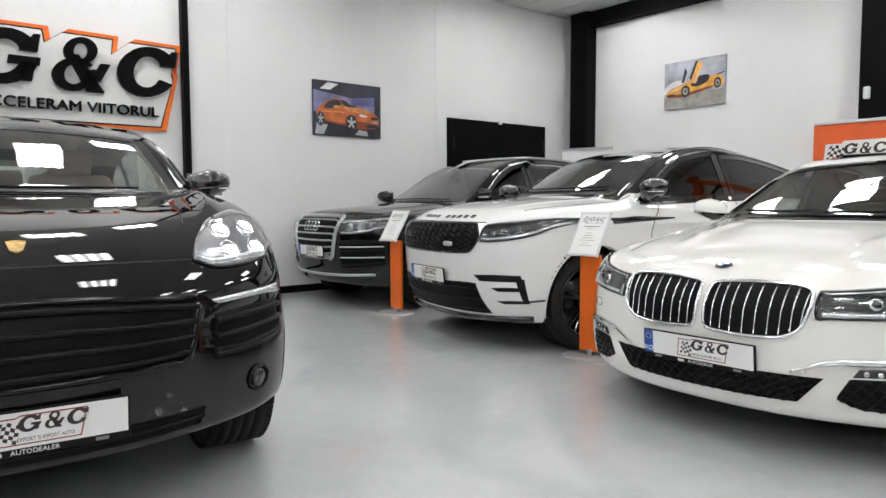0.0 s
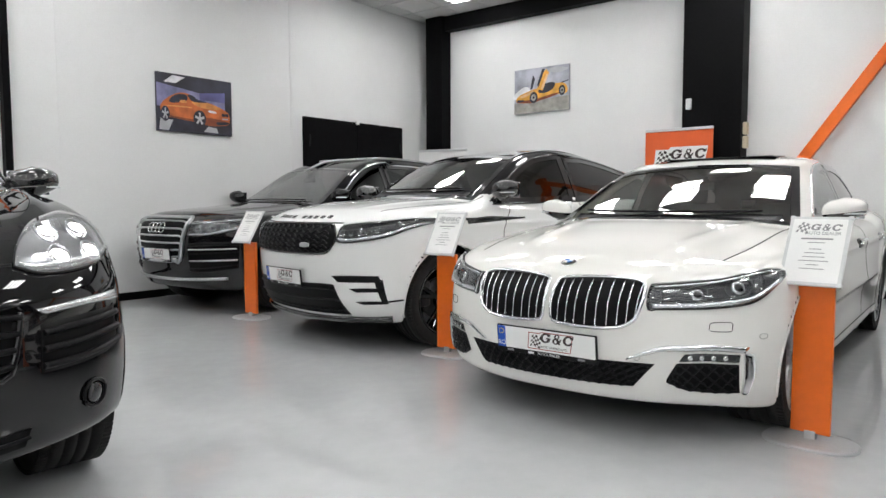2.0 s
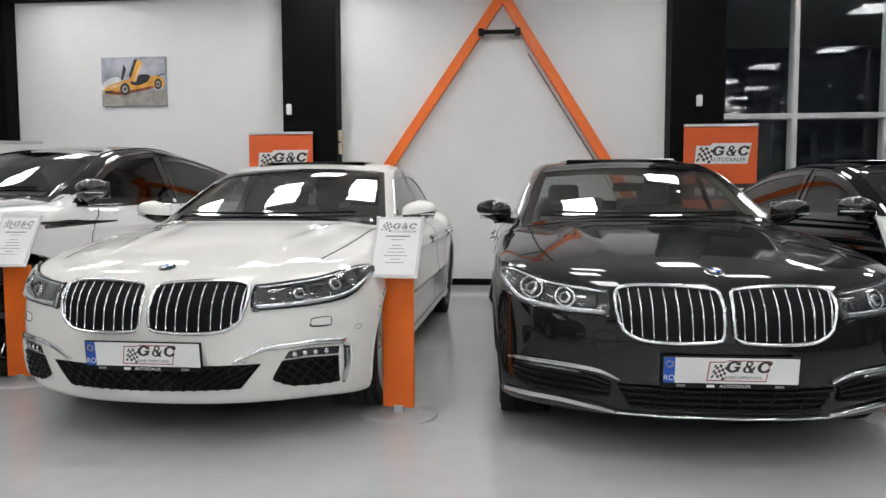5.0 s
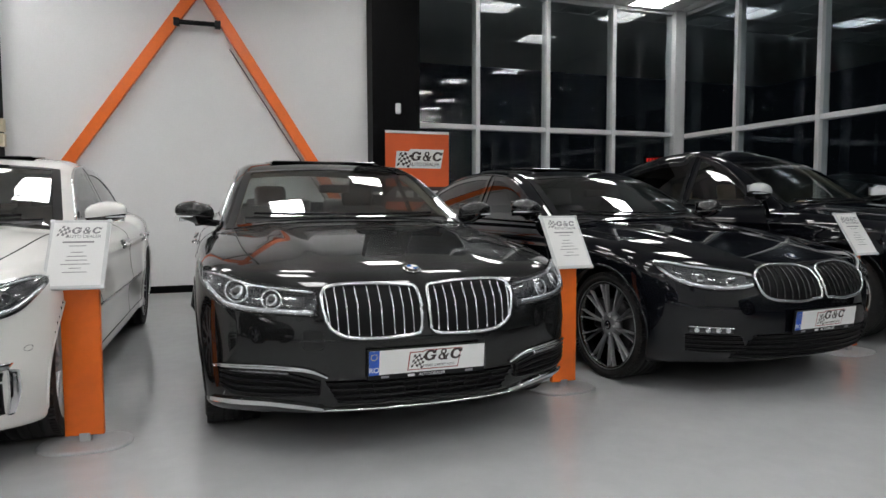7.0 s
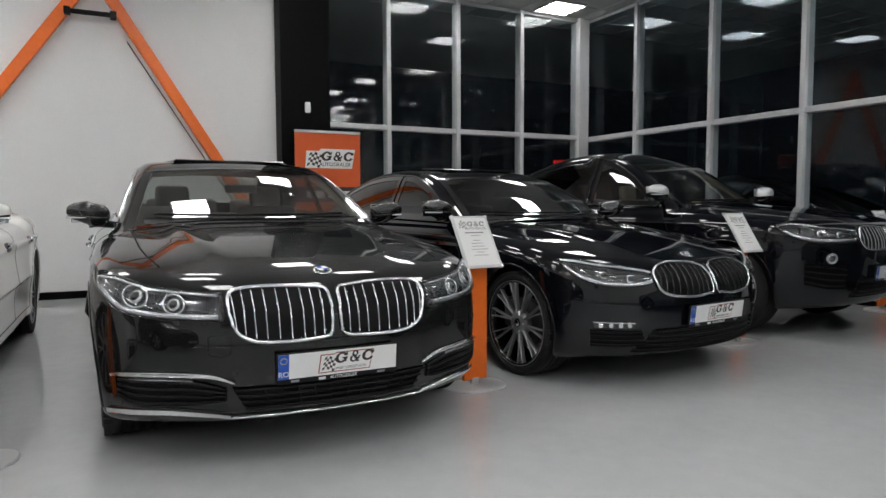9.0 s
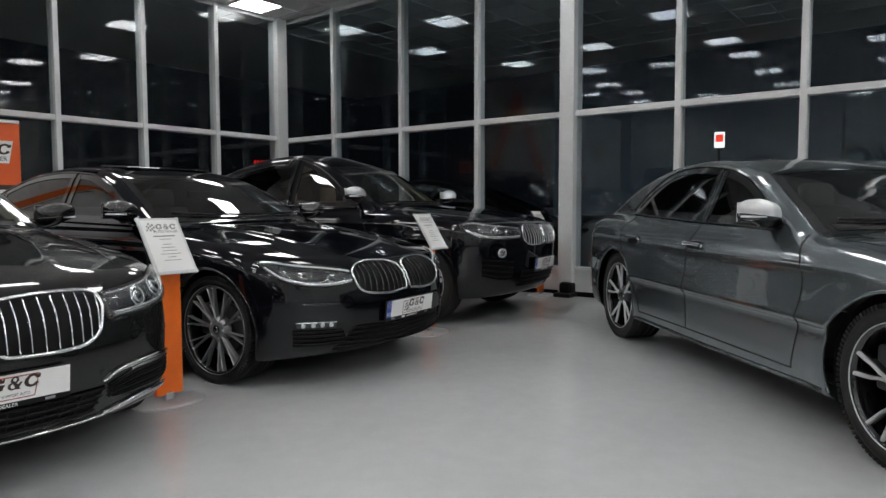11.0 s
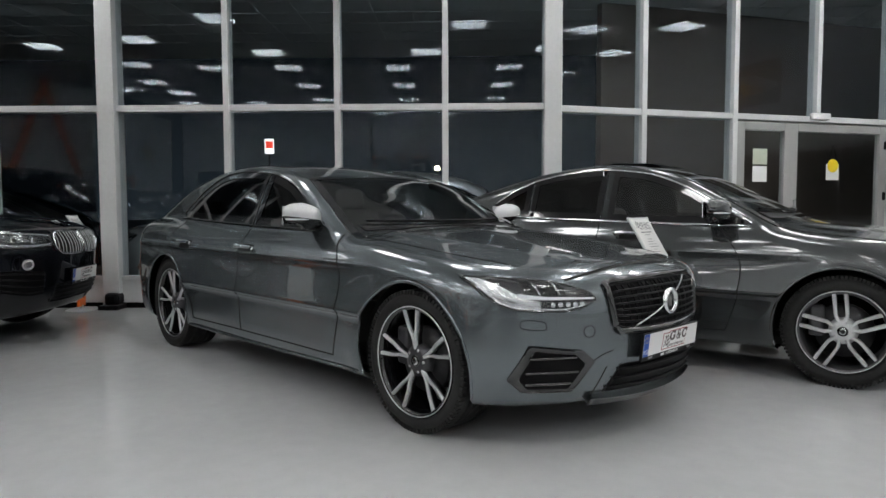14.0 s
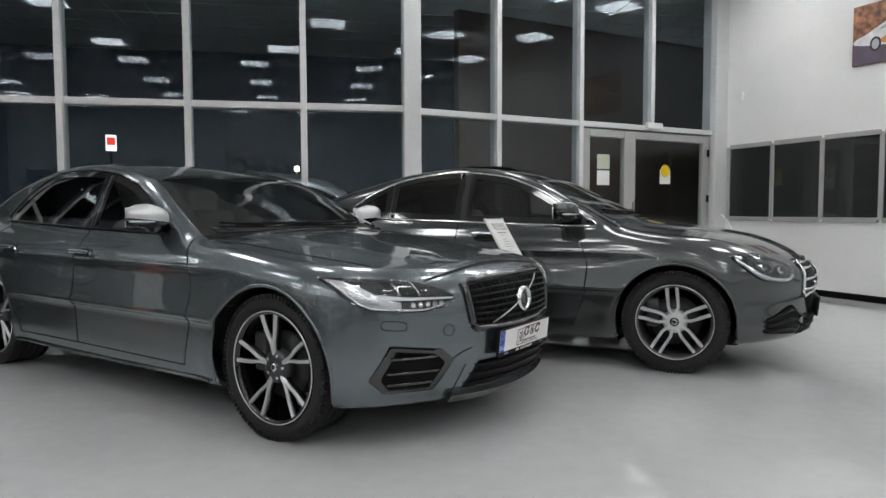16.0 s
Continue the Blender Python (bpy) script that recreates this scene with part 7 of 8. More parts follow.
# ---------- showroom things ----------
# wall sign over the black car
sg = tagged(new("wall_sign"), "large dealer wall sign with black raised shapes and an orange edge", "sign")
edge = [(0.22, 2.80), (0.36, 2.86), (1.18, 2.86), (1.20, 2.74), (1.36, 2.86), (1.82, 2.855), (1.80, 2.70), (1.98, 2.85), (2.454, 2.845), (2.40, 2.56), (2.415, 2.50), (2.274, 1.90), (0.22, 1.90)]


def inset(q, a, b):
    return [(x - (a if x > 0.5 else 0), z - (b if z > 2.2 else -b)) for x, z in q]


wall_shape("orange_edge", LEFT, edge, 0.03, 0.03, M["orange"], sg)
wall_shape("black_line", LEFT, inset(edge, 0.05, 0.035), 0.034, 0.004, M["black_paint"], sg)
wall_shape("white_face", LEFT, inset(edge, 0.062, 0.05), 0.038, 0.004, M["white_plastic"], sg)
emblem(sg, LEFT.m @ Matrix.Translation((1.44, -0.10, 2.515)), 0.53, M["black_paint"], 0.06)
text_part("lettering", "ACCELERAM VIITORUL", 0.145, LEFT.m @ Matrix.Translation((1.37, -0.07, 2.09)) @ pose(0, 0, 0, 90, 0, 0) @ Matrix.Diagonal((1.1, 1, 1, 1)), M["black_paint"], sg, depth=0.028)


# canvases
def canvas(name, pl, u0, u1, z0, z1, label, ground):
    c = tagged(new(name), label, "picture")
    wall_box("canvas", pl, u0, u1, z0, z1, ground, 0.035, 0.036, c, bevel=0.004)
    w, h = u1 - u0, z1 - z0
    return c, lambda pts, nm, mt, k=0: wall_shape(nm, pl, [(u0 + x * w, z0 + y * h) for x, y in pts], 0.0375 + 0.0008 * k, 0.001, mt, c)


M["print_dark"] = mat("print_night", (0.02, 0.02, 0.035), 0.4, mottle=0.5, mscale=4)
M["print_violet"] = mat("print_violet", (0.10, 0.10, 0.26), 0.4, mottle=0.4, mscale=3)
M["print_grey"] = mat("print_pale", (0.42, 0.43, 0.46), 0.4, mottle=0.15, mscale=6)
M["print_orange"] = mat("print_orange", (0.52, 0.13, 0.03), 0.35, mottle=0.3, mscale=8)
M["print_gold"] = mat("print_gold", (0.70, 0.34, 0.05), 0.35, mottle=0.25, mscale=8)
M["print_sky"] = mat("print_sky", (0.36, 0.37, 0.43), 0.4, mottle=0.35, mscale=5)
M["print_field"] = mat("print_field", (0.30, 0.29, 0.27), 0.4, mottle=0.3, mscale=9)


def blob(cx, cy, rx, ry, n=18):
    return [(cx + rx * math.cos(t), cy + ry * math.sin(t)) for t in np.linspace(0, 2 * np.pi, n, endpoint=False)]


def coupe_print(put, mt, x0, y0, s, flip=1, sy=0.66, shade="print_shade"):
    """A printed low sports car in three-quarter view."""
    q = lambda pts: [(x0 + flip * x * s, y0 + y * s * sy * 1.25) for x, y in pts][:: flip]
    rnd = lambda pts: [tuple(r) for r in spline(pts, 44, True)]
    put(q(rnd([(0.0, 0.2), (0.03, 0.06), (0.3, -0.03), (0.75, -0.06), (0.97, 0.02), (1.0, 0.16), (0.95, 0.27), (0.64, 0.36), (0.47, 0.52), (0.3, 0.56), (0.14, 0.48), (0.02, 0.36)])), "printed_body", mt, 1)
    put(q(rnd([(0.02, 0.12), (0.3, 0.06), (0.62, 0.05), (0.64, -0.02), (0.3, -0.02), (0.05, 0.05)])), "printed_shade", M[shade], 1.5)
    put(q(rnd([(0.12, 0.37), (0.28, 0.37), (0.60, 0.34), (0.47, 0.48), (0.3, 0.52), (0.18, 0.46)])), "printed_glass", M["print_dark"], 2)
    put(q(rnd([(0.68, -0.02), (0.95, 0.03), (0.965, 0.11), (0.72, 0.07)])), "printed_grille", M["print_dark"], 2)
    put(q(rnd([(0.60, 0.19), (0.74, 0.19), (0.75, 0.24), (0.64, 0.25)])), "printed_lamp", M["print_grey"], 2)
    put(q(rnd([(0.62, 0.33), (0.82, 0.26), (0.95, 0.245), (0.8, 0.3)])), "printed_gleam", M["print_pale"], 2)
    for wx, r in ((0.09, 0.10), (0.5, 0.125)):
        for k, (rr, mm) in enumerate(((1.0, "print_dark"), (0.68, "print_grey"), (0.5, "print_dark"))):
            put([(x0 + flip * (wx + r * 0.66 * rr * math.cos(t)) * s, y0 + (0.02 + r * rr * math.sin(t)) * s * sy * 1.6) for t in np.linspace(0, 2 * np.pi, 20, endpoint=False)][:: flip], "printed_wheel", M[mm], 2 + k)


M["print_shade"] = mat("print_rust", (0.22, 0.05, 0.015), 0.35, mottle=0.3, mscale=8)
M["print_pale"] = mat("print_gleam", (0.75, 0.48, 0.25), 0.35, mottle=0.2, mscale=8)
a0, a1 = LEFT.u(10.85), LEFT.u(5.33)
zb, zt = LEFT.z(8.1, 5.6), LEFT.z(8.1, 9.92)
pic, put = canvas("wall_picture", LEFT, a0, a1, zb, zt, "canvas print of an orange coupe in a violet hall", M["print_dark"])
rnd = lambda pts, n=44: [tuple(r) for r in spline(pts, n, True)]
M["print_haze"] = mat("print_haze", (0.20, 0.20, 0.36), 0.4, mottle=0.4, mscale=5)
M["print_light"] = mat("print_light", (0.72, 0.72, 0.74), 0.4, mottle=0.2, mscale=9)
M["print_amber"] = mat("print_amber", (0.66, 0.27, 0.07), 0.35, mottle=0.3, mscale=9)
put([(0.0, 0.42), (0.55, 0.42), (0.55, 0.72), (0.0, 0.82)], "printed_hall", M["print_haze"], 0)
put([(0.55, 0.45), (0.9, 0.42), (0.9, 0.78), (0.55, 0.72)], "printed_hall", M["print_violet"], 0.2)
put([(0.62, 0.46), (0.9, 0.43), (0.9, 0.60), (0.62, 0.60)], "printed_hall", M["print_haze"], 0.4)
put([(0.09, 0.84), (0.2, 0.97), (0.36, 0.96), (0.24, 0.84)], "printed_lamp", M["print_light"], 0.5)
put([(0.02, 0.02), (0.14, 0.02), (0.2, 0.2), (0.04, 0.22)], "printed_reflection", M["print_grey"], 0.5)
put([(0.6, 0.04), (0.8, 0.03), (0.78, 0.12), (0.66, 0.14)], "printed_reflection", M["print_grey"], 0.5)
put(rnd([(0.045, 0.44), (0.147, 0.59), (0.285, 0.685), (0.41, 0.68), (0.53, 0.60), (0.677, 0.565), (0.828, 0.505), (0.942, 0.42), (0.965, 0.30), (0.93, 0.2), (0.70, 0.155), (0.475, 0.20), (0.197, 0.24), (0.07, 0.29)], 64), "printed_body", M["print_orange"], 1)
put(rnd([(0.08, 0.30), (0.2, 0.27), (0.46, 0.25), (0.62, 0.30), (0.9, 0.27), (0.93, 0.2), (0.70, 0.155), (0.475, 0.20), (0.197, 0.24)]), "printed_shade", M["print_shade"], 1.4)
put(rnd([(0.44, 0.545), (0.56, 0.575), (0.70, 0.55), (0.85, 0.485), (0.74, 0.45), (0.55, 0.47)]), "printed_gleam", M["print_amber"], 1.8)
put(rnd([(0.09, 0.43), (0.2, 0.455), (0.40, 0.46), (0.44, 0.44), (0.2, 0.43)]), "printed_gleam", M["print_amber"], 1.8)
put(rnd([(0.15, 0.52), (0.20, 0.61), (0.285, 0.66), (0.38, 0.655), (0.372, 0.56), (0.22, 0.50)]), "printed_glass", M["print_dark"], 2.2)
put(rnd([(0.39, 0.665), (0.46, 0.66), (0.53, 0.60), (0.65, 0.565), (0.47, 0.555), (0.42, 0.60)]), "printed_glass", M["print_dark"], 2.2)
put(rnd([(0.29, 0.555), (0.36, 0.565), (0.375, 0.52), (0.30, 0.515)], 20), "printed_mirror", M["print_amber"], 2.6)
put(rnd([(0.66, 0.425), (0.73, 0.435), (0.785, 0.40), (0.70, 0.39)], 24), "printed_lamp", M["print_light"], 2.6)
for a, b in ((0.855, 0.895), (0.905, 0.945)):
    put(rnd([(a, 0.40), (b, 0.395), (b, 0.35), (a, 0.355)], 20), "printed_grille", M["print_dark"], 2.6)
put(rnd([(0.78, 0.235), (0.94, 0.25), (0.935, 0.21), (0.80, 0.185)], 24), "printed_grille", M["print_dark"], 2.6)
put([(0.86, 0.29), (0.94, 0.29), (0.94, 0.315), (0.86, 0.315)], "printed_plate", M["print_grey"], 2.8)
for wx, wy, rx, ry in ((0.545, 0.265, 0.085, 0.15), (0.1, 0.30, 0.055, 0.13)):
    put(blob(wx, wy, rx, ry, 24), "printed_wheel", M["print_dark"], 3)
    for k in range(5):
        a = 2 * math.pi * k / 5 + 0.3
        c, d = math.cos(a), math.sin(a)
        put([(wx - d * rx * 0.12, wy + c * ry * 0.12), (wx + (c * 0.75 - d * 0.16) * rx, wy + (d * 0.75 + c * 0.16) * ry), (wx + (c * 0.75 + d * 0.16) * rx, wy + (d * 0.75 - c * 0.16) * ry), (wx + d * rx * 0.12, wy - c * ry * 0.12)][::-1], "printed_spoke", M["print_grey"], 3.6)
b0, b1 = BACK.u(-18.1), BACK.u(-22.57)
pic, put = canvas("wall_picture", BACK, b0, b1, BACK.z(-18.1, 7.38), BACK.z(-18.1, 10.88), "canvas print of a golden sports car with raised doors", M["print_sky"])
put([(0.0, 0.0), (1.0, 0.0), (1.0, 0.32), (0.0, 0.25)], "printed_ground", M["print_field"], 0)
put(rnd([(0.0, 0.45), (0.2, 0.6), (0.35, 0.5), (0.2, 0.36), (0.0, 0.34)]), "printed_cloud", M["print_light"], 0.2)
put(rnd([(0.55, 0.92), (0.8, 0.97), (0.98, 0.9), (0.8, 0.84)]), "printed_cloud", M["print_grey"], 0.2)
put([(0.3, 0.53), (0.35, 0.85), (0.39, 0.76), (0.335, 0.53)], "printed_door", M["print_dark"], 0.8)
put(rnd([(0.04, 0.34), (0.12, 0.43), (0.26, 0.49), (0.40, 0.54), (0.56, 0.52), (0.74, 0.60), (0.90, 0.60), (0.965, 0.52), (0.96, 0.38), (0.80, 0.36), (0.5, 0.27), (0.33, 0.225), (0.06, 0.26)], 60), "printed_body", M["print_gold"], 1)
put(rnd([(0.05, 0.30), (0.3, 0.30), (0.5, 0.33), (0.78, 0.40), (0.8, 0.36), (0.5, 0.27), (0.33, 0.225), (0.06, 0.26)]), "printed_shade", M["print_shade"], 1.4)
put(rnd([(0.12, 0.40), (0.26, 0.46), (0.36, 0.49), (0.30, 0.42), (0.15, 0.36)]), "printed_gleam", M["print_pale"], 1.6)
put(rnd([(0.45, 0.47), (0.56, 0.62), (0.74, 0.63), (0.72, 0.50), (0.56, 0.42)]), "printed_cockpit", M["print_dark"], 2)
put(rnd([(0.06, 0.315), (0.18, 0.31), (0.17, 0.275), (0.07, 0.275)], 24), "printed_grille", M["print_dark"], 2)
put([(0.42, 0.52), (0.55, 0.90), (0.60, 0.94), (0.645, 0.86), (0.53, 0.48)][::-1], "printed_door", M["print_gold"], 3)
put([(0.43, 0.62), (0.52, 0.95), (0.575, 0.955), (0.555, 0.91), (0.455, 0.56)][::-1], "printed_glass", M["print_dark"], 3.4)
put([(0.50, 0.53), (0.60, 0.84), (0.63, 0.82), (0.54, 0.5)][::-1], "printed_gleam", M["print_pale"], 3.6)
put([(0.86, 0.62), (0.99, 0.655), (0.99, 0.635), (0.88, 0.60)][::-1], "printed_wing", M["print_dark"], 3)
for wx, wy, rx, ry in ((0.365, 0.345, 0.075, 0.125), (0.88, 0.44, 0.058, 0.11)):
    put(blob(wx, wy, rx, ry, 24), "printed_wheel", M["print_dark"], 3)
    put(blob(wx, wy, rx * 0.62, ry * 0.62, 20), "printed_rim", M["print_field"], 3.5)
    put(blob(wx, wy, rx * 0.25, ry * 0.25, 14), "printed_hub", M["print_dark"], 4)
c0 = END.u(179.35)
M["print_autumn"] = mat("print_autumn", (0.24, 0.10, 0.045), 0.4, grain=0.75, scale=16, mottle=0.6, mscale=5)
M["print_road"] = mat("print_road", (0.11, 0.085, 0.12), 0.4, mottle=0.2, mscale=4)
pic, put = canvas("wall_picture", END, c0, c0 + 1.05, 2.78, 3.47, "canvas print of a white sports car before autumn trees", M["print_autumn"])
put([(0.0, 0.0), (1.0, 0.0), (1.0, 0.26), (0.0, 0.36)], "printed_ground", M["print_road"], 0)
put(rnd([(0.02, 0.36), (0.03, 0.43), (0.16, 0.50), (0.30, 0.60), (0.48, 0.71), (0.72, 0.74), (0.93, 0.66), (0.98, 0.45), (0.9, 0.27), (0.5, 0.26), (0.2, 0.30)], 60), "printed_body", M["print_light"], 1)
put(rnd([(0.3, 0.34), (0.45, 0.46), (0.7, 0.56), (0.94, 0.56), (0.96, 0.38), (0.85, 0.28), (0.5, 0.27)]), "printed_flank", M["print_amber"], 1.4)
put(rnd([(0.30, 0.54), (0.38, 0.61), (0.50, 0.68), (0.66, 0.70), (0.62, 0.60), (0.44, 0.55)]), "printed_glass", M["print_grey"], 2)
for wx in (0.26, 0.84):
    put(blob(wx, 0.31, 0.062, 0.12, 24), "printed_wheel", M["print_dark"], 2.4)
    put(blob(wx, 0.31, 0.04, 0.085, 20), "printed_rim", M["print_grey"], 2.8)
# on the wall behind the camera, seen mirrored in the glass
pic, put = canvas("wall_picture", CLOSE, -1.2, 0.0, 2.0, 2.85, "canvas print of a dark car", M["print_grey"])
coupe_print(put, M["print_dark"], 0.1, 0.25, 0.8)
clock = tagged(new("wall_clock"), "round wall clock with a pale face", "clock")
for r, f, mt, nm in ((0.34, 0.04, "plastic", "rim"), (0.3, 0.043, "paper", "face")):
    wall_shape(nm, CLOSE, [(1.6 + r * math.cos(t), 2.4 + r * math.sin(t)) for t in np.linspace(0, 2 * np.pi, 40, endpoint=False)], f, 0.03, M[mt], clock)
for ang, ln in ((70, 0.2), (200, 0.14)):
    c, s = math.cos(radians(ang)), math.sin(radians(ang))
    wall_shape("clock_pointer", CLOSE, [(1.6 - s * 0.012, 2.4 + c * 0.012), (1.6 + c * ln, 2.4 + s * ln), (1.6 + s * 0.012, 2.4 - c * 0.012)], 0.046, 0.002, M["plastic"], clock)

# orange A-frame brace on the north wall
brace = tagged(new("wall_brace"), "orange painted steel A-shaped wall brace", "brace")
for (ua, za), (ub, zb2) in (((-2.66, 0.0), (0.10, 4.0)), ((2.42, 0.0), (-0.08, 4.0))):
    d = Vector((ub - ua, 0, zb2 - za))
    ang = math.degrees(math.atan2(d.x, d.z))
    box_part("leg", (0.132, 0.1, d.length), BACK.m @ Matrix.Translation(((ua + ub) / 2, -0.06, (za + zb2) / 2)) @ pose(0, 0, 0, 0, ang, 0), M["orange"], brace, 0.006)
bz = BACK.z(-49.2, 13.86)
bu0, bu1 = BACK.u(-47.75), BACK.u(-50.75)
tube("cross_bar", [BACK.m @ Vector((u, -0.13, bz)) for u in np.linspace(bu0, bu1, 4)], 0.03, M["plastic"], brace)
tube("cable", [BACK.m @ Vector((2.28 - 0.625 * z, -0.03, z)) for z in np.linspace(1.2, 3.1, 8)], 0.006, M["plastic"], brace)
for u in (bu0, bu1):
    wall_box("clamp", BACK, u - 0.035, u + 0.035, bz - 0.045, bz + 0.045, M["plastic"], 0.1, 0.17, brace, bevel=0.01)

# small wall boxes
for nm, u, z, lab in (("wall_sensor", -2.83, 1.1 + math.tan(radians(7.78)) * 8.9 / math.cos(radians(17.1)), "small white alarm sensor on the black column"),
                      ("wall_sensor", math.tan(radians(15.6)) * 8.9, 1.1 + math.tan(radians(8.05)) * 9.25, "small white alarm sensor on the black column")):
    box_part(nm, (0.07, 0.05, 0.14), BACK.m @ Matrix.Translation((u, -0.325, z)), M["white_plastic"], None, 0.014, smooth=True)
    tagged(scene.collection.objects[-1], lab, "sensor")
for dz2 in (0.0, 0.17):
    ob = box_part("junction_box", (0.05, 0.11, 0.15), BACK.m @ Matrix.Translation((-2.195 + 0.026, -0.18, 1.86 + dz2)), M["beige_plastic"], None, 0.01)
    tagged(ob, "beige junction box on the black column", "junction box")


# roll-up banners
def banner(m, w, h, label, material, art=True):
    b = tagged(new("roll_up_banner"), label, "banner", "roll-up banners")
    b.matrix_world = m
    box_part("sheet", (w, 0.004, h - 0.08), Matrix.Translation((0, 0, h / 2 + 0.03)), material, b)
    box_part("top_rail", (w, 0.03, 0.035), Matrix.Translation((0, 0, h - 0.01)), M["satin"], b, 0.006)
    box_part("base", (w + 0.04, 0.14, 0.09), Matrix.Translation((0, 0.0, 0.045)), M["satin"], b, 0.02)
    for s in (-1, 1):
        box_part("foot", (0.05, 0.36, 0.02), Matrix.Translation((s * w * 0.3, 0, 0.01)), M["satin"], b, 0.006)
    tube("pole", [(0, 0.03, 0.08), (0, 0.025, h)], 0.009, M["satin"], b)
    if art:
        y = -0.004
        mm = Matrix.Translation((0.02, y, h - 0.36))
        bm = bmesh.new()
        quad_bar(bm, mm @ Matrix.Translation((0, 0.0006, 0)), [(-0.31, -0.125), (0.33, -0.125), (0.33, 0.13), (-0.14, 0.13), (-0.16, 0.10), (-0.33, 0.10)])
        part("logo_ground", bm, M["paper"], b)
        checker_flag(b, mm @ Matrix.Translation((-0.31, -0.0006, -0.10)), 0.17, 0.17, 5, 5, M["dark_ink"])
        emblem(b, mm @ Matrix.Translation((0.11, -0.001, 0.035)), 0.125, M["dark_ink"])
        for word, x in (("AUTO", -0.048), ("DEALER", 0.17)):
            text_part("lettering", word, 0.068, mm @ Matrix.Translation((x, -0.001, -0.075)) @ pose(0, 0, 0, 90, 0, 0), M["dark_ink"], b)
        box_part("dark_band", (w, 0.002, 0.2), Matrix.Translation((0, y + 0.001, h - 0.83)), M["dark_ink"], b)
        for x, ww in ((-0.18, 0.24), (0.14, 0.3)):
            box_part("lettering_bar", (ww, 0.002, 0.09), Matrix.Translation((x, y - 0.001, h - 0.83)), M["paper"], b)
        box_part("lower_panel", (w * 0.8, 0.002, 0.5), Matrix.Translation((0, y + 0.001, h - 1.35)), M["paper"], b)
        for k in range(5):
            box_part("lettering_bar", (w * 0.6, 0.002, 0.04), Matrix.Translation((0, y - 0.001, h - 1.18 - k * 0.085)), M["ink"], b)
    return b


M["banner_orange"] = mat("orange_banner_print", (0.72, 0.11, 0.02), 0.5, mottle=0.06, mscale=2, grain=0.02)
for ua, ub, dist, top in ((-3.34, -2.48, 8.75, 2.055), (2.256, 3.146, 8.7, 2.085)):
    banner(BACK.m @ Matrix.Translation(((ua + ub) / 2, dist - 9.2, 0)), ub - ua, top, "orange roll-up banner with the dealer's emblem", M["banner_orange"])
banner(BACK.m @ Matrix.Translation((BACK.u(-12.9) + 0.5, -0.95, 0)) @ pose(0, 0, 0, 0, 0, 14), 0.8, 1.93, "white roll-up banner in the corner", M["paper"], False)


# price stands
M["foot"] = mat("silver_lacquer", (0.50, 0.51, 0.52), 0.38, metal=0.3, grain=0.04, scale=70)


def price_stand(m):
    """Silver foot, orange board and a tilted framed sheet; its front looks towards -y."""
    s = new("price_stand")
    n = 40
    ring = [(0.20 * abs(math.cos(t)) ** 0.7 * math.copysign(1, math.cos(t)), 0.14 * abs(math.sin(t)) ** 0.8 * math.copysign(1, math.sin(t))) for t in np.linspace(0, 2 * np.pi, n, endpoint=False)]
    bm = bmesh.new()
    for k, (sc, z) in enumerate(((1.0, 0.0), (1.0, 0.008), (0.97, 0.014), (0.6, 0.02))):
        row = [bm.verts.new((x * sc, y * sc, z)) for x, y in ring]
        if k:
            for i in range(n):
                bm.faces.new((last[i], last[(i + 1) % n], row[(i + 1) % n], row[i]))
        last = row
    bm.faces.new(last)
    part("base_plate", bm, M["foot"], s, smooth=False)
    box_part("bracket", (0.05, 0.03, 0.05), Matrix.Translation((0, 0.0, 0.035)), M["satin"], s, 0.004)
    box_part("board", (0.165, 0.028, 0.69), Matrix.Translation((0, 0.0, 0.392)), M["orange"], s, 0.004)
    tilt = Matrix.Translation((0, -0.02, 0.885)) @ pose(0, 0, 0, -32, 0, 0)
    fr = box_part("sheet_frame", (0.255, 0.014, 0.355), tilt, M["alu"], s, 0.006)
    sub = lambda x, z, w, h, mt, y=-0.0085, nm="print_bar": part(nm, rbox(bmesh.new(), (w, 0.0015, h), tilt @ Matrix.Translation((x, y, z))), M[mt], fr)
    sub(0, 0, 0.222, 0.322, "paper", -0.0075, "sheet")
    checker_flag(fr, tilt @ Matrix.Translation((-0.095, -0.0095, 0.088)), 0.05, 0.05, 5, 4, M["ink"])
    emblem(fr, tilt @ Matrix.Translation((0.03, -0.0095, 0.118)), 0.035, M["ink"])
    text_part("lettering", "AUTO DEALER", 0.022, tilt @ Matrix.Translation((0.02, -0.0095, 0.086)) @ pose(0, 0, 0, 90, 0, 0), M["ink"], fr, depth=0.0003)
    for z, w, h in ((0.058, 0.13, 0.007), (0.038, 0.07, 0.003), (0.005, 0.05, 0.003), (-0.015, 0.08, 0.003), (-0.035, 0.09, 0.003), (-0.055, 0.12, 0.003), (-0.075, 0.05, 0.003), (-0.095, 0.1, 0.003)):
        sub(0, z, w, h, "ink")
    for x in (-0.12, 0.12):
        for z in (-0.17, 0.17):
            part("corner_cap", rbox(bmesh.new(), (0.02, 0.018, 0.02), tilt @ Matrix.Translation((x, 0, z)), 0.004), M["satin"], fr)
    tagged(s, "orange price stand with a framed sheet on a silver foot", "price stand", "price stands")
    s.matrix_world = m
    return s


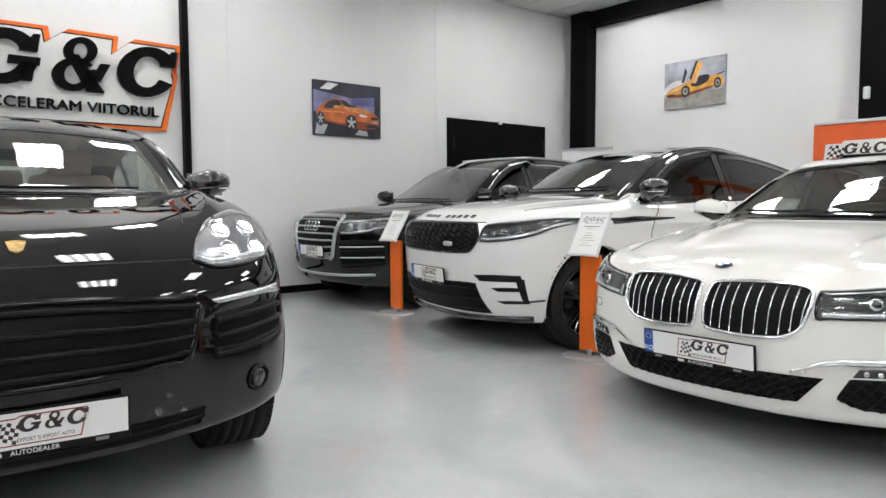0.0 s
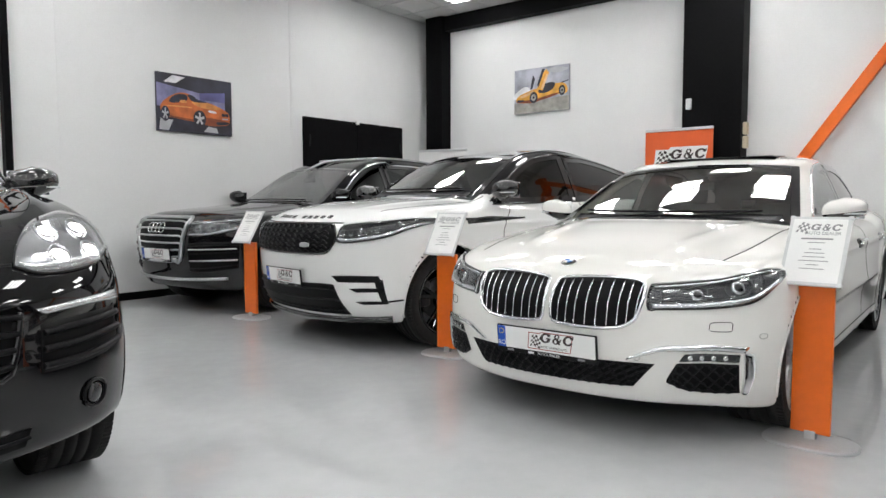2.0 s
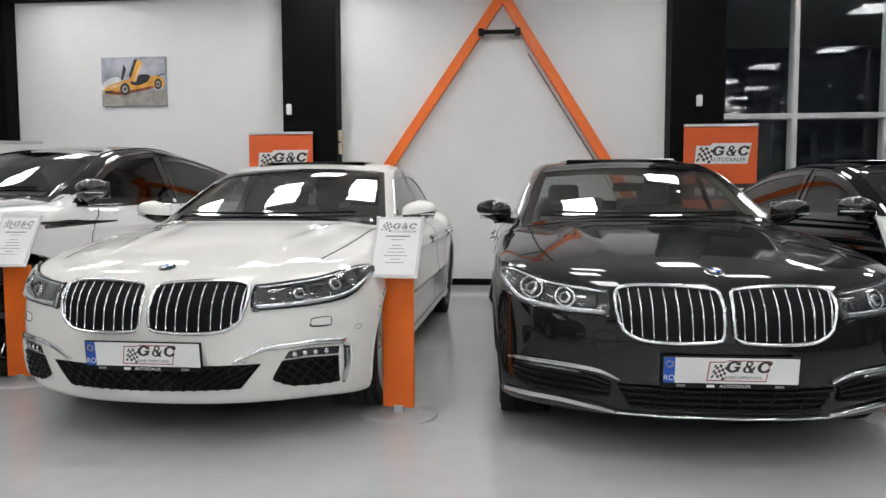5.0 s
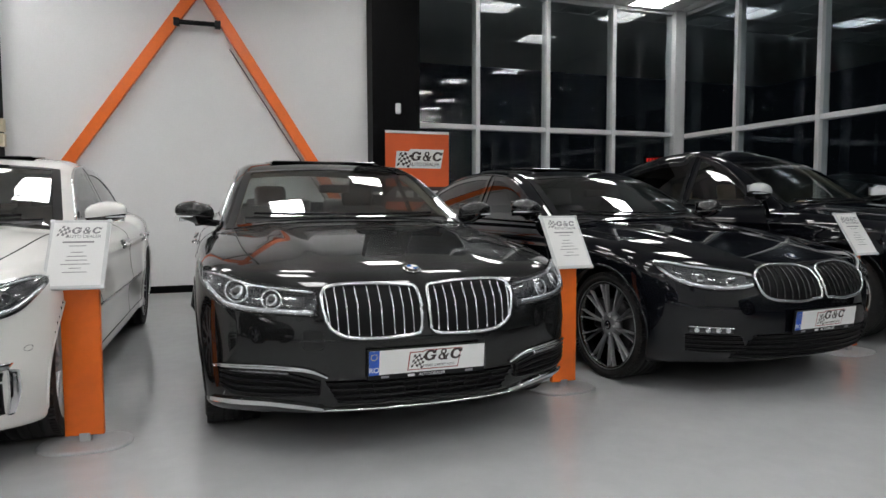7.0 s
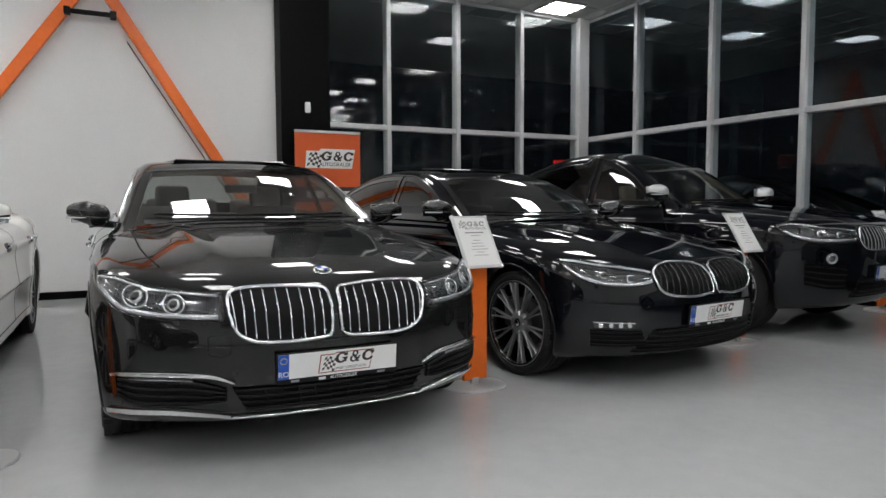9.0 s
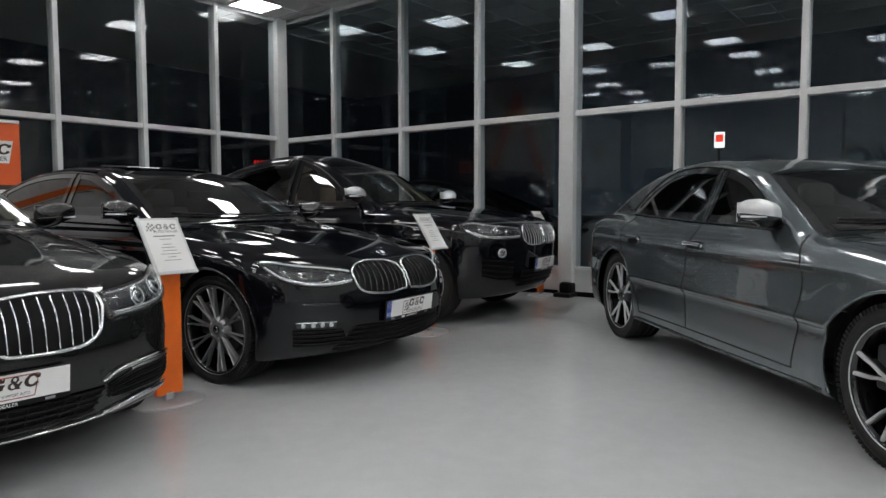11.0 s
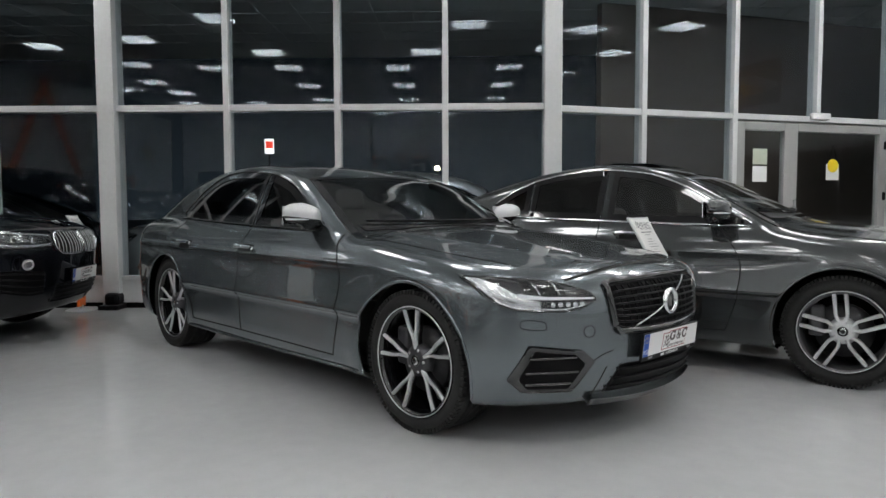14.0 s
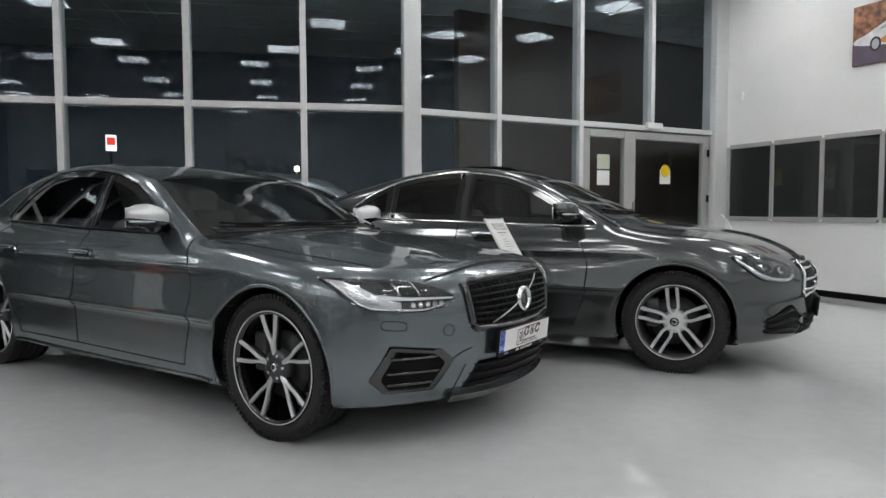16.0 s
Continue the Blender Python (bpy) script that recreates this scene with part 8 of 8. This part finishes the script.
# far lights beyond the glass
# added emissive sheet, fading upwards, to brighten the lower panes with blue
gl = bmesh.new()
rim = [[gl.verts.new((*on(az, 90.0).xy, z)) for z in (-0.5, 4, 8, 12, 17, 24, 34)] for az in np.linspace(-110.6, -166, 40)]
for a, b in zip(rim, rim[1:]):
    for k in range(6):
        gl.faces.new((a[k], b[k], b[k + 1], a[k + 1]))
pane_glow = bpy.data.materials.new("added_pane_glow")
pane_glow.use_nodes = True
hn = pane_glow.node_tree
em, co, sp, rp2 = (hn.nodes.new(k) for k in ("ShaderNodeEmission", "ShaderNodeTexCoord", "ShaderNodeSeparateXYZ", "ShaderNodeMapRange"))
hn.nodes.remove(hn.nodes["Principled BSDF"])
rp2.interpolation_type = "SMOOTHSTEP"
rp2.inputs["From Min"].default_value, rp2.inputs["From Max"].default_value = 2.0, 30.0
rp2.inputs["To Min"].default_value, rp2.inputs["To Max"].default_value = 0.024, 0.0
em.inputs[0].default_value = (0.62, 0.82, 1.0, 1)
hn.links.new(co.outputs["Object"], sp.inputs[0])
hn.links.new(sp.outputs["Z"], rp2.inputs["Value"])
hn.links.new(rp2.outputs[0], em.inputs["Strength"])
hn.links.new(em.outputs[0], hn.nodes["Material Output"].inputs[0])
tagged(part("backdrop", gl, pane_glow, smooth=True), "added glowing sheet that gives the lower panes their bluish brightness", "backdrop", kind="structure")
lamp = tagged(new("street_lamp"), "distant street lamp glowing warm in the night", "street lamp")
lp = on(-137.4, 30.0)
M["warm_glow"] = mat("sodium_lamp", (1.0, 0.72, 0.42), 0.5, emit=30.0)
tube("pole", [(lp.x, lp.y, -0.1), (lp.x, lp.y, 2.8)], 0.03, M["gap"], lamp)
gb = bmesh.new()
bmesh.ops.create_uvsphere(gb, u_segments=16, v_segments=10, radius=0.11, matrix=Matrix.Translation((lp.x, lp.y, 2.9)))
part("globe", gb, M["warm_glow"], lamp, smooth=True)
M["sign_white"] = mat("lit_sign_white", (1.0, 0.95, 0.92), 0.5, emit=1.6)
M["sign_red"] = mat("lit_sign_red", (0.9, 0.06, 0.03), 0.5, emit=1.2)
rs = tagged(new("lit_sign"), "small distant red and white lit sign on a post", "sign")
rp = on(-123.5, 20.0)
rs.matrix_world = pose(rp.x, rp.y, 0, 0, 0, 55.7 + 180)
box_part("sign_box", (0.26, 0.1, 0.42), Matrix.Translation((0, 0, 2.9)), M["sign_white"], rs, 0.02)
box_part("red_field", (0.2, 0.02, 0.2), Matrix.Translation((0, 0.056, 2.94)), M["sign_red"], rs, 0.004)
box_part("red_field", (0.2, 0.02, 0.2), Matrix.Translation((0, -0.056, 2.94)), M["sign_red"], rs, 0.004)
tube("post", [(0, 0, -0.1), (0, 0, 2.7)], 0.03, M["gap"], rs)
neon = tagged(new("neon_sign"), "small distant red neon lettering in the night", "sign")
M["neon_red"] = mat("neon_red", (0.9, 0.03, 0.02), 0.5, emit=0.5)
npt = on(-86.44, 22.0)
neon.matrix_world = pose(npt.x, npt.y, 0, 0, 0, -86.44)
box_part("sign_board", (0.8, 0.04, 0.26), Matrix.Translation((0, 0.03, 2.48)), M["gap"], neon, 0.005)
for k in range(7):
    box_part("lettering_bar", (0.06, 0.03, 0.11), Matrix.Translation((-0.27 + k * 0.09, 0, 2.5)), M["neon_red"], neon, 0.004)
tube("post", [(0, 0.05, -0.1), (0, 0.05, 2.36)], 0.03, M["gap"], neon)
stand = None
for x, y, yaw in ((2.29, 2.66, -55), (4.01, 0.78, -46), (1.05, 4.80, -46), (-0.47, 6.77, -46), (5.75, -1.02, -43), (7.89, -2.80, -42), (2.06, -4.34, -94), (1.21, -9.2, -84)):
    at = pose(x, y, 0, 0, 0, yaw)
    stand = copy_thing(stand, at) if stand else price_stand(at)
# added wall beyond the entrance: its brown stands in for reflections in the panes
tagged(wall_box("wall_lobby", ENTRY, e6 - 0.4, entry_end + 6.0, -0.1, CEIL, mat("door_reflection_brown", (0.12, 0.095, 0.078), 0.7, mottle=0.1, mscale=0.8), 0.15, -2.4), "added plain brown wall standing in for reflections in the entrance door", "wall")
wedge = bmesh.new()
rbox(wedge, (0.34, 0.22, 0.05), Matrix.Translation((0, 0, 0.025)), 0.01)
rbox(wedge, (0.2, 0.16, 0.14), Matrix.Translation((0, 0, 0.11)), 0.04)
tagged(part("rubber_block", wedge, M["plastic"]), "black rubber block on the floor by the window post", "block").matrix_world = pose(7.75, -3.1, 0, 0, 0, -49)
